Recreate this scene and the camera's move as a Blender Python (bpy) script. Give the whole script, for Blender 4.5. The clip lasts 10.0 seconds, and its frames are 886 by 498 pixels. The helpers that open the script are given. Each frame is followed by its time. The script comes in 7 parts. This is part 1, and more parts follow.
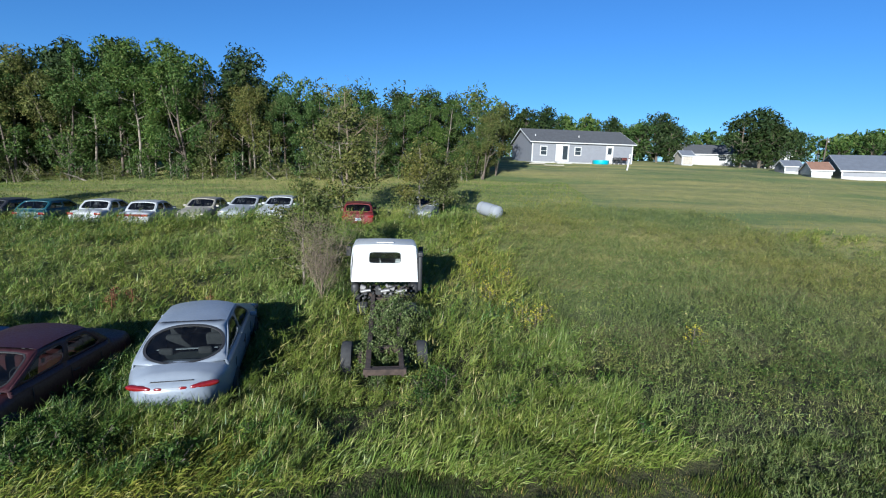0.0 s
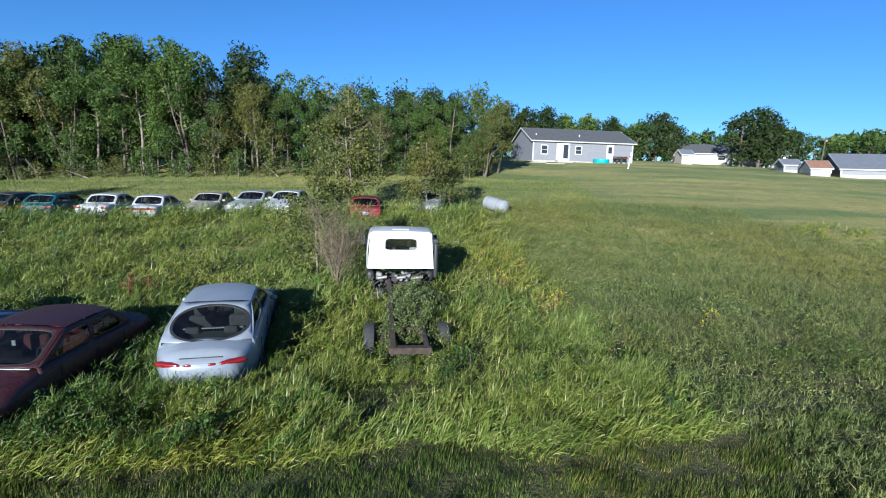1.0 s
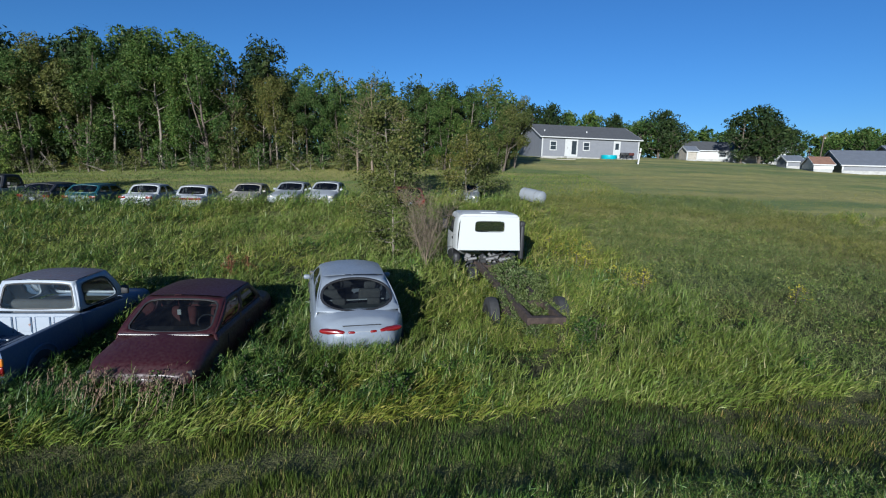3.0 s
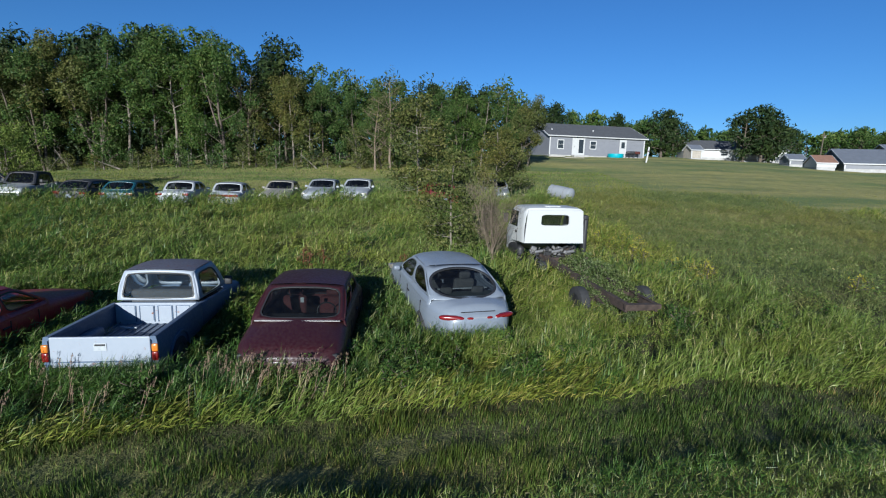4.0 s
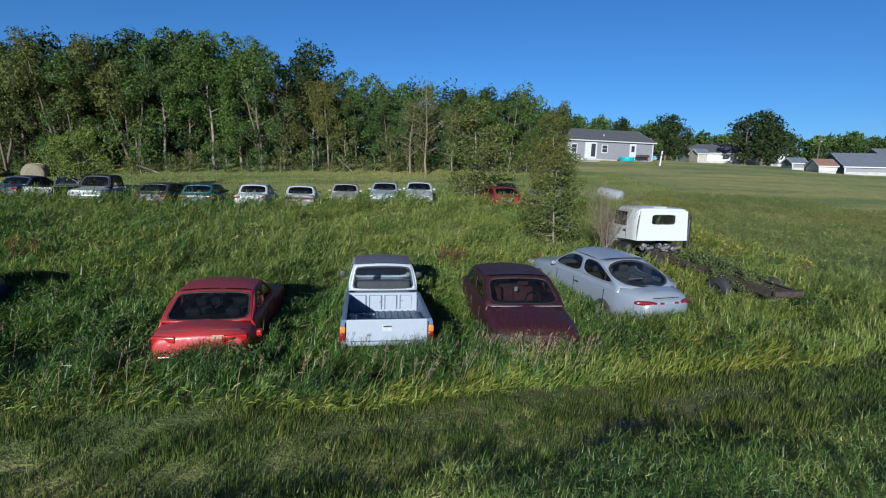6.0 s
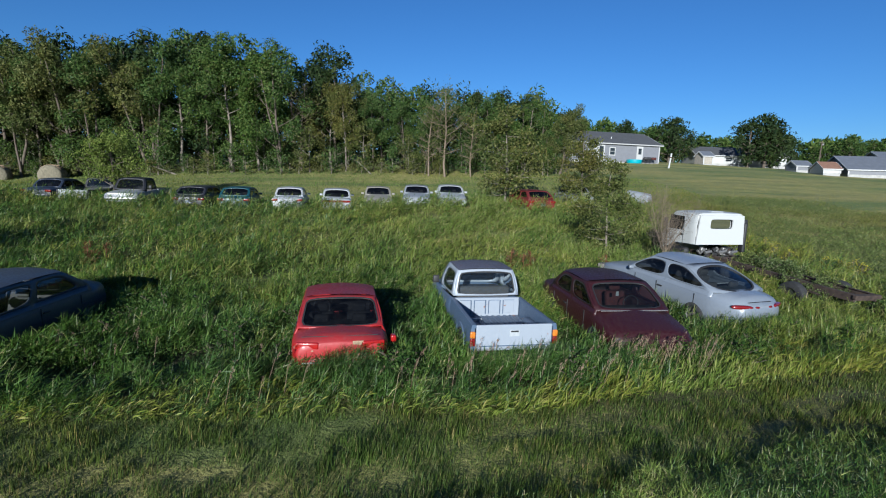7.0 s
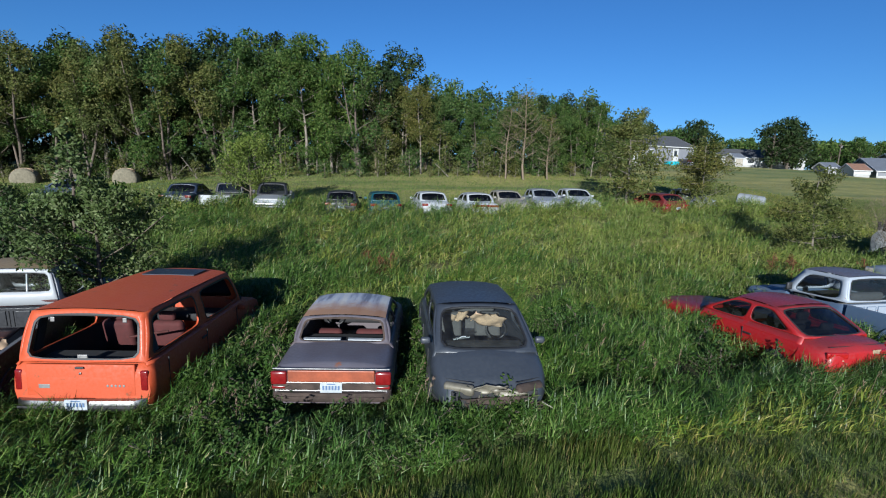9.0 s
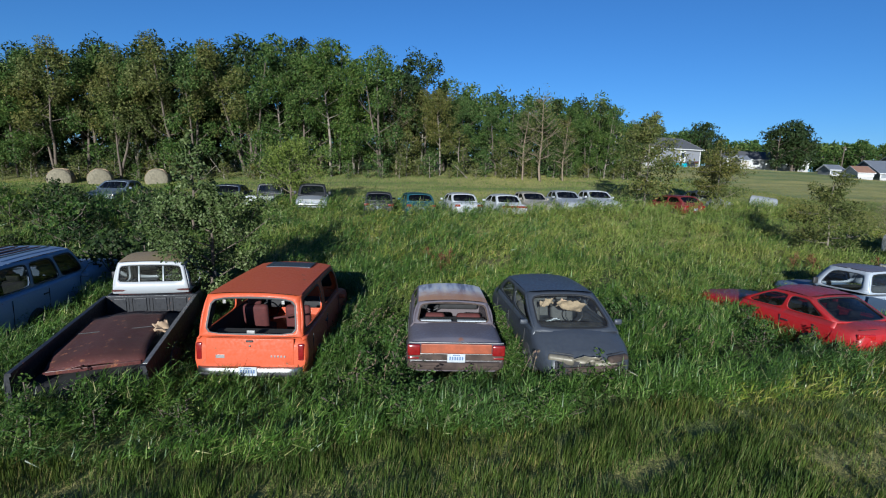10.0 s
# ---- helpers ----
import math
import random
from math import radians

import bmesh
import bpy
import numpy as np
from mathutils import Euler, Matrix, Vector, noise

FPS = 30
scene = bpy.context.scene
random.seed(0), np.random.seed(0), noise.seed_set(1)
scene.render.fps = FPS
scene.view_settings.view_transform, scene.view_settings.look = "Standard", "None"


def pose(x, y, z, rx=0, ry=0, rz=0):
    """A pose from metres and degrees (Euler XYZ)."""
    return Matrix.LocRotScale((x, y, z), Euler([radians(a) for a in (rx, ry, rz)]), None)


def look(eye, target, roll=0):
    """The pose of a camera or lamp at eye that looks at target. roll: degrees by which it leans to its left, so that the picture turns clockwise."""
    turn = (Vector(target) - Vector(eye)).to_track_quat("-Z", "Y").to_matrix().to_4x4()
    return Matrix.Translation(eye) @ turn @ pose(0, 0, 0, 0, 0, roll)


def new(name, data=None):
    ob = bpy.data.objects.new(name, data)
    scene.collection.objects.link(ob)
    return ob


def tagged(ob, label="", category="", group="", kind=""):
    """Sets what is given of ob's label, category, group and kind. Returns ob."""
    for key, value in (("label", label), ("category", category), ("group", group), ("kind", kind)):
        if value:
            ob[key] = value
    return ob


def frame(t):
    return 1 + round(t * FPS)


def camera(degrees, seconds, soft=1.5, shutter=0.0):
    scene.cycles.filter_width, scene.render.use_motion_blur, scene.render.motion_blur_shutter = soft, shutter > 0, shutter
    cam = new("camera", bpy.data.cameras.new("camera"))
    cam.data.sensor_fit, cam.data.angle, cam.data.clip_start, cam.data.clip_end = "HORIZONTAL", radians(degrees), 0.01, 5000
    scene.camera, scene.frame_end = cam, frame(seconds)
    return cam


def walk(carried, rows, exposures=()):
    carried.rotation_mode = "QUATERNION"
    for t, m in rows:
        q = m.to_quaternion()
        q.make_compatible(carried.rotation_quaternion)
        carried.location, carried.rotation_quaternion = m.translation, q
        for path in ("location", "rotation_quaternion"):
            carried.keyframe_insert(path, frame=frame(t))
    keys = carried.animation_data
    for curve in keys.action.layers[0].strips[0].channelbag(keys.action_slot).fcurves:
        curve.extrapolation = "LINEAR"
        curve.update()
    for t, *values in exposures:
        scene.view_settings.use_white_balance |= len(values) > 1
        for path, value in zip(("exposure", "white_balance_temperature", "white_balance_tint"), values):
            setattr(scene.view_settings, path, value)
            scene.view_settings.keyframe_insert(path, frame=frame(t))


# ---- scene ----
cam = camera(84.2, 10.0, 1.1)
PATH = [
    (0, (12.072, 9.255, 4.811), (11.933, 11.224, 4.492), 1.6),
    (0.5, (12.059, 9.163, 4.46), (11.925, 11.133, 4.144), 1.7),
    (1, (11.544, 9.087, 4.36), (11.417, 11.059, 4.05), 1.6),
    (1.5, (10.847, 9.039, 4.274), (10.733, 11.011, 3.962), 1.6),
    (2, (10.209, 8.906, 4.133), (10.107, 10.879, 3.819), 1.7),
    (3.5, (7.484, 8.141, 3.732), (7.427, 10.116, 3.419), 1.7),
    (4, (6.249, 7.919, 3.643), (6.211, 9.894, 3.329), 1.7),
    (4.5, (5.06, 7.571, 3.587), (5.039, 9.547, 3.276), 1.7),
    (5, (3.876, 7.193, 3.562), (3.871, 9.17, 3.256), 1.7),
    (5.5, (2.714, 6.803, 3.556), (2.726, 8.78, 3.252), 1.7),
    (7, (-0.827, 6.382, 3.633), (-0.763, 8.358, 3.335), 1.8),
    (7.5, (-2.729, 6.949, 3.761), (-2.642, 8.924, 3.455), 2.0),
    (8, (-5.252, 7.533, 3.715), (-5.125, 9.506, 3.409), 2.0),
    (8.5, (-8.069, 7.512, 3.542), (-7.915, 9.483, 3.243), 1.8),
    (9, (-10.368, 6.874, 3.578), (-10.202, 8.845, 3.284), 1.7),
    (9.5, (-11.532, 6.173, 3.671), (-11.362, 8.143, 3.375), 1.7),
    (10, (-12.279, 5.548, 3.667), (-12.112, 7.519, 3.372), 1.9),
]
EXPOSURES = [(0, 1.33, 5150, 8), (0.5, 1.44, 5150, 8), (1, 1.48, 5150, 8), (1.5, 1.28, 5150, 8), (2.2, 0.91, 5150, 8), (7.5, 0.91, 5150, 8), (8.5, 0.94, 5150, 8), (10, 0.98, 5150, 8)]
walk(cam, [(t, look(eye, target, roll)) for t, eye, target, roll in PATH], EXPOSURES)

# ---- world, sun, exposure ----
SUN_EL, SUN_AZ = 15.0, 13.0      # degrees: height of the sun; its light travels towards +y, turned to +x
world = bpy.data.worlds.new("sky")
scene.world = world
world.use_nodes = True
wn = world.node_tree
sky = wn.nodes.new("ShaderNodeTexSky")
sky.sky_type, sky.sun_disc = "NISHITA", False
sky.sun_elevation, sky.sun_rotation = radians(SUN_EL), radians(180 + SUN_AZ)
sky.altitude, sky.air_density, sky.dust_density, sky.ozone_density = 600, 1.0, 0.0, 6.0
wn.nodes["Background"].inputs[1].default_value = 0.049
wn.links.new(sky.outputs[0], wn.nodes["Background"].inputs[0])
sun = new("sun", bpy.data.lights.new("sun", "SUN"))
sun.data.energy, sun.data.angle, sun.data.color = 5.0, radians(0.5), (1.0, 0.88, 0.70)
travel = Vector((math.sin(radians(SUN_AZ)) * math.cos(radians(SUN_EL)), math.cos(radians(SUN_AZ)) * math.cos(radians(SUN_EL)), -math.sin(radians(SUN_EL))))
sun.matrix_world = look((0, -60, 40), Vector((0, -60, 40)) + travel)


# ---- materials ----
BASE_SCALE = 0.78        # scales every base colour down so that shade comes out deeper under this sky


def scaled(c):
    return tuple(BASE_SCALE * v for v in c)


def mat(name):
    m = bpy.data.materials.new(name)
    m.use_nodes = True
    return m, m.node_tree.nodes, m.node_tree.links, m.node_tree.nodes["Principled BSDF"]


def ramp(nodes, stops):
    r = nodes.new("ShaderNodeValToRGB")
    e = r.color_ramp.elements
    while len(e) < len(stops):
        e.new(0.5)
    for i, (p, c) in enumerate(stops):
        e[i].position, e[i].color = p, (*c, 1)
    return r


def noise_at(nodes, links, scale, detail=4.0, rough=0.55, kind="Object"):
    co = nodes.new("ShaderNodeTexCoord") if kind != "Position" else nodes.new("ShaderNodeNewGeometry")
    n = nodes.new("ShaderNodeTexNoise")
    n.inputs["Scale"].default_value, n.inputs["Detail"].default_value, n.inputs["Roughness"].default_value = scale, detail, rough
    links.new(co.outputs["Position" if kind == "Position" else kind], n.inputs["Vector"])
    return n


def mixed(nodes, links, fac, a, b):
    m = nodes.new("ShaderNodeMix")
    m.data_type = "RGBA"
    for sock, v in ((m.inputs[0], fac), (m.inputs[6], a), (m.inputs[7], b)):
        if isinstance(v, (int, float)):
            sock.default_value = v
        elif isinstance(v, tuple):
            sock.default_value = (*v, 1)
        else:
            links.new(v, sock)
    return m.outputs[2]


def bump(nodes, links, bsdf, height, strength, dist=0.02):
    b = nodes.new("ShaderNodeBump")
    b.inputs["Strength"].default_value, b.inputs["Distance"].default_value = strength, dist
    links.new(height, b.inputs["Height"])
    links.new(b.outputs[0], bsdf.inputs["Normal"])


def plain(name, colour, rough=0.6, metal=0.0, vary=0.25, scale=6.0, relief=0.0, coat=0.0):
    """A surface with soft blotches and fine grain in its colour."""
    m, n, l, p = mat(name)
    colour = scaled(colour)
    a = noise_at(n, l, scale)
    b = noise_at(n, l, scale * 9, 3)
    r1 = ramp(n, ((0.3, tuple(c * (1 - vary) for c in colour)), (0.7, tuple(min(1, c * (1 + vary * 0.6)) for c in colour))))
    l.new(a.outputs[0], r1.inputs[0])
    r2 = ramp(n, ((0.35, (0.82, 0.82, 0.82)), (0.65, (1, 1, 1))))
    l.new(b.outputs[0], r2.inputs[0])
    mm = n.new("ShaderNodeMix")
    mm.data_type, mm.blend_type = "RGBA", "MULTIPLY"
    mm.inputs[0].default_value = 0.6
    l.new(r1.outputs[0], mm.inputs[6])
    l.new(r2.outputs[0], mm.inputs[7])
    l.new(mm.outputs[2], p.inputs["Base Color"])
    p.inputs["Roughness"].default_value, p.inputs["Metallic"].default_value = rough, metal
    p.inputs["Coat Weight"].default_value, p.inputs["Coat Roughness"].default_value = coat, 0.12
    if relief:
        bump(n, l, p, b.outputs[0], relief)
    return m


def car_paint(name, colour, faded, fade=0.5, rough=0.42, rust=0.0, coat=0.25):
    """Old car paint: chalky, faded upper faces with blotches, dust and, where given, rust spots."""
    m, n, l, p = mat(name)
    colour, faded = scaled(colour), scaled(faded)
    big, fine = noise_at(n, l, 2.2, 5, 0.6), noise_at(n, l, 22, 4, 0.6)
    geo = n.new("ShaderNodeNewGeometry")
    sep = n.new("ShaderNodeSeparateXYZ")
    l.new(geo.outputs["Normal"], sep.inputs[0])
    up = ramp(n, ((0.35, (0, 0, 0)), (0.95, (1, 1, 1))))       # sun-bleached where the panel faces up
    l.new(sep.outputs[2], up.inputs[0])
    blot = ramp(n, ((0.3, (0.45, 0.45, 0.45)), (0.7, (1, 1, 1))))
    l.new(big.outputs[0], blot.inputs[0])
    f = n.new("ShaderNodeMath"); f.operation = "MULTIPLY"
    l.new(up.outputs[0], f.inputs[0]); l.new(blot.outputs[0], f.inputs[1])
    g = n.new("ShaderNodeMath"); g.operation = "MULTIPLY"; g.inputs[1].default_value = fade
    l.new(f.outputs[0], g.inputs[0])
    col = mixed(n, l, g.outputs[0], colour, faded)
    dust = ramp(n, ((0.45, (0, 0, 0)), (0.8, (0.22, 0.22, 0.22))))
    l.new(fine.outputs[0], dust.inputs[0])
    col = mixed(n, l, dust.outputs[0], col, tuple(0.85 * c + 0.012 for c in faded))
    if rust:
        spots = noise_at(n, l, 5.5, 8, 0.7)
        rr = ramp(n, ((0.66 - 0.2 * rust, (0, 0, 0)), (0.72 - 0.2 * rust, (1, 1, 1))))
        l.new(spots.outputs[0], rr.inputs[0])
        col = mixed(n, l, rr.outputs[0], col, (0.16, 0.06, 0.025))
    l.new(col, p.inputs["Base Color"])
    rg = ramp(n, ((0.3, (rough * 0.8,) * 3), (0.7, (min(1, rough * 1.5),) * 3)))
    l.new(fine.outputs[0], rg.inputs[0])
    l.new(rg.outputs[0], p.inputs["Roughness"])
    bump(n, l, p, noise_at(n, l, 3.2, 3, 0.5).outputs[0], 0.10, 0.03)       # dented, wavy old sheet metal
    p.inputs["Coat Weight"].default_value, p.inputs["Coat Roughness"].default_value = coat, 0.18
    return m


def streaked_roof(name):
    """A bleached roof: pale and slate streaks running down its length, rust creeping in from the rear edge."""
    m, n, l, p = mat(name)
    co, mp = n.new("ShaderNodeTexCoord"), n.new("ShaderNodeMapping")
    mp.inputs["Scale"].default_value = (4.2, 0.55, 1.0)
    l.new(co.outputs["Object"], mp.inputs[0])
    s = n.new("ShaderNodeTexNoise"); s.inputs["Scale"].default_value, s.inputs["Detail"].default_value = 1.3, 4
    l.new(mp.outputs[0], s.inputs["Vector"])
    r = ramp(n, ((0.37, (0.15, 0.16, 0.21)), (0.46, (0.37, 0.39, 0.44)), (0.62, (0.52, 0.51, 0.48))))
    l.new(s.outputs[0], r.inputs[0])
    sep = n.new("ShaderNodeSeparateXYZ"); l.new(co.outputs["Object"], sep.inputs[0])
    w = noise_at(n, l, 4.5, 6, 0.7)
    a = n.new("ShaderNodeMath"); a.operation = "MULTIPLY_ADD"; a.inputs[1].default_value, a.inputs[2].default_value = 0.9, -0.45
    l.new(w.outputs[0], a.inputs[0])
    d = n.new("ShaderNodeMath"); d.operation = "ADD"
    l.new(sep.outputs[1], d.inputs[0]); l.new(a.outputs[0], d.inputs[1])
    k = n.new("ShaderNodeMapRange"); k.inputs[1].default_value, k.inputs[2].default_value, k.inputs[3].default_value, k.inputs[4].default_value = -0.80, -0.20, 0.9, 0.0
    l.new(d.outputs[0], k.inputs[0])
    l.new(mixed(n, l, k.outputs[0], r.outputs[0], (0.30, 0.15, 0.06)), p.inputs["Base Color"])
    p.inputs["Roughness"].default_value = 0.55
    return m


def glass(name, tint=(0.32, 0.36, 0.36), dirt=0.10):
    m, n, l, p = mat(name)
    n.remove(p)
    tr, gl, df = n.new("ShaderNodeBsdfTransparent"), n.new("ShaderNodeBsdfGlossy"), n.new("ShaderNodeBsdfDiffuse")
    tr.inputs[0].default_value = (*tint, 1)
    gl.inputs["Roughness"].default_value = 0.04
    df.inputs[0].default_value = (0.30, 0.29, 0.26, 1)
    fr = n.new("ShaderNodeFresnel"); fr.inputs[0].default_value = 1.5
    a, b = n.new("ShaderNodeMixShader"), n.new("ShaderNodeMixShader")
    ns = noise_at(n, l, 7, 5)
    r = ramp(n, ((0.35, (dirt * 0.4,) * 3), (0.75, (dirt * 2,) * 3)))
    l.new(ns.outputs[0], r.inputs[0])
    l.new(r.outputs[0], a.inputs[0]); l.new(tr.outputs[0], a.inputs[1]); l.new(df.outputs[0], a.inputs[2])
    l.new(fr.outputs[0], b.inputs[0]); l.new(a.outputs[0], b.inputs[1]); l.new(gl.outputs[0], b.inputs[2])
    l.new(b.outputs[0], n["Material Output"].inputs[0])
    return m


def leafy(name, stops, patch=None, patch_scale=0.12, trans=0.35, rough=0.55, deep=(0.64, 0.70, 0.62), spec=0.12):
    """Grass and leaves: each blade its own tone, drifting over broad patches, clump shade painted in by the deep tone,
    some light through it.
    """
    m, n, l, p = mat(name)
    geo = n.new("ShaderNodeNewGeometry")
    r = ramp(n, [(at, scaled(c)) for at, c in stops])
    l.new(geo.outputs["Random Per Island"], r.inputs[0])
    col = r.outputs[0]
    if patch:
        # patch varies the colour; deep paints shade between clumps into the blades
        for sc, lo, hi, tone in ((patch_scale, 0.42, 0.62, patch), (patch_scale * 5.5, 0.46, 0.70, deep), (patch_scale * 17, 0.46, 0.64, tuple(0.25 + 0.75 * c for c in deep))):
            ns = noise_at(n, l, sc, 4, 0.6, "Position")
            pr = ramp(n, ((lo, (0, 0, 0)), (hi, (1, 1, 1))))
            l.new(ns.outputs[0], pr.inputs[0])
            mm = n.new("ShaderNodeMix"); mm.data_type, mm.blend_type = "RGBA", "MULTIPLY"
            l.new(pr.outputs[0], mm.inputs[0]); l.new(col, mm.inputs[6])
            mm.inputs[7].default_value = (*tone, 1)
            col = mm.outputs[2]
    l.new(col, p.inputs["Base Color"])
    p.inputs["Roughness"].default_value = rough
    p.inputs["Specular IOR Level"].default_value = spec
    t = n.new("ShaderNodeBsdfTranslucent")
    l.new(col, t.inputs[0])
    mx = n.new("ShaderNodeMixShader"); mx.inputs[0].default_value = trans
    l.new(p.outputs[0], mx.inputs[1]); l.new(t.outputs[0], mx.inputs[2])
    l.new(mx.outputs[0], n["Material Output"].inputs[0])
    return m


# the dark deep tones put clump shade into the grass colours
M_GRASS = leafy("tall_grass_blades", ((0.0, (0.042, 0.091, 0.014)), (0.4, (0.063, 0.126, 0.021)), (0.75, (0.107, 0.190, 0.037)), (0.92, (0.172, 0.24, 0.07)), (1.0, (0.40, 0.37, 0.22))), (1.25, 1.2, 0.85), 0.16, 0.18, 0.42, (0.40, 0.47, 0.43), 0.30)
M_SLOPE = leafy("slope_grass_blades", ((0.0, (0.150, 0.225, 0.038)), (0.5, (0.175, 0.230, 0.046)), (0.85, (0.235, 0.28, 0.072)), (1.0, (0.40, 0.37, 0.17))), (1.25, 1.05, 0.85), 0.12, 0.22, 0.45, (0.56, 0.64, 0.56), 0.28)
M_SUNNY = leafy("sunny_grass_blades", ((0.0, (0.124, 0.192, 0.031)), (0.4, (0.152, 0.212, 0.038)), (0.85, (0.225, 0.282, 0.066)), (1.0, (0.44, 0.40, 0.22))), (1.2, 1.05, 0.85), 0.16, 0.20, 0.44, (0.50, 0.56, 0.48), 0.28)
M_EDGE = leafy("bright_grass_blades", ((0.0, (0.150, 0.218, 0.032)), (0.6, (0.215, 0.27, 0.046)), (1.0, (0.33, 0.32, 0.11))), (1.15, 0.98, 0.75), 0.2, 0.2, 0.45, (0.62, 0.70, 0.6), 0.25)
M_CROP = leafy("hay_crop_leaves", ((0.0, (0.112, 0.150, 0.044)), (0.5, (0.148, 0.185, 0.056)), (0.9, (0.205, 0.23, 0.072)), (1.0, (0.34, 0.31, 0.16))), (1.25, 1.05, 0.85), 0.14, 0.2, 0.5, (0.62, 0.68, 0.62), 0.15)
M_MOWN = leafy("mown_grass_blades", ((0.0, (0.040, 0.073, 0.011)), (0.55, (0.088, 0.144, 0.023)), (0.86, (0.138, 0.184, 0.039)), (1.0, (0.32, 0.27, 0.12))), (1.25, 1.02, 0.85), 0.25, 0.2, 0.5, (0.50, 0.56, 0.50), 0.2)
M_LAWN = leafy("dry_lawn_tufts", ((0.0, (0.19, 0.205, 0.045)), (0.5, (0.25, 0.245, 0.062)), (1.0, (0.33, 0.285, 0.095))), (1.2, 1.0, 0.85), 0.07)
M_FIELD = leafy("field_grass_tufts", ((0.0, (0.10, 0.165, 0.03)), (0.5, (0.15, 0.215, 0.045)), (1.0, (0.25, 0.275, 0.085))), (1.25, 1.0, 0.8), 0.09)
M_LEAF = leafy("poplar_leaves", ((0.0, (0.036, 0.077, 0.018)), (0.5, (0.071, 0.124, 0.032)), (0.9, (0.136, 0.19, 0.055)), (1.0, (0.18, 0.20, 0.08))), (1.15, 1.1, 0.8), 0.10, 0.3)
M_LEAF2 = leafy("olive_leaves", ((0.0, (0.072, 0.098, 0.024)), (0.6, (0.122, 0.146, 0.041)), (1.0, (0.22, 0.22, 0.085))), (1.2, 1.0, 0.8), 0.2, 0.3)
M_LEAF3 = leafy("grey_green_leaves", ((0.0, (0.060, 0.092, 0.026)), (0.6, (0.105, 0.145, 0.045)), (1.0, (0.24, 0.28, 0.13))), (1.1, 1.0, 0.85), 0.3, 0.25)
M_LEAF4 = leafy("light_green_leaves", ((0.0, (0.10, 0.155, 0.026)), (0.6, (0.155, 0.215, 0.042)), (1.0, (0.26, 0.30, 0.09))), (1.1, 1.0, 0.85), 0.3, 0.3)
# own colour of dark trees; in the wood's rear rows it paints shade
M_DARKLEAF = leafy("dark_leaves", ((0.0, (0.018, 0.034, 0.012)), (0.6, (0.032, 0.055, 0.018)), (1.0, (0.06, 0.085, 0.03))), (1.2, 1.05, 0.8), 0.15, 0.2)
M_SEED = leafy("seed_heads", ((0.0, (0.20, 0.13, 0.09)), (0.6, (0.29, 0.205, 0.145)), (1.0, (0.36, 0.29, 0.19))), None, 0.3, 0.3)
M_FLOWER = leafy("yellow_blossom", ((0.0, (0.30, 0.28, 0.03)), (1.0, (0.45, 0.40, 0.05))), None, 0.3, 0.3)
M_DOCK = leafy("rust_red_dock", ((0.0, (0.10, 0.042, 0.022)), (1.0, (0.19, 0.09, 0.045))), None, 0.3, 0.2)
M_BARK = plain("grey_bark", (0.21, 0.18, 0.14), 0.9, 0, 0.45, 3, 0.6)
M_BARK2 = plain("dark_bark", (0.12, 0.095, 0.07), 0.9, 0, 0.4, 4, 0.6)
M_TWIG = plain("dead_twigs", (0.205, 0.158, 0.108), 0.9, 0, 0.3, 5)
M_RUBBER = plain("old_rubber", (0.03, 0.03, 0.031), 0.85, 0, 0.3, 12)
M_BLACK = plain("black_plastic", (0.022, 0.022, 0.024), 0.6, 0, 0.3, 10)
M_CHROME = plain("pitted_chrome", (0.36, 0.36, 0.35), 0.36, 1.0, 0.25, 14)
M_STEEL = plain("dull_steel", (0.32, 0.31, 0.30), 0.5, 0.7, 0.3, 9)
M_RUST = plain("rusty_steel", (0.062, 0.042, 0.032), 0.9, 0.1, 0.5, 7, 0.4)
M_REDLAMP = plain("red_lamp_lens", (0.19, 0.009, 0.009), 0.22, 0, 0.2, 20, 0, 0.5)
M_BRIGHTLAMP = plain("bright_red_lens", (0.36, 0.012, 0.010), 0.25, 0, 0.2, 20, 0, 0.4)
M_AMBER = plain("amber_lamp_lens", (0.62, 0.20, 0.02), 0.25, 0, 0.2, 20, 0, 0.5)
M_CLEARLAMP = plain("clouded_headlamp", (0.27, 0.25, 0.21), 0.25, 0.3, 0.3, 12, 0, 0.5)
M_PLATE = plain("plate_white", (0.44, 0.47, 0.49), 0.45, 0, 0.15, 20)
M_PLATEBAR = plain("plate_bar_blue", (0.10, 0.16, 0.30), 0.5, 0, 0.2, 20)
M_GLASS = glass("car_glass", (0.55, 0.60, 0.61), 0.015)
M_GLASSD = glass("dark_car_glass", (0.21, 0.24, 0.25), 0.010)
M_GLASSK = glass("black_car_glass", (0.12, 0.13, 0.14), 0.008)
M_GLASSX = glass("cracked_glass", (0.72, 0.80, 0.78), 0.035)
M_SEATG = plain("grey_seat_cloth", (0.075, 0.073, 0.072), 0.9, 0, 0.2, 12)
M_SEATP = plain("pale_grey_seat_cloth", (0.085, 0.085, 0.083), 0.9, 0, 0.2, 12)
M_SHELF = plain("grey_green_shelf_felt", (0.07, 0.085, 0.08), 0.95, 0, 0.2, 10)
M_SEATR = plain("red_seat_cloth", (0.075, 0.013, 0.012), 0.85, 0, 0.25, 10)
M_SEATT = plain("tan_seat_foam", (0.42, 0.30, 0.19), 0.9, 0, 0.25, 10)
M_TRIM = plain("dark_cabin_trim", (0.022, 0.022, 0.024), 0.85, 0, 0.3, 8)
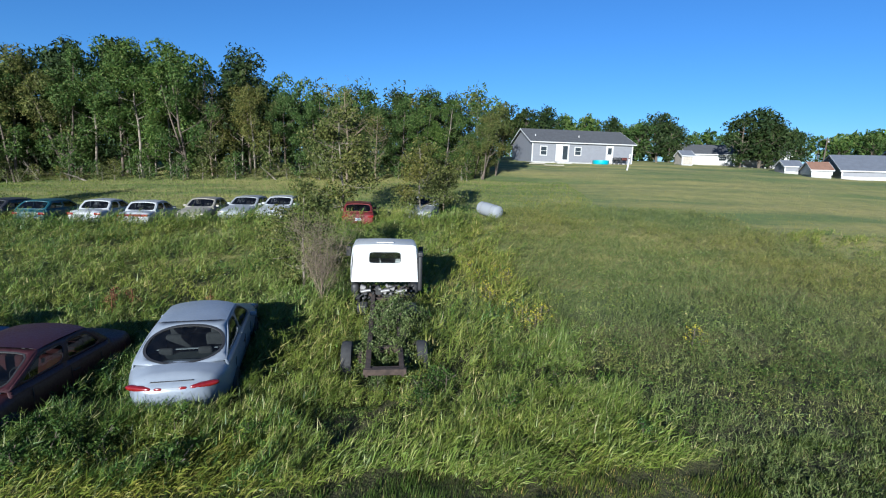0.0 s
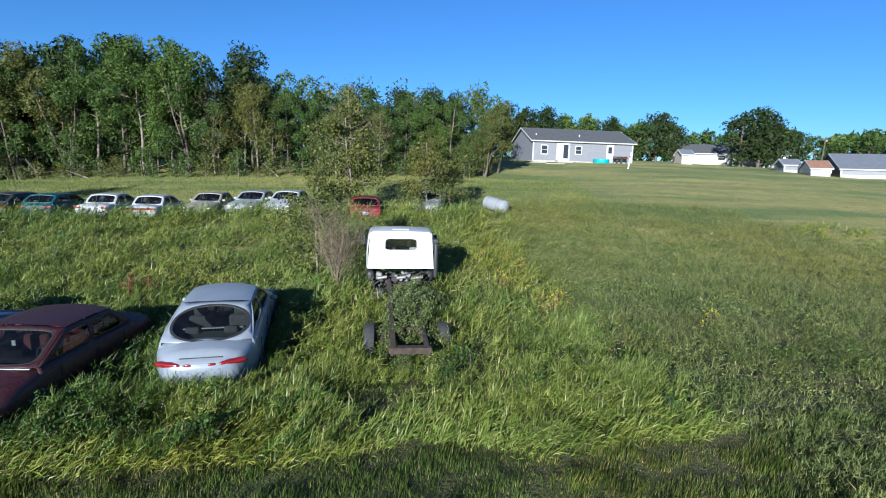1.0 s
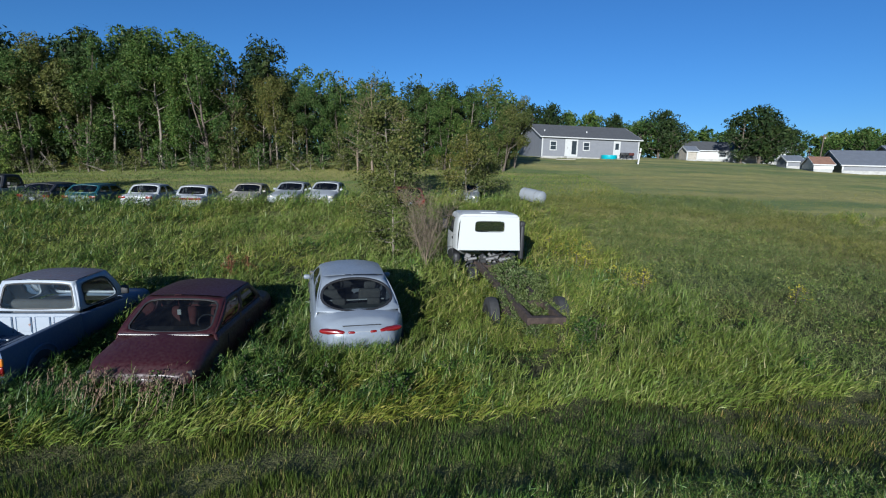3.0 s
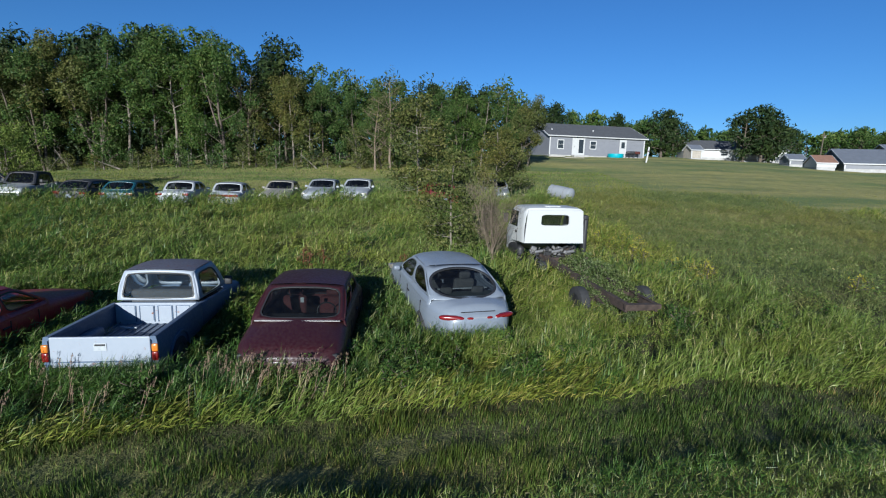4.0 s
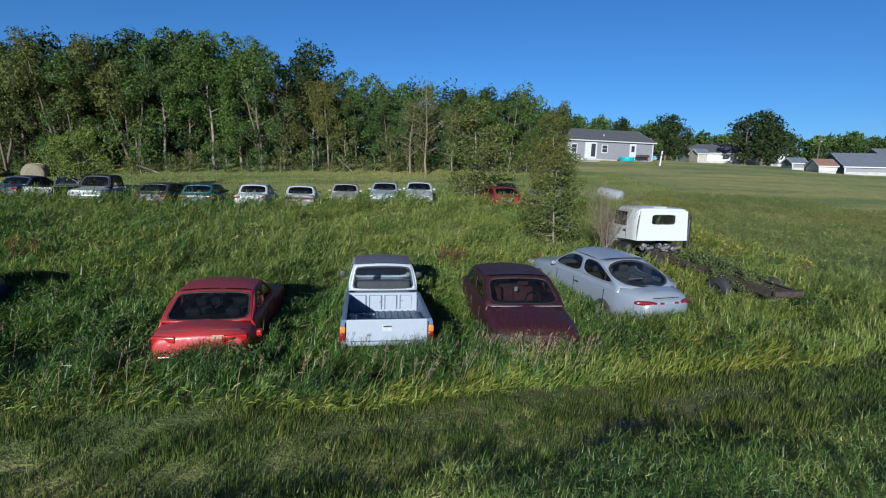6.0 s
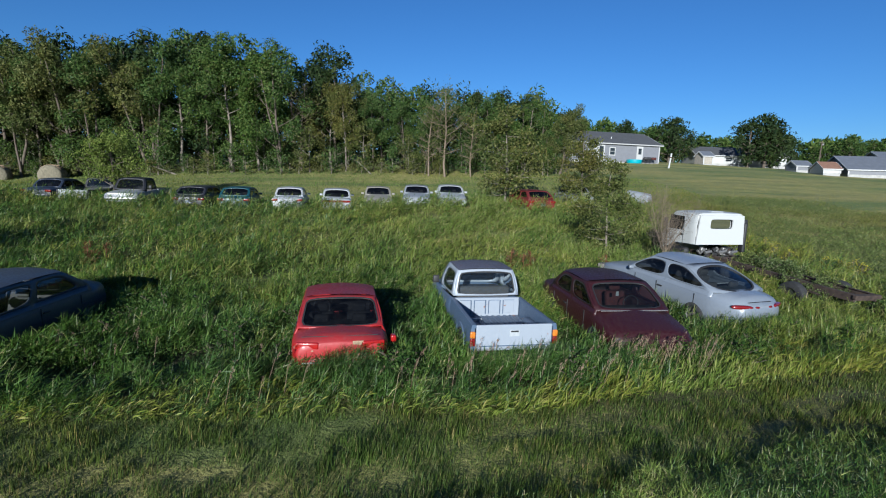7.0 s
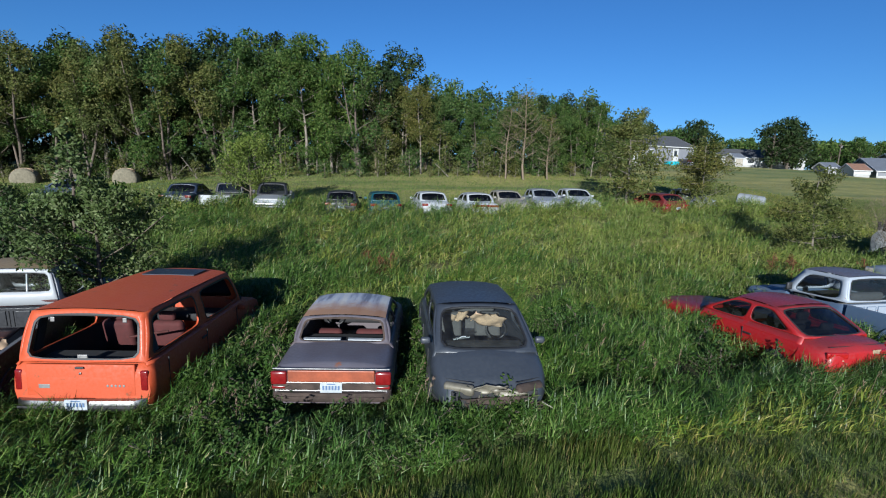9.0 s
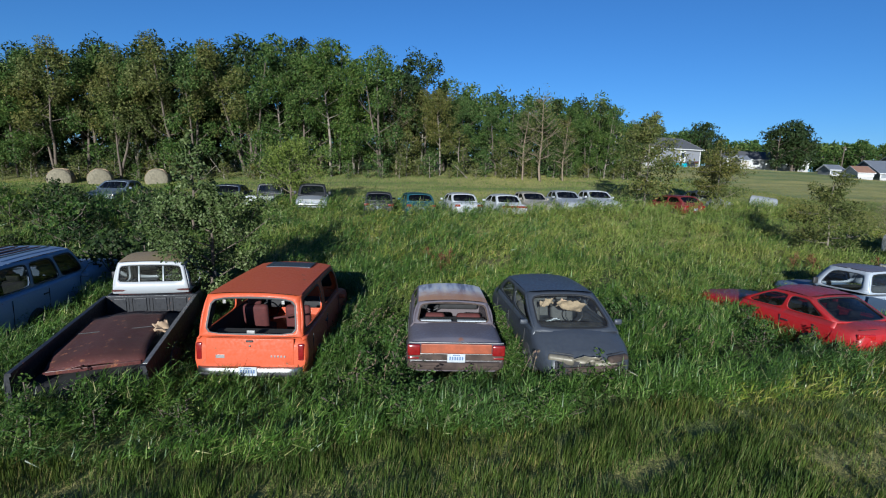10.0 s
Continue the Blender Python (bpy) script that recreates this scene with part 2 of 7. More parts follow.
M_WEED = leafy("weed_leaves", ((0.0, (0.028, 0.062, 0.014)), (0.6, (0.06, 0.115, 0.026)), (1.0, (0.14, 0.20, 0.055))), (1.3, 1.15, 0.8), 0.3, 0.3)


# ---- ground ----
GY = [-60, 8, 15, 19, 23.5, 29, 35.5, 43, 52, 60, 75, 95, 140, 400, 2000]
GZ = [-0.15, -0.05, 0, 0.25, 0.62, 1.02, 1.42, 2.2, 3.5, 4.6, 6.1, 7.3, 8.2, 8.5, 8.5]


def rise(x, y):
    """The ground's height: a long slope up to the wood and the house, dipping to the sides."""
    x, y = np.asarray(x, float), np.asarray(y, float)
    z = sum(np.interp(y + d, GY, GZ) for d in (-2.0, -1.0, 0.0, 1.0, 2.0)) / 5
    z = z - np.clip(x - 35, 0, 60) * 0.02 - np.clip(-9 - x, 0, 12) * 0.014 * np.clip((30 - y) / 10, 0, 1)
    z = z + np.interp(x, [-4, 1, 5, 12, 24, 40], [0, 0.2, 0.32, 0.5, 0.5, 0.3]) * np.interp(y, [28, 34, 43, 54], [0, 1, 1, 0])     # a low swell
    z = z - np.interp(x, [-60, -36, -24, -12, -4], [1.5, 1.2, 0.5, 0.12, 0]) * np.interp(y, [38, 50], [0, 1])     # the foot of the wood lies lower to the west
    return z


def wave(x, y, s, seed=0):
    """Smooth noise, about -1 to 1, with features about s metres wide."""
    r = np.random.RandomState(seed)
    v = 0
    for k in range(6):
        a, f, ph = r.uniform(0, 6.283), r.uniform(0.6, 1.6) * 6.283 / (2.2 * s), r.uniform(0, 6.283)
        v = v + np.sin((x * math.cos(a) + y * math.sin(a)) * f + ph + 0.8 * np.sin((x * math.sin(a * 1.7) - y * math.cos(a * 1.7)) * f * 0.6 + ph * 2))
    return v / 3.2


def at_ground(x, y):
    return float(rise(x, y))


def mesh_of(name, verts, faces, material, smooth=False):
    """A mesh from arrays: verts n x 3, faces m x k."""
    verts, faces = np.asarray(verts, np.float32), np.asarray(faces, np.int32)
    me = bpy.data.meshes.new(name)
    m, k = faces.shape
    me.vertices.add(len(verts)); me.vertices.foreach_set("co", verts.ravel())
    me.loops.add(m * k); me.loops.foreach_set("vertex_index", faces.ravel())
    me.polygons.add(m); me.polygons.foreach_set("loop_start", np.arange(0, m * k, k, dtype=np.int32))
    if smooth:
        me.polygons.foreach_set("use_smooth", np.ones(m, bool))
    me.materials.append(material)
    me.update(calc_edges=True)
    return me


def ground_material():
    m, n, l, p = mat("grassy_soil")
    a, b, c = noise_at(n, l, 0.09, 5, 0.6, "Position"), noise_at(n, l, 1.3, 6, 0.65, "Position"), noise_at(n, l, 16, 4, 0.6, "Position")
    r1 = ramp(n, ((0.3, (0.078, 0.117, 0.023)), (0.55, (0.113, 0.152, 0.035)), (0.75, (0.18, 0.185, 0.052))))
    l.new(a.outputs[0], r1.inputs[0])
    r2 = ramp(n, ((0.3, (0.65, 0.7, 0.6)), (0.7, (1.1, 1.05, 1.0))))
    l.new(b.outputs[0], r2.inputs[0])
    geo, mp, st = n.new("ShaderNodeNewGeometry"), n.new("ShaderNodeMapping"), n.new("ShaderNodeTexNoise")
    mp.inputs["Scale"].default_value = (0.035, 0.22, 0.1)      # mowing passes run across the slope
    mp.inputs["Rotation"].default_value = (0, 0, 0.12)
    st.inputs["Scale"].default_value, st.inputs["Detail"].default_value = 1.6, 5
    l.new(geo.outputs["Position"], mp.inputs[0]); l.new(mp.outputs[0], st.inputs["Vector"])
    r3 = ramp(n, ((0.38, (0, 0, 0)), (0.60, (0.85, 0.85, 0.85))))
    l.new(st.outputs[0], r3.inputs[0])
    dry = mixed(n, l, r3.outputs[0], r1.outputs[0], (0.285, 0.25, 0.078))
    mm = n.new("ShaderNodeMix"); mm.data_type, mm.blend_type = "RGBA", "MULTIPLY"; mm.inputs[0].default_value = 1
    l.new(dry, mm.inputs[6]); l.new(r2.outputs[0], mm.inputs[7])
    pos, jag = n.new("ShaderNodeSeparateXYZ"), n.new("ShaderNodeMath")      # dark dead thatch below the tall grass of the front rows, also painting the shade of its hollows
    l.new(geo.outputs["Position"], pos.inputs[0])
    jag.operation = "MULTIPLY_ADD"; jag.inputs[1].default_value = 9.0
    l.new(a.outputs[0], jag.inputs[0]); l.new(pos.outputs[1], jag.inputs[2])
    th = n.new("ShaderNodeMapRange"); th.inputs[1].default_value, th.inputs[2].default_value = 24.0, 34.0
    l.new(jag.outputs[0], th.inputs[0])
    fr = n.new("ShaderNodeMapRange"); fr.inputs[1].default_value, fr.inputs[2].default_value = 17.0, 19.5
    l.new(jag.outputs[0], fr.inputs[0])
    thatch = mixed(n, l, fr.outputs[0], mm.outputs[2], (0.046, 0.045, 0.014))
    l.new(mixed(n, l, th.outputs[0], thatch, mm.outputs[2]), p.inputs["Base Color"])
    p.inputs["Roughness"].default_value = 0.95
    bump(n, l, p, c.outputs[0], 0.9, 0.08)
    return m


def spaced(a, b, step, reach, grow=1.25):
    """Grid lines: even from a to b, then ever wider out to reach."""
    inner = list(np.arange(a, b + step / 2, step))
    lo, hi, s = [], [], step
    x0, x1 = a, b
    while x1 < reach:
        s *= grow
        x0, x1 = x0 - s, x1 + s
        lo.append(x0); hi.append(x1)
    return np.array(lo[::-1] + inner + hi)


gx, gy = spaced(-45, 65, 0.8, 1800), spaced(4, 100, 0.8, 1800)
X, Y = np.meshgrid(gx, gy)
near = (X > -45) & (X < 65) & (Y > 4) & (Y < 100)
Z = rise(X, Y) + np.where(near, 0.05 * wave(X, Y, 2.5, 1) + 0.08 * wave(X, Y, 7, 2), 0)
nx, ny = len(gx), len(gy)
i = (np.arange(ny - 1)[:, None] * nx + np.arange(nx - 1)[None, :]).ravel()
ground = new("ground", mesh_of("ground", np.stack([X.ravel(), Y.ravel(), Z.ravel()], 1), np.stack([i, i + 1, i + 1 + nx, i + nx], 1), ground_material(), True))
tagged(ground, "long grassy slope rising to a wood and a house", "ground", kind="structure")


# ---- grass ----
KEEP_OUT = []          # (x, y, half width, half length, turn in radians) of what stands on the ground


def clear_of(x, y):
    ok = np.ones(len(x), bool)
    for cx, cy, hw, hl, a in KEEP_OUT:
        dx, dy = x - cx, y - cy
        u, v = dx * math.cos(a) + dy * math.sin(a), -dx * math.sin(a) + dy * math.cos(a)
        ok &= ~((abs(u) < hw) & (abs(v) < hl))
    return ok


def edge_line(x):
    """Where the tall grass ends and the mown strip begins."""
    return np.where(x > 2.2, 13.75 + 0.245 * (x - 2.2), np.interp(x, [-30, -13, -9, -6.5, -0.5, 2.2], [11.2, 11.4, 12.2, 12.9, 13.3, 13.75])) + 0.25 * wave(x, x * 0, 2.0, 9)


def verge_line(x):
    """Where the mown swath ends on the road side and the unmown verge begins."""
    return 11.25 + 0.235 * x + 0.16 * wave(x, x * 0, 0.9, 79)


def blades(name, material, x, y, h, w, lean, two=True, seed=0, lean_dir=0.45, label=""):
    """Many blades in one mesh: each a bent tapering strip. lean: how far the tip goes over, as part of the height."""
    r = np.random.RandomState(seed)
    ok = clear_of(x, y)
    x, y, h, w, lean = (np.asarray(v)[ok] for v in (x, y, h, w, lean))
    n = len(x)
    z = rise(x, y) + 0.05 * wave(x, y, 2.5, 1) + 0.08 * wave(x, y, 7, 2) - 0.02
    a = r.uniform(0, 6.283, n)                                     # the way the blade's face is turned
    wind = lean_dir + 0.9 * wave(x, y, 1.6, 5) + r.normal(0, 1.1, n)       # the way it leans
    dx, dy = np.cos(wind) * lean * h, -np.sin(wind) * lean * h
    hz = h * np.sqrt(np.clip(1 - 0.55 * lean ** 2, 0.2, 1))
    ca, sa = np.cos(a) * w / 2, np.sin(a) * w / 2
    P = [np.stack([x - ca, y - sa, z], 1), np.stack([x + ca, y + sa, z], 1)]
    if two:
        mx, my, mz = x + dx * 0.32, y + dy * 0.32, z + hz * 0.74
        P += [np.stack([mx - ca * 0.8, my - sa * 0.8, mz], 1), np.stack([mx + ca * 0.8, my + sa * 0.8, mz], 1)]
    P.append(np.stack([x + dx, y + dy, z + hz * (0.94 if two else 1.0)], 1))
    k = len(P)
    V = np.stack(P, 1).reshape(-1, 3)
    b = np.arange(n) * k
    F = np.concatenate([np.stack([b, b + 1, b + 3], 1), np.stack([b, b + 3, b + 2], 1), np.stack([b + 2, b + 3, b + 4], 1)]) if two else np.stack([b, b + 1, b + 2], 1)
    return tagged(new(name, mesh_of(name, V, F, material)), label, "grass", kind="stuff")


def scatter(x0, x1, y0, y1, density, seed):
    r = np.random.RandomState(seed)
    n = int((x1 - x0) * (y1 - y0) * density)
    return r.uniform(x0, x1, n), r.uniform(y0, y1, n), r


def sward(x, y, seed=0):
    """How high the wild grass stands: hummocks and hollows, about 0 to 1."""
    v = np.clip(0.52 + 0.40 * wave(0.62 * x, y, 0.72, 22 + seed) + 0.28 * wave(x, y, 0.27, 37 + seed) + 0.18 * wave(x, y, 2.3, 61 + seed), 0, 1)
    return v * v * (3 - 2 * v)


def crop_edge(x, y):
    """How far a place lies inside the hay crop east of the wild grass, in metres."""
    side = x - np.interp(y, [17, 18.3, 19.5, 22.3, 29, 35], [15.9, 15.6, 14.5, 14.0, 13.1, 12.8]) + 0.5 * wave(x, y, 1.6, 71)
    return np.minimum(np.minimum(side, 28.6 - 0.22 * (y - 30) - x + 0.8 * wave(x, y, 3, 72)), 41.5 - y + 0.8 * wave(x, y, 3, 73))


def leaf_sheaves(name, material, x, y, h, leaves, length, width, seed, label, sweep=0.35, wind=0.2, spread=1.25, bent=False):
    """Grass stalks, each with bent leaves springing from it along its height and swept over by the wind. One mesh, a leaf an island."""
    r = np.random.RandomState(seed)
    ok = clear_of(x, y)
    x, y, h = x[ok], y[ok], h[ok]
    n = len(x)
    z = rise(x, y) + 0.05 * wave(x, y, 2.5, 1) + 0.08 * wave(x, y, 7, 2) - 0.02
    gust = wind + 0.55 * wave(x, y, 1.7, 5)
    f = r.uniform(0.12, 1.0, (n, leaves)) ** 0.75
    way = gust[:, None] + r.normal(0, spread, f.shape)
    bend = (sweep + 0.25 * wave(x, y, 1.3, 24))[:, None] * h[:, None] * f ** 1.7
    px = (x[:, None] + np.cos(gust)[:, None] * bend + r.normal(0, 0.035, f.shape)).ravel()
    py = (y[:, None] + np.sin(gust)[:, None] * bend + r.normal(0, 0.035, f.shape)).ravel()
    pz = (z[:, None] + h[:, None] * f * 0.86).ravel()
    way, m = way.ravel(), n * leaves
    L = r.uniform(length[0], length[1], m) * np.repeat(np.clip(h / 0.42, 0.42, 1.2), leaves)
    w = r.uniform(width[0], width[1], m) / 2
    up = r.normal(0.85, 0.34, m)
    droop = r.uniform(0.0, 0.55, m)
    roll = r.normal(0, 0.55, m)
    dx, dy = np.cos(way), np.sin(way)
    sx, sy, sz = -dy * w * np.cos(roll), dx * w * np.cos(roll), w * np.sin(roll)
    k1 = np.cos(np.clip(up, -0.5, 1.45))
    mx, my, mz = px + dx * L * 0.5 * k1, py + dy * L * 0.5 * k1, pz + L * 0.5 * np.sin(np.clip(up, -0.5, 1.45))
    k2 = np.cos(np.clip(up - 1.6 * droop, -1.1, 1.45))
    tx, ty, tz = mx + dx * L * 0.55 * k2, my + dy * L * 0.55 * k2, mz + L * 0.55 * np.sin(np.clip(up - 1.6 * droop, -1.1, 1.45))
    if not bent:                                                   # short leaves: one straight taper each
        V = np.stack([np.stack([px - sx, py - sy, pz - sz], 1), np.stack([px + sx, py + sy, pz + sz], 1), np.stack([tx, ty, tz], 1)], 1).reshape(-1, 3)
        b = np.arange(m) * 3
        return tagged(new(name, mesh_of(name, V, np.stack([b, b + 1, b + 2], 1), material)), label, "grass", kind="stuff")
    V = np.stack([np.stack([px, py, pz], 1), np.stack([mx - sx, my - sy, mz - sz], 1), np.stack([mx + sx, my + sy, mz + sz], 1), np.stack([tx, ty, tz], 1)], 1).reshape(-1, 3)
    b = np.arange(m) * 4
    F = np.concatenate([np.stack([b, b + 1, b + 2], 1), np.stack([b + 1, b + 3, b + 2], 1)])
    return tagged(new(name, mesh_of(name, V, F, material)), label, "grass", kind="stuff")


def grow_grass():
    # tall wild grass round the front row of vehicles, in hummocks with dark hollows between
    x, y, r = scatter(-27, 26, 10.2, 23.5, 195, 11)
    t = (y > edge_line(x) + 0.1) & (r.uniform(0, 1, len(x)) > (y - 19.0 + 1.2 * wave(x, y, 2.5, 39)) / 4.5)
    x, y = x[t], y[t]
    fringe, near = 0, []
    for car in KEEP_OUT:                                         # the grass stands thick and high against the wrecks
        if car[1] < 24 and car[3] > 1.0:
            px, py = r.uniform(-car[2] - 0.3, car[2] + 0.3, 900), r.uniform(-car[3] - 0.3, car[3] + 0.3, 900)
            q = (abs(px) > car[2] + 0.04) | (abs(py) > car[3] + 0.04)
            a = car[4]
            gx2, gy2 = car[0] + px * math.cos(a) - py * math.sin(a), car[1] + px * math.sin(a) + py * math.cos(a)
            q &= gy2 > edge_line(gx2)
            if car[0] > -5:
                gx3 = car[0] + car[3] * math.sin(a) + r.uniform(-car[2] - 0.25, car[2] + 0.25, 420)
                gy3 = car[1] - car[3] * math.cos(a) - r.uniform(0.10, 0.55, 420)
                near.append((gx3, gy3))
            x, y = np.concatenate([x, gx2[q]]), np.concatenate([y, gy2[q]])
            fringe += int(q.sum())
    beside = np.arange(len(x)) >= len(x) - fringe
    lush = sward(x, y)
    keep = ((r.uniform(0, 1, len(x)) < 0.16 + 0.95 * lush) & (crop_edge(x, y) < 0.4 * r.normal(0, 1, len(x)))) | beside
    x, y, lush, beside = x[keep], y[keep], lush[keep], beside[keep]
    h = (0.05 + 0.60 * lush) * np.clip(1.2 - 0.03 * np.clip(x - 8, 0, 15), 0.75, 1) * r.uniform(0.75, 1.2, len(x))
    h = np.where(beside, np.maximum(h, np.where(x < -9, 0.28, 0.54) * r.uniform(0.75, 1.2, len(x))), h)
    h = h * np.where((x < -9) & (x > -16.2) & (y < 14.2), 0.78, 1)
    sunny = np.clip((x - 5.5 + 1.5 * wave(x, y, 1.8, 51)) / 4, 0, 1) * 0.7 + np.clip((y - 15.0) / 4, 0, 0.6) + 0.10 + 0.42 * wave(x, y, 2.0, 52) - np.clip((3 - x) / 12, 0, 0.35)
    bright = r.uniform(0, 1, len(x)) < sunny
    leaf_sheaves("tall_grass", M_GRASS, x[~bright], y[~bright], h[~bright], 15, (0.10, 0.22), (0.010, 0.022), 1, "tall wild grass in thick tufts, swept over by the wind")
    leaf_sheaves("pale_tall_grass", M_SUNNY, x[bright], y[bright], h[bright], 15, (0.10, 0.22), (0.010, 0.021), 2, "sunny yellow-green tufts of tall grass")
    # fine grass as high as the bumpers along the near ends of the wrecks
    x, y = np.concatenate([q[0] for q in near]), np.concatenate([q[1] for q in near])
    t = clear_of(x, y) & (y > edge_line(x) + 0.1)
    x, y = x[t], y[t]
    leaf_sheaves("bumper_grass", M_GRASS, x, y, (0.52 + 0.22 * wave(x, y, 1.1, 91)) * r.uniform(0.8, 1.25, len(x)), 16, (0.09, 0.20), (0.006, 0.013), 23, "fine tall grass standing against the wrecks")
    # broad-leaved weeds in thick patches
    x, y, r = scatter(-27, 24, 10.5, 21, 520, 31)
    t = (y > edge_line(x) + 0.5) & (wave(x, y, 1.1, 33) + 0.4 * wave(x, y, 5, 34) + 0.35 * (x < 6) > 0.25 + 0.5 * r.uniform(-1, 1, len(x)))
    x, y = x[t], y[t]
    leaves_low("weed_leaves", x, y, r)
    x, y, r = scatter(-40, 22, 18, 33, 120, 36)
    t = r.uniform(0, 1, len(x)) < 0.55 + 0.6 * wave(x, y, 1.4, 55)
    x, y = x[t], y[t]
    t = r.uniform(0, 1, len(x)) < np.clip((-6 - x) / 14, 0.1, 0.6)
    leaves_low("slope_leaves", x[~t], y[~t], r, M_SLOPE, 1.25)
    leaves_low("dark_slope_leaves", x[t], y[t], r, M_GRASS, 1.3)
    # bright lodged grass along the mown edge
    x, y, r = scatter(-9, 18, 11, 20, 190, 12)
    e = edge_line(x)
    t = (y > e - 0.05) & (crop_edge(x, y) < 0) & (r.uniform(0, 1, len(x)) < np.clip((x + 10) / 13 + 0.35 * wave(x, y, 1.5, 77) * (x < 3), 0.0, 1) ** 1.3) & (y < e + 0.75 + 0.4 * np.clip(x - 3, 0, 2) / 2 + 0.45 * wave(x, y, 1.6, 25))
    x, y = x[t], y[t]
    leaf_sheaves("bright_grass", M_EDGE, x, y, r.uniform(0.16, 0.38, len(x)), 6, (0.18, 0.36), (0.010, 0.024), 3, "yellow-green grass lying over along the mown edge", 0.7, 0.15, 0.5, True)
    # one mown swath in front of the wild grass
    x, y, r = scatter(-24, 24, 8.7, 18, 1750, 13)
    e = edge_line(x)
    t = (y < e + 0.40) & (y > np.maximum(8.8 + 0.1 * (x + 10) * (x > -10), verge_line(x) - 0.05)) & (r.uniform(0, 1, len(x)) < 0.85 + 0.4 * wave(x, y, 0.5, 26))
    x, y = x[t], y[t]
    h = (0.095 + 0.05 * wave(x, y, 0.7, 27) + 0.04 * wave(x, y, 0.25, 58)) * r.uniform(0.6, 1.5, len(x)) * np.where(x < -7, 1.6, 1)
    blades("mown_grass", M_MOWN, x, y, np.clip(h, 0.04, 0.32), r.uniform(0.008, 0.017, len(x)), r.uniform(0.05, 0.42, len(x)), False, 3, label="short mown grass with brown stubble")
    # the unmown verge towards the road, standing over the swath
    x, y, r = scatter(-6, 24, 8.6, 18, 230, 18)
    t = (y < verge_line(x)) & (y > verge_line(x) - 1.9)
    x, y = x[t], y[t]
    h = (0.17 + 0.17 * sward(x, y, 9)) * r.uniform(0.8, 1.2, len(x))
    mix = r.uniform(0, 1, len(x)) < 0.55 + 0.35 * wave(x, y, 1.2, 78)
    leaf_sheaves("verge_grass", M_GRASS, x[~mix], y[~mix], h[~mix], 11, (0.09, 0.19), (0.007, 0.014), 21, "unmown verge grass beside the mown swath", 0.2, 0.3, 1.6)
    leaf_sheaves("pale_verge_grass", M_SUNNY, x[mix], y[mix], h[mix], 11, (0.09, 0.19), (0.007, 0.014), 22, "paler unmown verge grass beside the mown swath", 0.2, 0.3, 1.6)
    # the slope between the two rows
    x, y, r = scatter(-42, 40, 17.5, 36.5, 56, 14)
    cut = np.clip((x - 11 - 0.25 * (y - 20) + 4.0 * wave(x, y, 5, 30)) / 20, 0, 1)        # thins out towards the lawn
    inside = crop_edge(x, y)
    lush = sward(x, y, 3)
    t = (r.uniform(0, 1, len(x)) < 0.22 + 0.95 * lush) & (r.uniform(0, 1, len(x)) > 0.72 * cut) & (inside < 0.4 * r.normal(0, 1, len(x))) & (r.uniform(0, 1, len(x)) < (y - 18.0 + 1.2 * wave(x, y, 2.5, 39)) / 4.0) & (y > edge_line(x) + 0.5)
    x, y, cut, lush = x[t], y[t], cut[t], lush[t]
    h = (0.10 + 0.60 * lush) * (1 - 0.55 * cut) * np.where((y > 31.5) & (x < 11), 1.55, 1) * r.uniform(0.75, 1.2, len(x))
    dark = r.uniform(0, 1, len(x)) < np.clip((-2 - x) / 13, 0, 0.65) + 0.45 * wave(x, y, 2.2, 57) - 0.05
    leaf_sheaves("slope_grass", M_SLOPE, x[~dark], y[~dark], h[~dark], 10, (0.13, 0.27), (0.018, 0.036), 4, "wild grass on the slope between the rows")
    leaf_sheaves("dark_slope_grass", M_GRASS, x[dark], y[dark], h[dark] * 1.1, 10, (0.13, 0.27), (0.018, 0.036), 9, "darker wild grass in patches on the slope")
    # the hay crop east of the wild grass
    x, y, r = scatter(12, 33, 14.5, 42, 68, 19)
    t = (crop_edge(x, y) > 0.4 * r.normal(0, 1, len(x))) & (y > edge_line(x) - 2.4 * (x > 16.5)) & (r.uniform(0, 1, len(x)) < np.clip(1.5 - 0.035 * (y - 16), 0.45, 1))
    x, y = x[t], y[t]
    row = 0.5 + 0.5 * np.sin((x * 0.91 + y * 0.41) * 1.75)                                  # drilled in bands down the slope
    h = (0.21 + 0.13 * sward(x, y, 6) + 0.07 * row) * r.uniform(0.75, 1.2, len(x))
    leaf_sheaves("hay_crop", M_CROP, x, y, h, 12, (0.08, 0.18), (0.010, 0.021), 14, "grey-green hay crop standing in faint bands", 0.25, 0.3, 1.5)
    # the field beyond, the lawn to the house
    x, y, r = scatter(-60, 20, 36, 56, 45, 15)
    blades("meadow_grass", M_FIELD, x, y, r.uniform(0.06, 0.18, len(x)), r.uniform(0.03, 0.07, len(x)), r.uniform(0.1, 0.6, len(x)), False, 5, label="meadow grass below the wood")
    x, y, r = scatter(12, 80, 18, 76, 30, 16)
    t = (r.uniform(0, 1, len(x)) < np.clip((70 - y) / 26, 0.12, 1)) & (crop_edge(x, y) < 0)
    x, y = x[t], y[t]
    blades("lawn_grass", M_LAWN, x, y, r.uniform(0.03, 0.08, len(x)), r.uniform(0.03, 0.08, len(x)), r.uniform(0.3, 0.8, len(x)), False, 6, label="cut lawn running up to the house")
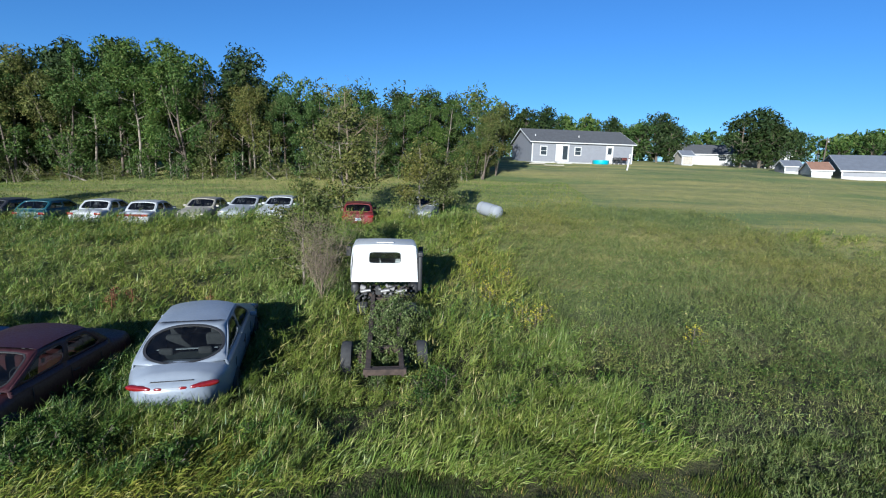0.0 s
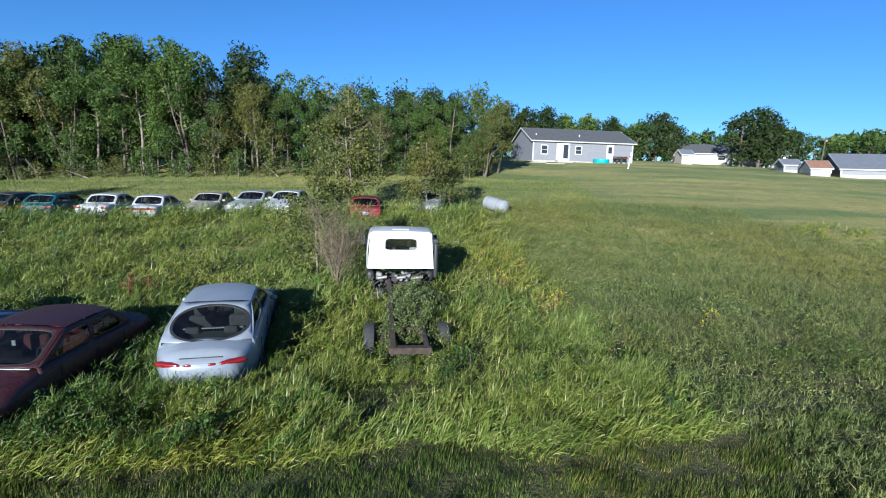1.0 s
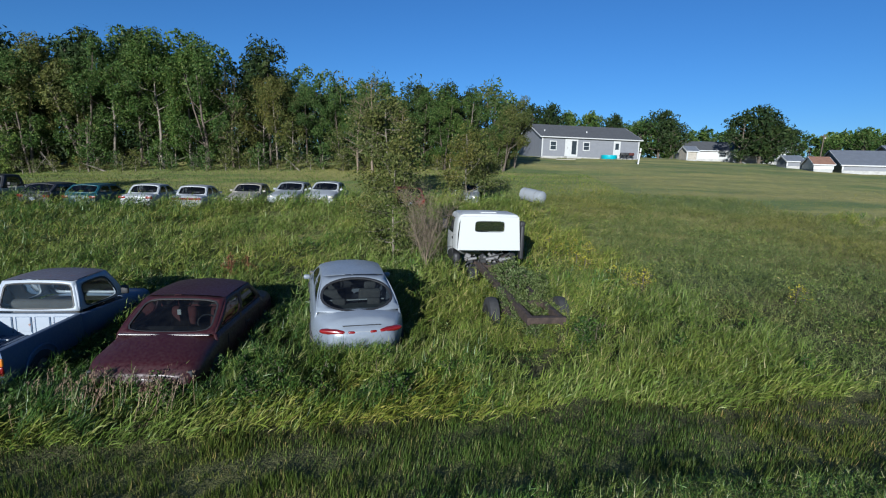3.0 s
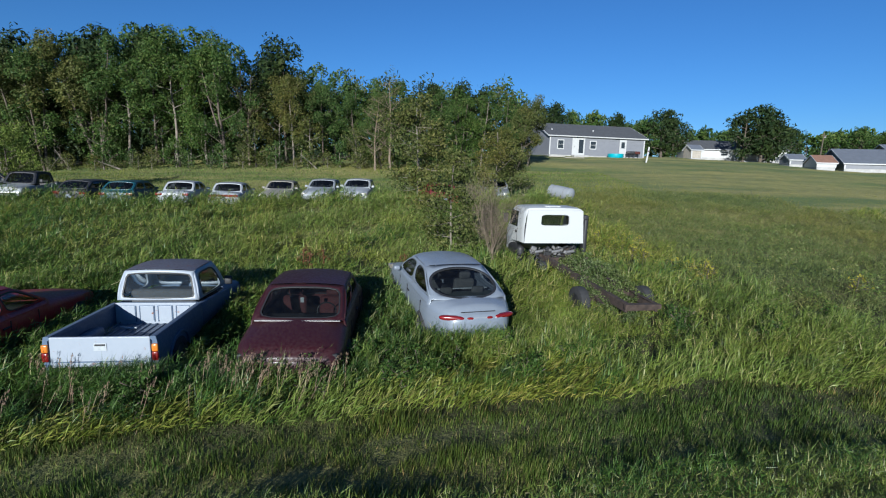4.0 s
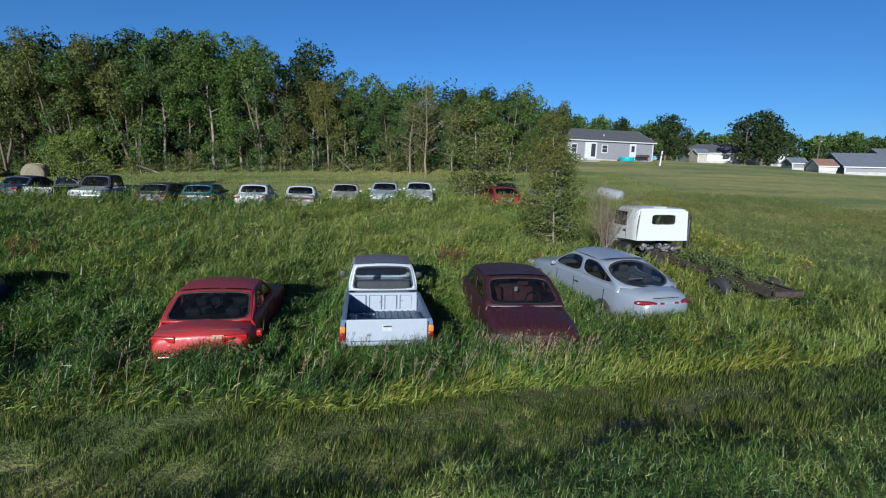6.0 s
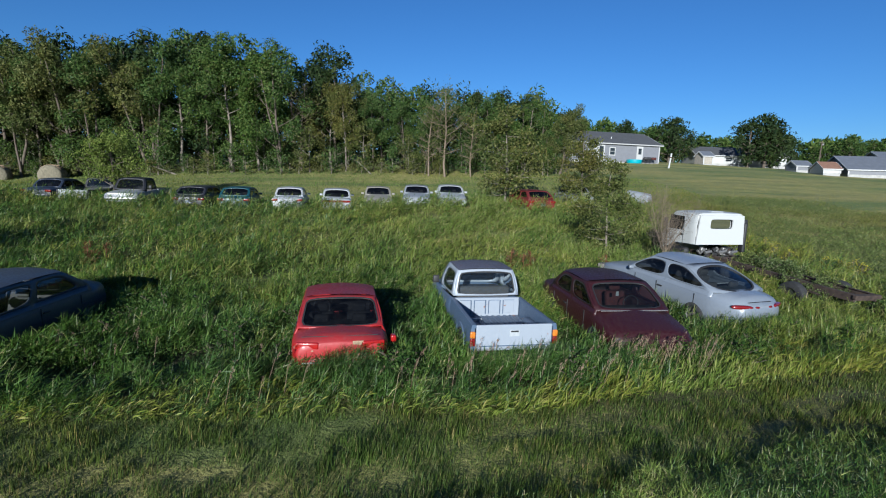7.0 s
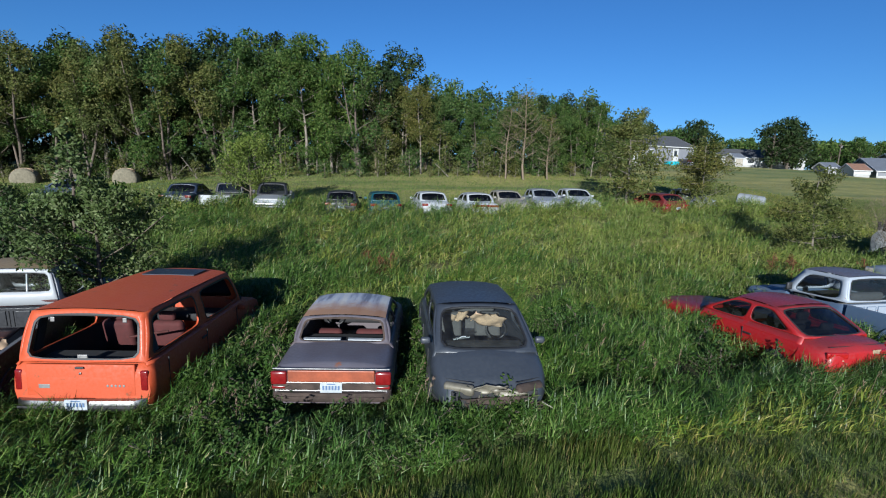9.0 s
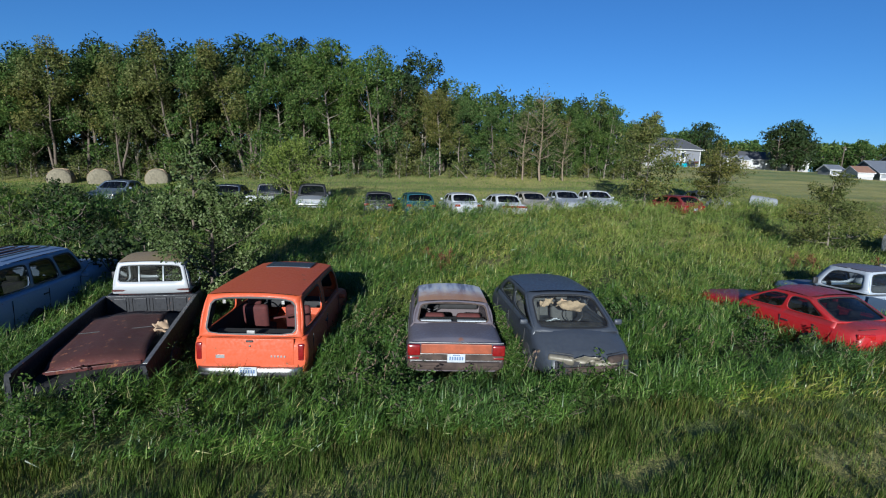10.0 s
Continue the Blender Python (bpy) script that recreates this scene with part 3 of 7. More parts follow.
    # seed heads standing over the grass
    for cx0, cx1, cy0, cy1, num, seed in ((2.3, 4.6, 14.6, 15.3, 55, 41), (-0.6, 2.7, 13.7, 14.9, 36, 42), (-4.2, -0.6, 13.2, 14.4, 18, 43), (-13.6, -12.4, 13.0, 16.5, 22, 44), (-10.3, -9.9, 13.2, 16.0, 10, 46), (-7.6, -5.2, 14.2, 16.0, 12, 45)):
        r = np.random.RandomState(seed)
        x, y = r.uniform(cx0, cx1, num), r.uniform(cy0, cy1, num)
        seed_heads(x, y, r)


def leaves_low(name, x, y, r, material=None, size=1.0):
    """Loose broad leaves at grass height, turned every way, as one mesh."""
    ok = clear_of(x, y)
    x, y = x[ok], y[ok]
    n = len(x)
    z = rise(x, y) + 0.05 * wave(x, y, 2.5, 1) + 0.08 * wave(x, y, 7, 2) + (0.30 + 0.22 * wave(x, y, 0.8, 35)) * r.uniform(0.5, 1.15, n) + 0.06
    C = np.stack([x, y, np.maximum(z, rise(x, y) + 0.05)], 1)
    s = r.uniform(0.013, 0.030, n) * size
    u = r.normal(0, 1, (n, 3)); u[:, 2] *= 0.7; u /= np.linalg.norm(u, axis=1)[:, None]
    w = np.cross(u, r.normal(0, 1, (n, 3))); w /= np.linalg.norm(w, axis=1)[:, None]
    u, w = u * s[:, None] * 1.25, w * (s * 0.38)[:, None]
    V = np.stack([C - u * 0.8 - w, C - u * 0.8 + w, C + u * 1.2], 1).reshape(-1, 3)
    b = np.arange(n) * 3
    return tagged(new(name, mesh_of(name, V, np.stack([b, b + 1, b + 2], 1), material or M_WEED)), "broad-leaved weeds thick among the grass", "weed", kind="stuff")


def seed_heads(x, y, r):
    V, F = [], []
    ok = clear_of(x, y) & (y > edge_line(x))
    for px, py in zip(x[ok], y[ok]):
        z, h = at_ground(px, py), r.uniform(0.5, 0.72)
        lx, ly = r.uniform(0.02, 0.30), r.uniform(-0.12, 0.12)
        b = len(V)
        w = 0.003
        V += [(px - w, py, z), (px + w, py, z), (px + lx + w, py + ly, z + h), (px + lx - w, py + ly, z + h)]
        F += [(b, b + 1, b + 2, b + 3)]
        for k in range(20):
            q = r.uniform(0, 0.22)
            cx, cy, cz = px + lx * (1 + 1.6 * q) + r.normal(0, 0.012), py + ly + r.normal(0, 0.012), z + h - 0.08 + q * (1 - 1.2 * q)
            s, dz = r.uniform(0.003, 0.007), r.uniform(0.015, 0.035)
            a = r.uniform(0, 6.28)
            b = len(V)
            V += [(cx - s * math.cos(a), cy - s * math.sin(a), cz), (cx, cy, cz - dz / 2), (cx + s * math.cos(a), cy + s * math.sin(a), cz), (cx + 0.01, cy, cz + dz)]
            F += [(b, b + 1, b + 2, b + 3)]
    if F:
        tagged(new("seed_stalks", mesh_of("seed_stalks", V, F, M_SEED)), "pale pinkish grass seed heads on thin stalks", "grass", kind="stuff")


# ---- building helpers ----
def part(name, bm, material, parent, label="", smooth=None):
    """Links a bmesh as one mesh object under a thing or a part. smooth: the angle in degrees below which faces shade softly."""
    bmesh.ops.remove_doubles(bm, verts=bm.verts, dist=0.0005)
    bmesh.ops.recalc_face_normals(bm, faces=bm.faces)
    if smooth:
        for f in bm.faces:
            f.smooth = True
        for e in bm.edges:
            if len(e.link_faces) == 2 and e.calc_face_angle(0) > radians(smooth):
                e.smooth = False
    me = bpy.data.meshes.new(name)
    bm.to_mesh(me)
    bm.free()
    me.materials.append(material)
    ob = new(name, me)
    ob.parent = parent
    if label:
        ob["label"] = label
    return ob


def thing(name, m, label, category, group="", kind=""):
    ob = new(name)
    ob.empty_display_size = 0.2
    ob.matrix_world = m
    return tagged(ob, label, category, group, kind)


def rbox(bm, c, s, bevel=0.01, turn=None, seg=2):
    """A box with softened edges, centre c, sizes s."""
    g = bmesh.ops.create_cube(bm, size=1.0)
    vs = g["verts"]
    m = Matrix.Translation(c) @ (turn.to_4x4() if turn else Matrix()) @ Matrix.Diagonal((*s, 1))
    bmesh.ops.transform(bm, matrix=m, verts=vs)
    if bevel:
        es = list({e for v in vs for e in v.link_edges})
        bmesh.ops.bevel(bm, geom=es, offset=min(bevel, min(s) * 0.45), segments=seg, profile=0.5, affect="EDGES")
    return bm


def boxbm(c, s, bevel=0.01, turn=None, seg=2):
    return rbox(bmesh.new(), c, s, bevel, turn, seg)


def tube(bm, p, q, r0, r1=None, n=8, cap=True):
    """A tapering round bar from p to q."""
    p, q = Vector(p), Vector(q)
    r1 = r0 if r1 is None else r1
    ax = (q - p).normalized()
    u = ax.orthogonal().normalized()
    v = ax.cross(u)
    rings = []
    for c, r in ((p, r0), (q, r1)):
        rings.append([bm.verts.new(c + (u * math.cos(6.2832 * k / n) + v * math.sin(6.2832 * k / n)) * r) for k in range(n)])
    for k in range(n):
        bm.faces.new((rings[0][k], rings[0][(k + 1) % n], rings[1][(k + 1) % n], rings[1][k]))
    if cap:
        bm.faces.new(rings[0][::-1]); bm.faces.new(rings[1])
    return bm


# ---- trees ----
def limb(V, F, p, q, r0, r1, n=6):
    p, q = Vector(p), Vector(q)
    ax = (q - p).normalized()
    u = ax.orthogonal().normalized()
    v = ax.cross(u)
    b = len(V)
    for c, r in ((p, r0), (q, r1)):
        for k in range(n):
            V.append(c + (u * math.cos(6.2832 * k / n) + v * math.sin(6.2832 * k / n)) * r)
    for k in range(n):
        F.append((b + k, b + (k + 1) % n, b + n + (k + 1) % n, b + n + k))


def tree_meshes(seed, height, spread, trunk_r, leaves, leaf, clear=0.25, limbs=14, bark=M_BARK, foliage=M_LEAF, clump=0.16, bare=0.0, forks=3, droop=0.0):
    """Trunk with forked limbs, and a crown of many small leaf sprays hung about the limbs' ends. Returns the two meshes."""
    r = random.Random(seed)
    V, F, tips = [], [], []
    # trunk in bent pieces
    p, rad = Vector((0, 0, -0.2)), trunk_r
    spine = [(p.copy(), rad)]
    steps = 6
    for k in range(steps):
        q = p + Vector((r.uniform(-0.05, 0.05) * height / 3, r.uniform(-0.05, 0.05) * height / 3, (height * 0.86 + 0.2) / steps))
        r2 = trunk_r * (1 - 0.87 * (k + 1) / steps) + 0.01
        limb(V, F, p, q, rad, r2, 7)
        p, rad = q, r2
        spine.append((p.copy(), rad))
    for k in range(limbs):
        f = clear + (0.97 - clear) * (k + r.random()) / limbs
        s = f * steps
        j = min(int(s), steps - 1)
        o = spine[j][0].lerp(spine[j + 1][0], s - j)
        a = k * 2.4 + r.uniform(-0.5, 0.5)
        prof = math.sin(math.pi * min(1, max(0.05, (f - clear + 0.12) / (1.08 - clear)))) ** 0.6
        prof = max(prof, 0.55)
        ln = spread * prof * r.uniform(0.65, 1.15)
        d = Vector((math.cos(a) * ln, math.sin(a) * ln, ln * r.uniform(0.25, 0.85) - droop * ln))
        e = o + d
        limb(V, F, o, o + d * 0.55 + Vector((0, 0, -0.05 * ln)), spine[j][1] * 0.45, spine[j][1] * 0.28, 5)
        limb(V, F, o + d * 0.55 + Vector((0, 0, -0.05 * ln)), e, spine[j][1] * 0.28, 0.012, 5)
        tips.append((e, ln)); tips.append((o + d * 0.62, ln * 0.8))
        for _ in range(forks):
            e2 = o + d * r.uniform(0.4, 0.85) + Vector((r.uniform(-1, 1), r.uniform(-1, 1), r.uniform(-0.2, 0.9))) * ln * 0.42
            limb(V, F, o + d * 0.5, e2, spine[j][1] * 0.2, 0.008, 4)
            tips.append((e2, ln * 0.75))
    tips.append((spine[-1][0] + Vector((0, 0, height * 0.08)), spread * 0.5))
    tm = mesh_of("trunk", [tuple(v) for v in V], F, bark, True)
    if leaves <= 0:
        return tm, None
    rs = np.random.RandomState(seed)
    tips = [t for t in tips if r.random() > bare]
    per = max(1, leaves // max(1, len(tips)))
    C = []
    for e, ln in tips:
        R = (0.35 + 0.5 * ln / max(spread, 0.1)) * height * clump
        d = rs.normal(0, 1, (per, 3))
        d /= np.linalg.norm(d, axis=1)[:, None]
        d *= (R * rs.uniform(0.35, 1.0, per) ** 0.6)[:, None] * np.array((0.95, 0.95, 0.72 if droop else 1.05))
        C.append(np.array(e) + d * rs.uniform(0.75, 1.2, 3))
    C = np.concatenate(C)
    n = len(C)
    s = leaf * rs.uniform(0.55, 1.35, n)
    u = rs.normal(0, 1, (n, 3)); u /= np.linalg.norm(u, axis=1)[:, None]
    w = np.cross(u, rs.normal(0, 1, (n, 3))); w /= np.linalg.norm(w, axis=1)[:, None]
    u, w = u * s[:, None], w * (s * 0.55)[:, None]
    LV = np.stack([C - u, C - w * 0.9 + u * 0.1, C + u, C + w + u * 0.05], 1).reshape(-1, 3)
    if leaf > 0.08:                       # far foliage: three-cornered leaves
        LV = np.stack([C - u - w * 0.75, C - u * 0.4 + w * 0.95, C + u * 1.1], 1).reshape(-1, 3)
        b = np.arange(n) * 3
        return tm, mesh_of("crown", LV, np.stack([b, b + 1, b + 2], 1), foliage)
    b = np.arange(n) * 4
    return tm, mesh_of("crown", LV, np.stack([b, b + 1, b + 2, b + 3], 1), foliage)


def wood_tree(seed, height, spread, trunk_r, clear, masses, per, leaf, bark, foliage, stems=1):
    """A tall tree of the wood: one or more bare leaning stems, limbs rising into a few broad leaf masses of leaves that face outwards."""
    r, rs = random.Random(seed), np.random.RandomState(seed)
    V, F, heads = [], [], []
    for st in range(stems):
        lean = Vector((r.uniform(-0.16, 0.16), r.uniform(-0.16, 0.16), 0)) * (1.6 if stems > 1 else 0.6)
        p, rad, spine, steps = Vector((0.25 * st, 0.1 * st, -0.2)), trunk_r * (1 - 0.2 * st), [], 7
        spine.append((p.copy(), rad))
        top = height * (0.90 - 0.12 * st)
        for k in range(steps):
            q = p + lean * top / steps + Vector((r.uniform(-0.12, 0.12), r.uniform(-0.12, 0.12), (top + 0.2) / steps))
            r2 = trunk_r * (1 - 0.2 * st) * (1 - 0.86 * (k + 1) / steps) + 0.012
            limb(V, F, p, q, rad, r2, 6)
            p, rad = q, r2
            spine.append((p.copy(), rad))
        heads.append((spine[-1][0], spread * 0.36))
        for k in range(masses // stems):
            f = clear + (0.97 - clear) * (k + r.random()) / (masses // stems)
            j = min(int(f * steps), steps - 1)
            o = spine[j][0].lerp(spine[j + 1][0], f * steps - j)
            a = k * 2.4 + r.uniform(-0.6, 0.6)
            g = (f - clear) / (1 - clear)
            ln = spread * (0.62 + 0.50 * math.sin(math.pi * min(1, g + 0.15))) * r.uniform(0.55, 1.1) * (0.75 if f > 0.85 else 1)
            d = Vector((math.cos(a) * ln, math.sin(a) * ln, ln * r.uniform(0.35, 1.0)))
            m = o + d * 0.5 + Vector((0, 0, -0.08 * ln))
            limb(V, F, o, m, spine[j][1] * 0.5, spine[j][1] * 0.3, 4)
            limb(V, F, m, o + d, spine[j][1] * 0.3, 0.012, 4)
            for _ in range(2):
                limb(V, F, m, o + d + Vector((r.uniform(-1, 1), r.uniform(-1, 1), r.uniform(-0.3, 0.8))) * 0.45 * ln, spine[j][1] * 0.18, 0.008, 3)
            heads.append((o + d, spread * r.uniform(0.28, 0.50)))
            if r.random() < 0.6:
                heads.append((o + d * 0.7 + Vector((r.uniform(-1, 1), r.uniform(-1, 1), r.uniform(-1.3, 0.1))) * 0.32 * ln, spread * r.uniform(0.16, 0.28)))
    C, N = [], []
    for e, R in heads:
        n = max(40, int(per * (R / (0.36 * spread)) ** 2))
        d = rs.normal(0, 1, (n, 3))
        d /= np.linalg.norm(d, axis=1)[:, None]
        lump = 1 + 0.30 * np.sin(d[:, 0] * 5.1 + e.x * 3) * np.sin(d[:, 1] * 4.3 + e.y * 5) + 0.18 * np.sin(d[:, 2] * 9 + d[:, 0] * 7 + e.z)
        q = d * (R * lump * rs.uniform(0.45, 1.08, n) ** 0.5)[:, None] * np.array((1.0, 1.0, 0.92))
        q[:, 2] -= 0.35 * R * rs.uniform(0, 1, n) ** 3 * (d[:, 2] < 0.1)            # sprays hang below the mass
        C.append(np.array(e) + q)
        N.append(d)
    C, N = np.concatenate(C), np.concatenate(N)
    n = len(C)
    N = N * 0.75 + rs.normal(0, 0.55, (n, 3)) + np.array((0, 0, 0.25))
    N /= np.linalg.norm(N, axis=1)[:, None]
    u = np.cross(N, rs.normal(0, 1, (n, 3))); u /= np.linalg.norm(u, axis=1)[:, None]
    w = np.cross(N, u)
    s = leaf * rs.uniform(0.55, 1.35, n)
    u, w = u * s[:, None], w * (s * 0.62)[:, None]
    LV = np.stack([C - u - w * 0.75, C - u * 0.4 + w * 0.95, C + u * 1.1], 1).reshape(-1, 3)
    b = np.arange(n) * 3
    return mesh_of("trunk", [tuple(v) for v in V], F, bark, True), mesh_of("crown", LV, np.stack([b, b + 1, b + 2], 1), foliage)


def plant(meshes, x, y, turn, size, label, category="tree", group="", name="tree", sink=0.0, tall=1.0):
    t = thing(name, Matrix.Translation((x, y, at_ground(x, y) - sink)) @ Matrix.Rotation(turn, 4, "Z") @ Matrix.Diagonal((size, size, size * tall, 1)), label, category, group)
    for nm, me in zip(("trunk", "crown"), meshes):
        if me:
            o = new(nm, me)
            o.parent = t
    return t


def grow_wood():
    tall = [wood_tree(100 + k, 12.5, 2.3, 0.145, (0.30, 0.12, 0.36, 0.05)[k % 4], 16 + k % 3, 450, 0.107, M_BARK if k % 3 == 0 else M_BARK2, M_LEAF if k % 4 else M_LEAF2, 1 + (k % 3 == 1)) for k in range(8)]
    # rear trees mostly take darker leaves: shade inside the wood put into colour
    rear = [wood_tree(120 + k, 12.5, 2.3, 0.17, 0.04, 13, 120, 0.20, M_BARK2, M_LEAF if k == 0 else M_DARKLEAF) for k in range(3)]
    # one shrub kind likewise carries the wood's shade in its dark leaves
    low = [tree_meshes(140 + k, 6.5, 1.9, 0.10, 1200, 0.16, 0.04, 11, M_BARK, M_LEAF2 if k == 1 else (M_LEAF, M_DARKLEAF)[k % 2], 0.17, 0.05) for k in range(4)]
    dead = [tree_meshes(170 + k, 10.5, 2.2, 0.13, 2200, 0.085, 0.2, 22, M_TWIG, M_LEAF2, 0.10, 0.35, 7) for k in range(2)]
    r = random.Random(5)
    top = [(-60, 14.0), (-42, 14.5), (-33, 15.2), (-27.5, 16.4), (-20, 16.3), (-12, 15.0), (-7.5, 13.2), (-5, 12.2), (-2, 12.6), (4, 11.6), (8.4, 12.0), (12.4, 10.6), (20, 9.5)]
    tx, tz = [a for a, b in top], [b for a, b in top]
    x = -62.0
    while x < 12.6:
        for row in range(3):
            px = x + r.uniform(-1.0, 1.0) + row * 0.8
            py = 53.2 + row * 3.2 + r.uniform(-1.2, 1.2) + 0.1 * (px + 18) * (px > -18)
            h = float(np.interp(px, tx, tz)) * (1 + 0.03 * row) - at_ground(px, py) + r.uniform(-1.8, 0.7) + (0.5 if row == 1 else -0.1)
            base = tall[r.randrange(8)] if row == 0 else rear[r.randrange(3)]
            if row == 0 and r.random() < 0.09:
                base = dead[r.randrange(2)]
            s = max(0.35, h / 12.9)
            plant(base, px, py, r.uniform(0, 6.28), s, "tall leafy cottonwood with a pale bare lower trunk" if base not in dead else "half-dead grey tree with thin bare branches", group="trees of the wood")
        if r.random() < 0.9:
            px, py = x + r.uniform(-1, 1), 53.0 + r.uniform(-1.5, 5.0) + 0.1 * (x + 18) * (x > -18)
            plant(low[r.randrange(4)], px, py, r.uniform(0, 6.28), r.uniform(0.4, 0.85), "bushy young tree at the foot of the wood", group="undergrowth of the wood")
        x += 2.15
    for px, py, s in ((0.6, 51.6, 0.86), (3.0, 52.2, 0.62), (-0.9, 52.4, 0.7)):
        plant(dead[0], px, py, px * 3, s, "half-dead grey tree with thin bare branches", group="trees of the wood")
    brush = [tree_meshes(150 + k, 2.6, 1.2, 0.04, 700, 0.11, 0.03, 9, M_BARK, (M_LEAF2, M_LEAF)[k], 0.22, 0.05) for k in range(2)]
    x = -58.0
    while x < 11:
        plant(brush[r.randrange(2)], x, 51.6 + r.uniform(-0.4, 1.0) + 0.1 * (x + 18) * (x > -18), r.uniform(0, 6.28), r.uniform(0.35, 0.95), "low leafy brush along the foot of the wood", "shrub", "brush along the wood", "brush")
        x += r.uniform(0.7, 1.9)
    for px, py, h in ((12.2, 56.0, 7.6), (13.6, 58.5, 6.6)):
        plant(tall[4], px, py, px, h / 12.9, "dark green tree at the corner of the wood", group="trees of the wood")
    # dense shrubs deep in the wood close off the view
    x = -64.0
    while x < 12.5:
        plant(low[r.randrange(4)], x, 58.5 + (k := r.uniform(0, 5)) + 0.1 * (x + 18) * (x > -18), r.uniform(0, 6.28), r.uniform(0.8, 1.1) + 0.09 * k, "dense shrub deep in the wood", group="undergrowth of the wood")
        x += 1.0
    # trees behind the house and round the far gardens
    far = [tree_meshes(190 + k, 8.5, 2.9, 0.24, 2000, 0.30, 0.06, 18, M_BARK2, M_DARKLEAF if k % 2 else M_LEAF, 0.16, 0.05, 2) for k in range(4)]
    fine = [tree_meshes(195 + k, 8.5, 2.9, 0.2, 700, 0.5, 0.04, 14, M_BARK2, M_LEAF, 0.18, 0.0, 1) for k in range(3)]
    for px, py, h in ((15, 84, 8.2), (18.5, 86, 7.6), (22, 90, 8.2), (25.5, 93, 7.2), (29.5, 92, 7.4), (33, 93, 7.0), (36.5, 90, 6.6), (39.3, 89, 7.6), (41.5, 90, 6.5)):
        plant(far[r.randrange(4)], px, py, r.uniform(0, 6.28), h / 8.6, "broad green tree behind the grey house", group="trees behind the house")
    for px, py, h in ((48.6, 82.5, 7.4), (50.9, 82.0, 8.4), (53.0, 83.5, 7.0), (56.0, 88, 6.6), (58.5, 90, 6.0), (61.5, 92, 5.8)):
        plant(far[1 if r.random() < 0.7 else 3], px, py, r.uniform(0, 6.28), h / 8.6, "dark broad-crowned tree beside a white house", group="garden trees")
    for px, py, h in ((73, 92, 6.5), (70, 95, 5.0), (77, 92, 6.0), (81, 90, 6.5)):
        plant(far[r.randrange(4)], px, py, r.uniform(0, 6.28), h / 8.6, "garden tree behind a low shed", group="garden trees")
    px = 18.0
    while px < 160:
        py = 112 + r.uniform(-7, 7) - 0.12 * (px - 20)
        plant(fine[r.randrange(3)], px, py, r.uniform(0, 6.28), r.uniform(0.68, 0.86), "distant tree on the skyline", group="far tree line")
        px += 1.7
    px = -140.0
    while px < -60:
        plant(rear[r.randrange(3)], px, 54 + r.uniform(-3, 3), r.uniform(0, 6.28), r.uniform(0.95, 1.1), "tall leafy cottonwood with a pale bare lower trunk", group="trees of the wood")
        px += 3.0


def twig_mesh(seed):
    """A dead bush: one short stem that opens into a fan of fine upright twigs."""
    r = random.Random(seed)
    V, F = [], []
    limb(V, F, (0, 0, -0.1), (0.02, 0, 0.75), 0.028, 0.018, 6)
    for k in range(24):
        a, out, h = r.uniform(0, 6.283), r.uniform(0.15, 1.05), r.uniform(1.7, 2.9)
        o = Vector((0.02, 0, r.uniform(0.15, 0.8)))
        m = o + Vector((math.cos(a) * out * 0.55, math.sin(a) * out * 0.55, (h - o.z) * 0.45))
        e = Vector((math.cos(a + 0.25) * out, math.sin(a + 0.25) * out, h))
        limb(V, F, o, m, 0.010, 0.006, 4); limb(V, F, m, e, 0.006, 0.002, 3)
        for _ in range(52):
            q = o.lerp(m, 0.45).lerp(e, r.random() ** 0.9) + Vector((r.gauss(0, 0.15), r.gauss(0, 0.15), 0))
            d = Vector((r.gauss(0, 0.17), r.gauss(0, 0.17), r.uniform(-0.02, 0.32)))
            limb(V, F, q, q + d, 0.0034, 0.0018, 3)
    return mesh_of("trunk", [tuple(v) for v in V], F, M_TWIG, True)


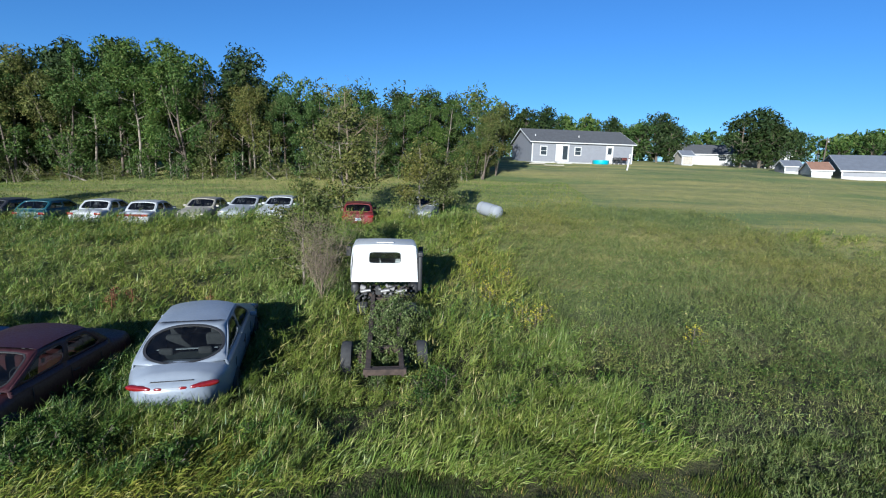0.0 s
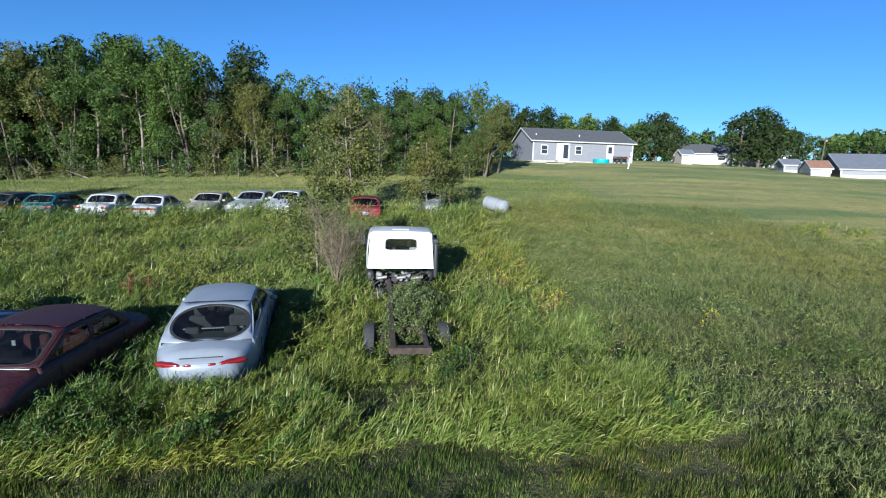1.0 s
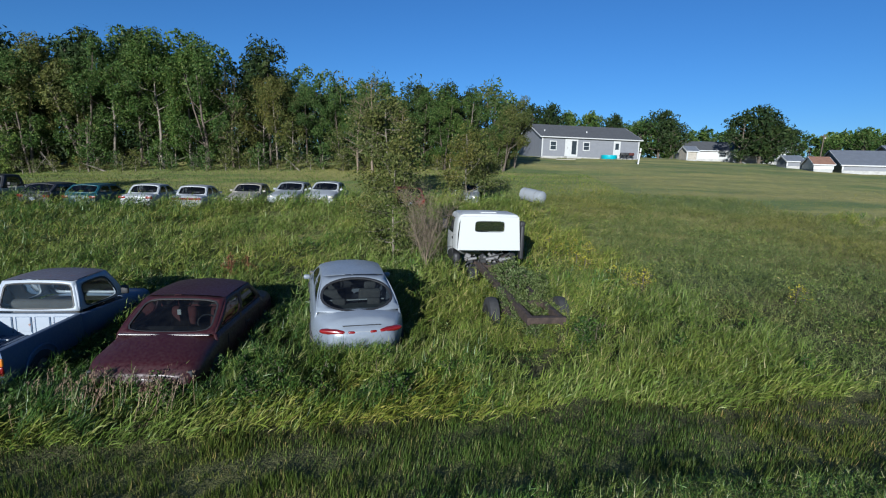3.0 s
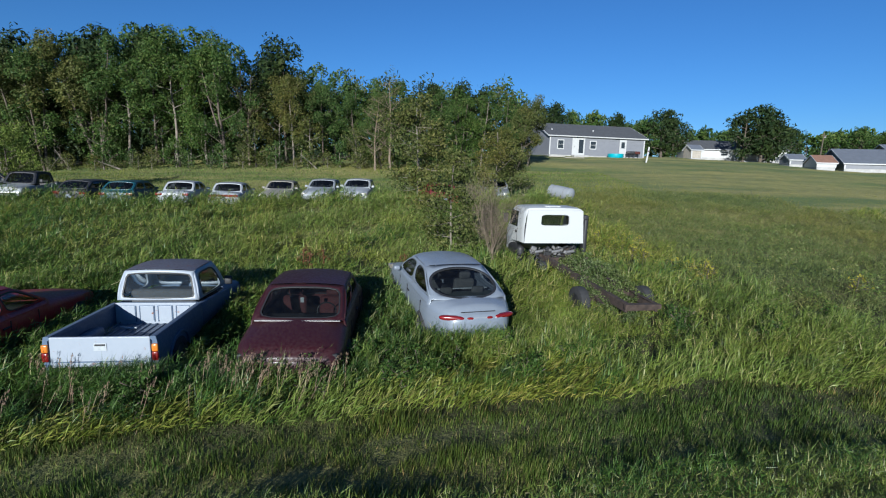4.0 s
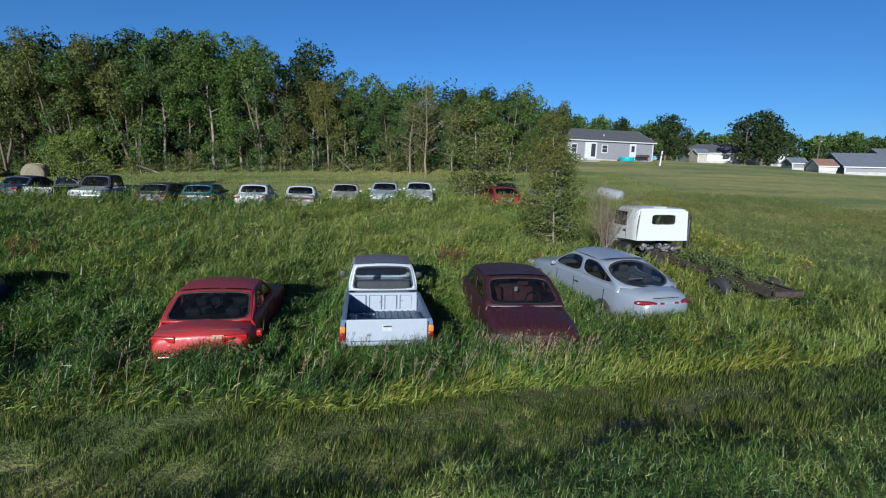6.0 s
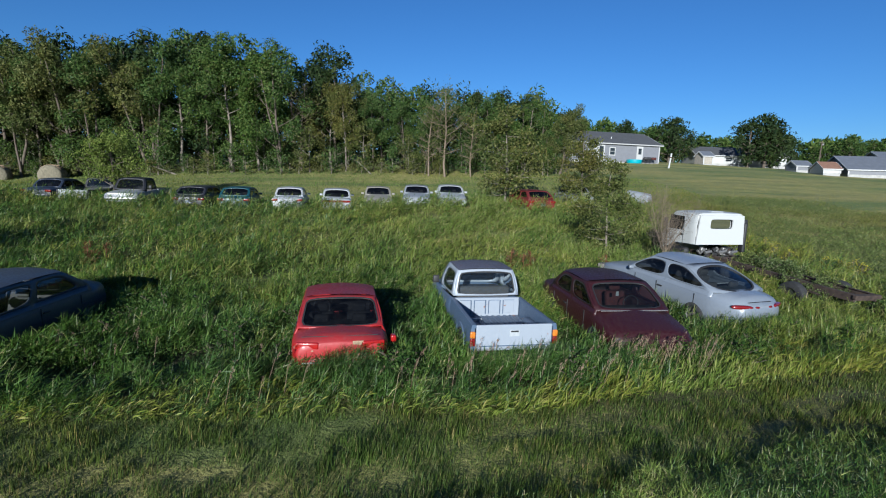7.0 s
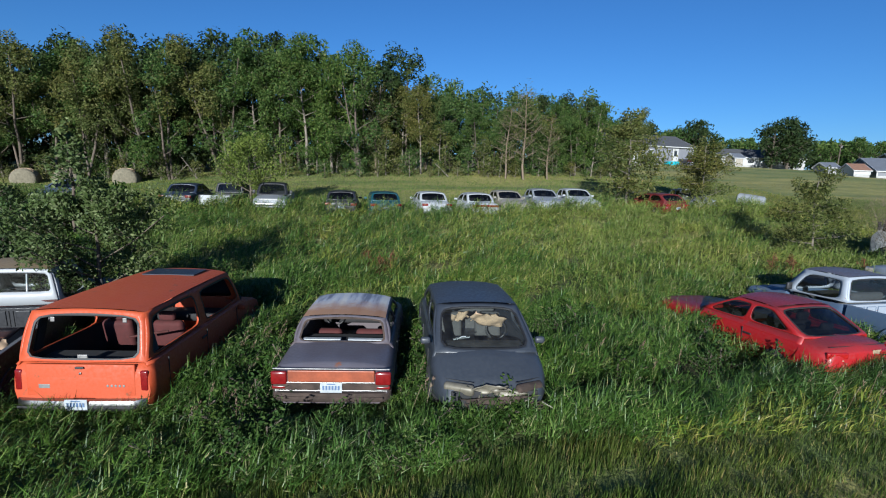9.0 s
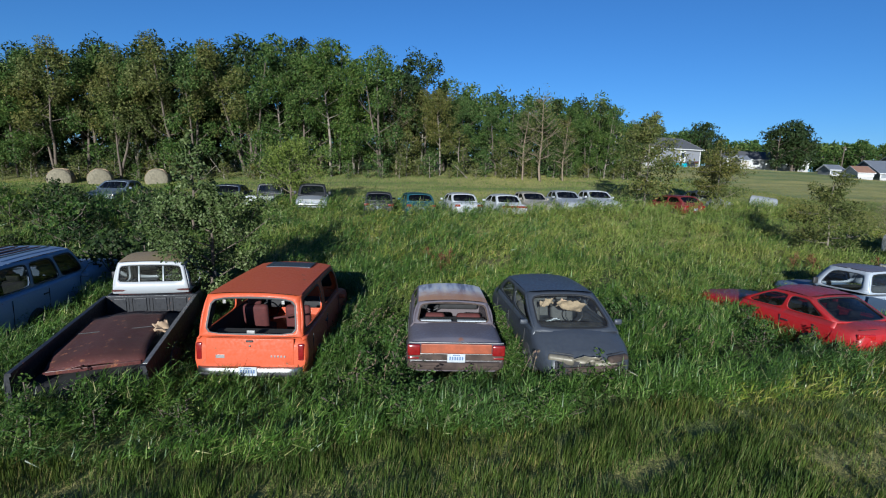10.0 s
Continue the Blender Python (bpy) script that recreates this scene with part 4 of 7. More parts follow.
def grow_small_trees():
    scrub = [tree_meshes(210 + k, 4.4, 1.55, 0.05, 7500, 0.060, 0.07, 17, M_BARK, M_LEAF2, 0.17, 0.03, 3, 0.35) for k in range(3)]
    spots = ((4.07, 37.7, 1.42, "olive-green scrub tree standing in the grass"), (8.8, 37.0, 1.05, "olive-green scrub tree beside a grey car"),
             (9.9, 39.6, 0.8, "olive-green scrub tree beside a grey car"), (6.17, 25.3, 0.84, "leafy scrub tree beside the truck cab"),
             (10.8, 56.5, 0.95, "low bushy tree at the corner of the wood"), (12.2, 57.0, 0.75, "low bushy tree at the corner of the wood"))
    for k, (x, y, s, lab) in enumerate(spots):
        plant(scrub[k % 3], x, y, k * 1.3, s, lab, group="scrub trees")
    lush = tree_meshes(216, 4.6, 2.2, 0.09, 10000, 0.066, 0.24, 20, M_BARK2, M_LEAF4, 0.19, 0.0, 3, 0.2)
    plant(lush, -18.9, 35.2, 0.8, 0.78, "broad light-green tree between two parked pickups", tall=1.16)
    bare = twig_mesh(231)
    plant((bare,), 7.5, 23.1, 0.4, 1.0, "dead brown bush of fine upright twigs by the truck", "shrub", name="bare_shrub")
    apple = tree_meshes(241, 3.3, 1.5, 0.06, 18000, 0.044, 0.10, 20, M_BARK2, M_LEAF3, 0.13, 0.05, 3)
    plant(apple, -16.95, 17.9, 0.7, 0.98, "young grey-green tree growing between the wrecks")
    spire = tree_meshes(242, 2.2, 0.34, 0.03, 1500, 0.05, 0.1, 16, M_BARK2, M_LEAF3, 0.1, 0.05, 1)
    plant(spire, -17.35, 17.9, 0.0, 1.0, "upright leafy shoot beside a young tree", "shrub", name="leafy_shoot", sink=-2.3)
    weeds = tree_meshes(251, 1.0, 0.5, 0.012, 1150, 0.031, 0.05, 9, M_BARK2, M_LEAF3, 0.3, 0.0, 2)
    for x, y, s in ((10.05, 20.4, 0.95), (9.8, 21.3, 1.0), (10.3, 19.6, 0.8), (10.15, 21.7, 0.9), (10.15, 18.9, 0.7), (10.5, 20.6, 0.8), (9.7, 21.9, 0.8), (10.45, 19.4, 0.8), (9.75, 19.2, 0.75), (10.2, 18.4, 0.5), (9.75, 20.8, 0.9), (10.35, 20.9, 0.9), (10.0, 19.2, 0.8), (10.5, 19.9, 0.85), (9.7, 20.0, 0.8), (10.6, 21.4, 0.8), (9.95, 22.2, 0.9)):
        plant(weeds, x, y, x * 7, s, "leafy weed growing up through the truck frame", "weed", "weeds in the frame", "weed")
    rf = random.Random(33)
    for _ in range(20):
        x, y = rf.uniform(9.5, 10.8), rf.uniform(19.0, 22.4)
        plant(weeds, x, y, rf.uniform(0, 6.28), rf.uniform(0.55, 0.85), "leafy weed growing up through the truck frame", "weed", "weeds in the frame", "weed")
    bushy = [tree_meshes(255 + k, 0.62, 0.36, 0.008, 520, 0.030, 0.05, 9, M_BARK2, M_WEED, 0.30, 0.0, 2) for k in range(2)]
    rw = random.Random(12)
    for x0, x1, y0, y1, num in ((3.6, 8.5, 14.7, 16.6, 22), (-1.6, -0.4, 13.9, 14.8, 4), (1.8, 2.8, 13.9, 14.8, 4), (-8.0, -3.2, 13.6, 17.5, 24), (-13.2, -8.2, 12.0, 13.4, 22), (-13.4, -12.3, 13.3, 17.5, 22), (-18.4, -13.2, 11.8, 13.3, 10), (-10.4, -9.9, 13.6, 16.5, 8), (11.0, 15.5, 17.2, 19.0, 10)):
        for k in range(num):
            x, y = rw.uniform(x0, x1), rw.uniform(y0, y1)
            if clear_of(np.array([x]), np.array([y]))[0] and y > float(edge_line(np.array([x]))[0]) + 0.4:
                plant(bushy[k % 2], x, y, rw.uniform(0, 6.28), rw.uniform(0.65, 1.1), "bushy broad-leaved weed in the tall grass", "weed", "weeds among the wrecks", "weed")
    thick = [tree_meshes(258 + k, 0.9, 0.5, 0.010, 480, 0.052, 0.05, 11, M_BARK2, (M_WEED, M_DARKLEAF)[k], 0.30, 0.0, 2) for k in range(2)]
    for k in range(95):
        x, y = rw.uniform(-37, -19.5), rw.uniform(19.5, 33)
        if clear_of(np.array([x]), np.array([y]))[0] and x < -19.5 - 0.25 * (y - 20):
            plant(thick[k % 2], x, y, rw.uniform(0, 6.28), rw.uniform(0.7, 1.7), "dark leafy weed thicket at the field's edge", "weed", "weed thicket", "weed")
    dock = tree_meshes(261, 1.0, 0.22, 0.012, 160, 0.03, 0.3, 8, M_DOCK, M_DOCK, 0.14, 0.0, 2)
    for x, y in ((2.2, 21.5), (2.5, 21.9), (1.9, 22.0), (-11.0, 21.2), (-10.7, 21.6), (-11.4, 21.9), (4.9, 21.7)):
        plant(dock, x, y, x * 5, 0.95, "rust-red dock stalk in the grass", "weed", "dock stalks", "weed")
    flower = tree_meshes(271, 0.75, 0.3, 0.012, 150, 0.03, 0.3, 9, M_BARK2, M_FLOWER, 0.25, 0.0, 2)
    for x, y in ((13.4, 22.4), (13.7, 22.1), (13.1, 22.8), (13.9, 22.7), (17.6, 21.6), (13.5, 22.7), (12.4, 24.6), (12.9, 25.2), (12.2, 25.8), (12.7, 26.6), (13.2, 26.1), (11.9, 26.9), (12.5, 23.9)):
        plant(flower, x, y, x * 5, 0.9, "yellow flowering weed in the grass", "weed", "yellow weeds", "weed")


# ---- vehicles ----
def smoothed(keys, y):
    """A value along the length from (y, value) keys, eased between them."""
    ys, vs = [k[0] for k in keys], [k[1] for k in keys]
    if y <= ys[0]:
        return vs[0]
    for (a, va), (b, vb) in zip(keys, keys[1:]):
        if y <= b:
            return va + (vb - va) * (y - a) / max(1e-6, b - a)
    return vs[-1]


def rounded_end(y, half, nose, least):
    """Plan taper: full width, drawing in over the last stretch at either end."""
    d = half - abs(y)
    if d >= nose:
        return 1.0
    t = 1 - max(0, d) / nose
    return 1 - (1 - least) * t ** 2.4


def hull(L, W, top, belt, bottom, cabin, nose=0.55, least=0.84, drop=0.06, floor=0.42, crown=0.05, puff=0.05):
    """Lower body: a lofted shell, open over the cabin. top: (y, z) keys of the centre line of bonnet and boot; belt: keys of the shoulder."""
    ya, yb = cabin
    ys = sorted({round(-L / 2 + L * k / 26, 3) for k in range(27)} | {-L / 2 + 0.04, -L / 2 + 0.12, L / 2 - 0.04, L / 2 - 0.12, ya, ya + 0.02, yb - 0.02, yb})
    bm = bmesh.new()
    rings = []
    for y in ys:
        w = W / 2 * rounded_end(y, L / 2, nose, least)
        zs, zb = smoothed(belt, y), smoothed(bottom, y)
        e = min(1, max(0, (L / 2 - abs(y)) / 0.12))
        zt = smoothed(top, y) - (1 - e) ** 2 * drop
        zs = zs - (1 - e) ** 2 * drop
        zs = min(zs, zt)
        half = [(w * 0.84, zb), (w * 0.955, zb + 0.10), (w, zb + (zs - zb) * 0.52), (w * 0.985, zs - 0.10), (w * 0.955, zs - 0.02)]
        if ya < y < yb:
            half += [(w * 0.90, zs), (w * 0.87, floor), (w * 0.02, floor)]
        else:
            d = zt - zs
            half += [(w * 0.86, zs + d * 0.35 + 0.01), (w * 0.5, zs + d * 0.85), (w * 0.02, zt)]
        ring = [bm.verts.new((-x, y, z)) for x, z in half] + [bm.verts.new((x, y, z)) for x, z in half[::-1]]
        rings.append(ring)
    n = len(rings[0])
    for a, b in zip(rings, rings[1:]):
        for k in range(n - 1):
            bm.faces.new((a[k], a[k + 1], b[k + 1], b[k]))
        bm.faces.new((a[n - 1], a[0], b[0], b[n - 1]))
    for ring, s in ((rings[0], -1), (rings[-1], 1)):          # the ends swell out softly
        zs_ = [v.co.z for v in ring]
        zm = min(zs_) * 0.4 + max(zs_) * 0.6
        y0, last = ring[0].co.y, ring
        for a in (0.35, 0.7, 1.0, 1.25):
            k = math.cos(a)
            nxt = [bm.verts.new((v.co.x * (1 - (1 - k) * 0.9), y0 + s * puff * math.sin(a) / math.sin(1.25), zm + (v.co.z - zm) * k)) for v in ring]
            for q in range(n):
                f = (last[q], last[(q + 1) % n], nxt[(q + 1) % n], nxt[q])
                bm.faces.new(f if s > 0 else f[::-1])
            last = nxt
        bm.faces.new(last)
    return bm


class Cabin:
    """Roof, pillars and panes over a hull."""

    def __init__(self, wf, tf, tr, wr, zf, zr, zroof, wb, wt, bow=0.07, crown=0.05, roof_drop=0.02):
        self.wf, self.tf, self.tr, self.wr = wf, tf, tr, wr              # y of windscreen foot, roof front, roof rear, rear window foot
        self.zf, self.zr, self.zroof, self.wb, self.wt = zf, zr, zroof, wb, wt
        self.bow, self.crown, self.rd = bow, crown, roof_drop

    def front(self, u, v):
        x0 = (2 * u - 1)
        w = self.wb + (self.wt - self.wb) * v
        b = self.bow * (1 - x0 * x0)
        return Vector((w * x0, self.wf + (self.tf - self.wf) * v + b, self.zf + (self.zroof - self.rd - self.zf) * v + self.crown * (1 - x0 * x0) * v))

    def rear(self, u, v):
        x0 = (2 * u - 1)
        w = self.wb * 0.97 + (self.wt - self.wb * 0.97) * v
        b = self.bow * (1 - x0 * x0)
        return Vector((w * x0, self.wr + (self.tr - self.wr) * v - b, self.zr + (self.zroof - self.rd - self.zr) * v + self.crown * (1 - x0 * x0) * v))

    def side(self, s):
        def f(u, v):
            y0 = self.wr + (self.wf - self.wr) * u
            y1 = self.tr + (self.tf - self.tr) * u
            zb = self.zr + (self.zf - self.zr) * u
            w0 = self.wb * (0.97 + 0.03 * u)
            bul = 0.035 * 4 * v * (1 - v)
            return Vector((s * (w0 + (self.wt - w0) * v + bul), y0 + (y1 - y0) * v, zb + (self.zroof - self.rd - zb) * v))
        return f

    def roof(self):
        bm = bmesh.new()
        n, m = 12, 12
        g = []
        for j in range(m + 1):
            t = j / m
            row = []
            for i in range(n + 1):
                u = i / n
                a, b = self.rear(u, 1), self.front(u, 1)
                p = a.lerp(b, t)
                p.z += self.rd * 4 * t * (1 - t) + (0.012 if 0 < i < n else 0)
                row.append(bm.verts.new(p))
            g.append(row)
        for j in range(m):
            for i in range(n):
                bm.faces.new((g[j][i], g[j][i + 1], g[j + 1][i + 1], g[j + 1][i]))
        return bm


def loops(f, u0, u1, v0, v1, hole, n=36):
    """The cell's rim and the hole's rim, point by point. hole: (u margin left, right, v margin below, above, squareness)."""
    a, b, c, d, e = hole
    hu0, hu1, hv0, hv1 = u0 + a * (u1 - u0), u1 - b * (u1 - u0), v0 + c * (v1 - v0), v1 - d * (v1 - v0)
    outer, inner = [], []
    for k in range(n):
        t = 6.2832 * (k + 0.5) / n
        cx, sy = math.cos(t), math.sin(t)
        s = 1 / max(abs(cx), abs(sy))
        outer.append(((u0 + u1) / 2 + (u1 - u0) / 2 * cx * s, (v0 + v1) / 2 + (v1 - v0) / 2 * sy * s))
        q = 1 / (abs(cx) ** e + abs(sy) ** e) ** (1 / e)
        inner.append(((hu0 + hu1) / 2 + (hu1 - hu0) / 2 * cx * q, (hv0 + hv1) / 2 + (hv1 - hv0) / 2 * sy * q))
    for i, (cu, cv) in enumerate(((u1, v1), (u0, v1), (u0, v0), (u1, v0))):       # pull the nearest rim points into the corners
        k = min(range(n), key=lambda j: abs(outer[j][0] - cu) / (u1 - u0) + abs(outer[j][1] - cv) / (v1 - v0))
        outer[k] = (cu, cv)
    return outer, inner


def pierced(bm, f, u0, u1, v0, v1, hole):
    outer, inner = loops(f, u0, u1, v0, v1, hole)
    n = len(outer)
    mid = [((a[0] * 0.35 + b[0] * 0.65), (a[1] * 0.35 + b[1] * 0.65)) for a, b in zip(outer, inner)]
    R = [[bm.verts.new(f(*p)) for p in ring] for ring in (outer, mid, inner)]
    for A, B in zip(R, R[1:]):
        for k in range(n):
            bm.faces.new((A[k], A[(k + 1) % n], B[(k + 1) % n], B[k]))


def pane_bm(f, u0, u1, v0, v1, hole, inset, grow=1.03):
    _, inner = loops(f, u0, u1, v0, v1, hole)
    bm = bmesh.new()
    cu, cv = sum(p[0] for p in inner) / len(inner), sum(p[1] for p in inner) / len(inner)
    rings = []
    for s in (grow, 0.66, 0.33):
        rings.append([bm.verts.new(f(cu + (p[0] - cu) * s, cv + (p[1] - cv) * s) + inset) for p in inner])
    c = bm.verts.new(f(cu, cv) + inset)
    n = len(inner)
    for A, B in zip(rings, rings[1:]):
        for k in range(n):
            bm.faces.new((A[k], A[(k + 1) % n], B[(k + 1) % n], B[k]))
    for k in range(n):
        bm.faces.new((rings[-1][k], rings[-1][(k + 1) % n], c))
    return bm


def rim_bm(f, u0, u1, v0, v1, hole, width=0.018):
    """A rubber or chrome strip round a pane."""
    _, inner = loops(f, u0, u1, v0, v1, hole)
    bm = bmesh.new()
    cu, cv = sum(p[0] for p in inner) / len(inner), sum(p[1] for p in inner) / len(inner)
    A, B, C = [], [], []
    nrm = (f(cu + 0.05, cv) - f(cu, cv)).cross(f(cu, cv + 0.05) - f(cu, cv)).normalized()
    mid = f(cu, cv)
    for p in inner:
        q = f(*p)
        d = (mid - q).normalized()
        A.append(bm.verts.new(q - d * width)); B.append(bm.verts.new(q + d * width * 0.6)); C.append(bm.verts.new(q + d * width * 0.6 - Vector((0, 0, 0.012))))
    n = len(inner)
    for P, Q in ((A, B), (B, C)):
        for k in range(n):
            bm.faces.new((P[k], P[(k + 1) % n], Q[(k + 1) % n], Q[k]))
    for v in A + B:
        v.co += nrm * 0.004 * (1 if nrm.z > 0 or abs(nrm.x) > 0.5 else -1)
    return bm


def wheel(car, x, y, r=0.31, w=0.19, rim=M_STEEL, drop=0.0):
    s = 1 if x > 0 else -1
    bm = bmesh.new()
    prof = [(0.60, -0.5), (0.86, -0.5), (0.97, -0.42), (1.0, -0.25), (1.0, 0.25), (0.97, 0.42), (0.86, 0.5), (0.60, 0.5)]
    n = 28
    R = [[bm.verts.new((b * w, math.cos(6.2832 * k / n) * a * r, math.sin(6.2832 * k / n) * a * r)) for k in range(n)] for a, b in prof]
    for A, B in zip(R, R[1:] + R[:1]):
        for k in range(n):
            bm.faces.new((A[k], A[(k + 1) % n], B[(k + 1) % n], B[k]))
    hub = new("wheel")
    hub.parent = car
    hub.location = (x, y, r + drop)
    part("tyre", bm, M_RUBBER, hub, smooth=40)
    bm = bmesh.new()
    prof = [(0.60, 0.42), (0.5, 0.30), (0.2, 0.40), (0.02, 0.42)]
    R = [[bm.verts.new((s * b * w, math.cos(6.2832 * k / n) * a * r, math.sin(6.2832 * k / n) * a * r)) for k in range(n)] for a, b in prof]
    for A, B in zip(R, R[1:]):
        for k in range(n):
            bm.faces.new((A[k], A[(k + 1) % n], B[(k + 1) % n], B[k]))
    part("rim", bm, rim, hub, smooth=40)


def seat(car, x, y, z, material, bench=0.0, rests=True):
    s = new("seat")
    s.parent = car
    w = 0.5 + bench
    part("cushion", boxbm((x, y, z + 0.1), (w, 0.5, 0.2), 0.06, None, 3), material, s, smooth=50)
    tilt = Matrix.Rotation(radians(14), 3, "X")
    part("backrest", boxbm((x, y - 0.3, z + 0.42), (w, 0.16, 0.62), 0.07, tilt, 3), material, s, smooth=50)
    for hx in () if not rests else ((x,) if not bench else (x - bench / 2, x + bench / 2)):
        part("headrest", boxbm((hx, y - 0.39, z + 0.81), (0.27, 0.11, 0.17), 0.05, tilt, 3), material, s, smooth=50)


def plate(car, y, z, turn=0.0):
    p = part("number_plate", boxbm((0, y, z), (0.305, 0.012, 0.152), 0.006), M_PLATE, car, "white number plate with blue bars")
    bm = bmesh.new()
    s = -1 if y < 0 else 1
    for k in range(6):
        rbox(bm, (-0.105 + k * 0.042, y + s * 0.008, z), (0.026, 0.004, 0.06), 0)
    rbox(bm, (0, y + s * 0.008, z + 0.055), (0.12, 0.004, 0.014), 0)
    part("plate_bars", bm, M_PLATEBAR, p)


def build_car(name, x, y, turn, paint, label, L=4.6, W=1.76, H=1.38, kind="sedan", cab=None, panes=M_GLASS, seats=M_SEATG, rear_hole=(0.08, 0.08, 0.10, 0.12, 5),
              front_hole=(0.06, 0.06, 0.08, 0.10, 7), belt=0.86, boot=0.95, hood=0.92, missing=(), wheels=True, rim=M_STEEL, group="", simple=False, sink=0.0, pitch=0.0, roof_paint=None,
              rubber=M_BLACK, sides=2, tail=None, nose=0.55, least=0.84, base=None, lean=0.0, bow=0.07, rimmed=True, mould=False, bench=0.17, mirrors=True, shelf=None, mirror_paint=None, puff=0.03, side_sq=4.5, roof_w=0.72, rim_w=0.018, side_panes=None, side_hole=None):
    """A car facing +y in its own axes. cab: y of windscreen foot, roof front, roof rear, rear window foot."""
    z = at_ground(x, y) - sink
    car = thing(name, Matrix.Translation((x, y, z)) @ Matrix.Rotation(radians(turn), 4, "Z") @ Matrix.Rotation(radians(pitch), 4, "X") @ Matrix.Rotation(radians(lean), 4, "Y"), label, "car" if kind != "pickup" else "pickup truck", group)
    KEEP_OUT.append((x, y, W / 2 - 0.03, L / 2 - 0.03, radians(turn)))
    wf, tf, tr, wr = cab or (0.16 * L, 0.0, -0.25 * L, -0.36 * L)
    top = [(-L / 2, boot - 0.05), (-L / 2 + 0.15, boot), (wr, boot + 0.03), (wf, hood + 0.06), (L / 2 - 0.25, hood - 0.12), (L / 2, hood - 0.22)]
    bl = [(-L / 2, belt - 0.05), (wr, belt), (wf, belt - 0.02), (L / 2 - 0.3, belt - 0.14), (L / 2, belt - 0.24)]
    bt = [(-L / 2, 0.34), (-L / 2 + 0.5, 0.22), (L / 2 - 0.5, 0.20), (L / 2, 0.30)]
    body = part("body", hull(L, W, top, bl, bt, (wr + 0.04, wf - 0.04), nose, least, puff=puff), paint, car, smooth=38)
    C = Cabin(wf, tf, tr, wr, hood + 0.02, boot, H, W / 2 * 0.91, W / 2 * roof_w, bow)
    part("roof", C.roof(), roof_paint or paint, car, smooth=40)
    frame_bm = bmesh.new()
    holes = []
    if "front_frame" not in missing:
        pierced(frame_bm, C.front, 0, 1, 0, 1, front_hole)
    holes.append(("windscreen", C.front, 0, 1, front_hole, Vector((0, -0.012, -0.012))))
    pierced(frame_bm, C.rear, 0, 1, 0, 1, rear_hole)
    holes.append(("rear_window", C.rear, 0, 1, rear_hole, Vector((0, 0.012, -0.012))))
    cuts = {1: (0, 1), 2: (0, 0.5, 1), 3: (0, 0.36, 0.68, 1)}[sides]
    for s in (-1, 1):
        f = C.side(s)
        strip = []
        for k in range(25):
            p = f(k / 24, 0)
            w = W / 2 * rounded_end(p.y, L / 2, nose, least)
            strip.append((frame_bm.verts.new(p), frame_bm.verts.new((s * w * 0.935, p.y, max(smoothed(bl, p.y), p.z - 0.02) if smoothed(bl, p.y) > p.z else smoothed(bl, p.y) + 0.004)), frame_bm.verts.new((s * w * 0.958, p.y, smoothed(bl, p.y) - 0.018))))
        for A, B in zip(strip, strip[1:]):
            frame_bm.faces.new((A[0], A[1], B[1], B[0])); frame_bm.faces.new((A[1], A[2], B[2], B[1]))
        for k, (a, b) in enumerate(zip(cuts, cuts[1:])):
            first, last = k == 0, k == len(cuts) - 2
            hole = side_hole or (0.20 if first and sides < 3 else 0.07, 0.12 if last else 0.05, 0.06, 0.14, side_sq)
            pierced(frame_bm, f, a, b, 0, 1, hole)
            holes.append(("side_window", f, (a, b), None, hole, Vector((-s * 0.012, 0, 0))))
    fr = part("window_frame", frame_bm, paint, car, smooth=40)
    sol = fr.modifiers.new("thickness", "SOLIDIFY")
    sol.thickness, sol.offset = 0.035, -1
    for k, (nm, f, ua, ub, hole, inset) in enumerate(holes):
        u0, u1 = ua if isinstance(ua, tuple) else (ua, ub)
        if nm not in missing:
            pn = part(nm, pane_bm(f, u0, u1, 0, 1, hole, inset), M_GLASSX if nm + "_cracked" in missing else (side_panes or panes) if nm == "side_window" else panes, car, smooth=60)
            pn.visible_shadow = False
        if not simple and rimmed:
            part("window_rubber", rim_bm(f, u0, u1, 0, 1, hole, rim_w if nm == "rear_window" else 0.018), rubber, car, smooth=60)
    # cabin
    part("dashboard", boxbm((0, wf - 0.32, 0.80), (W * 0.78, 0.42, 0.20), 0.06, None, 2), M_TRIM, car, smooth=50)
    part("parcel_shelf", boxbm((0, wr + 0.30, boot - 0.06), (W * 0.76, 0.5, 0.05), 0.015), shelf or M_TRIM, car)
    if not simple:
        mid = (tf + tr) / 2
        for sx in (-0.38, 0.38):
            seat(car, sx * W / 1.76, mid + 0.22, 0.24 + min(0, H - 1.35) + max(0, H - 1.45) * 0.8, seats, 0.0, H > 1.3)
        if bench:
            seat(car, 0, wr + 0.84, bench, seats, 0.70, H > 1.35)
        bm = bmesh.new()
        n = 20
        for k in range(n):
            a0, a1 = 6.2832 * k / n, 6.2832 * (k + 1) / n
            tube(bm, (-0.38 + 0.18 * math.cos(a0), mid + 0.66, 0.86 + 0.17 * math.sin(a0)), (-0.38 + 0.18 * math.cos(a1), mid + 0.66, 0.86 + 0.17 * math.sin(a1)), 0.014, None, 5, False)
        part("steering_wheel", bm, M_BLACK, car, smooth=60)
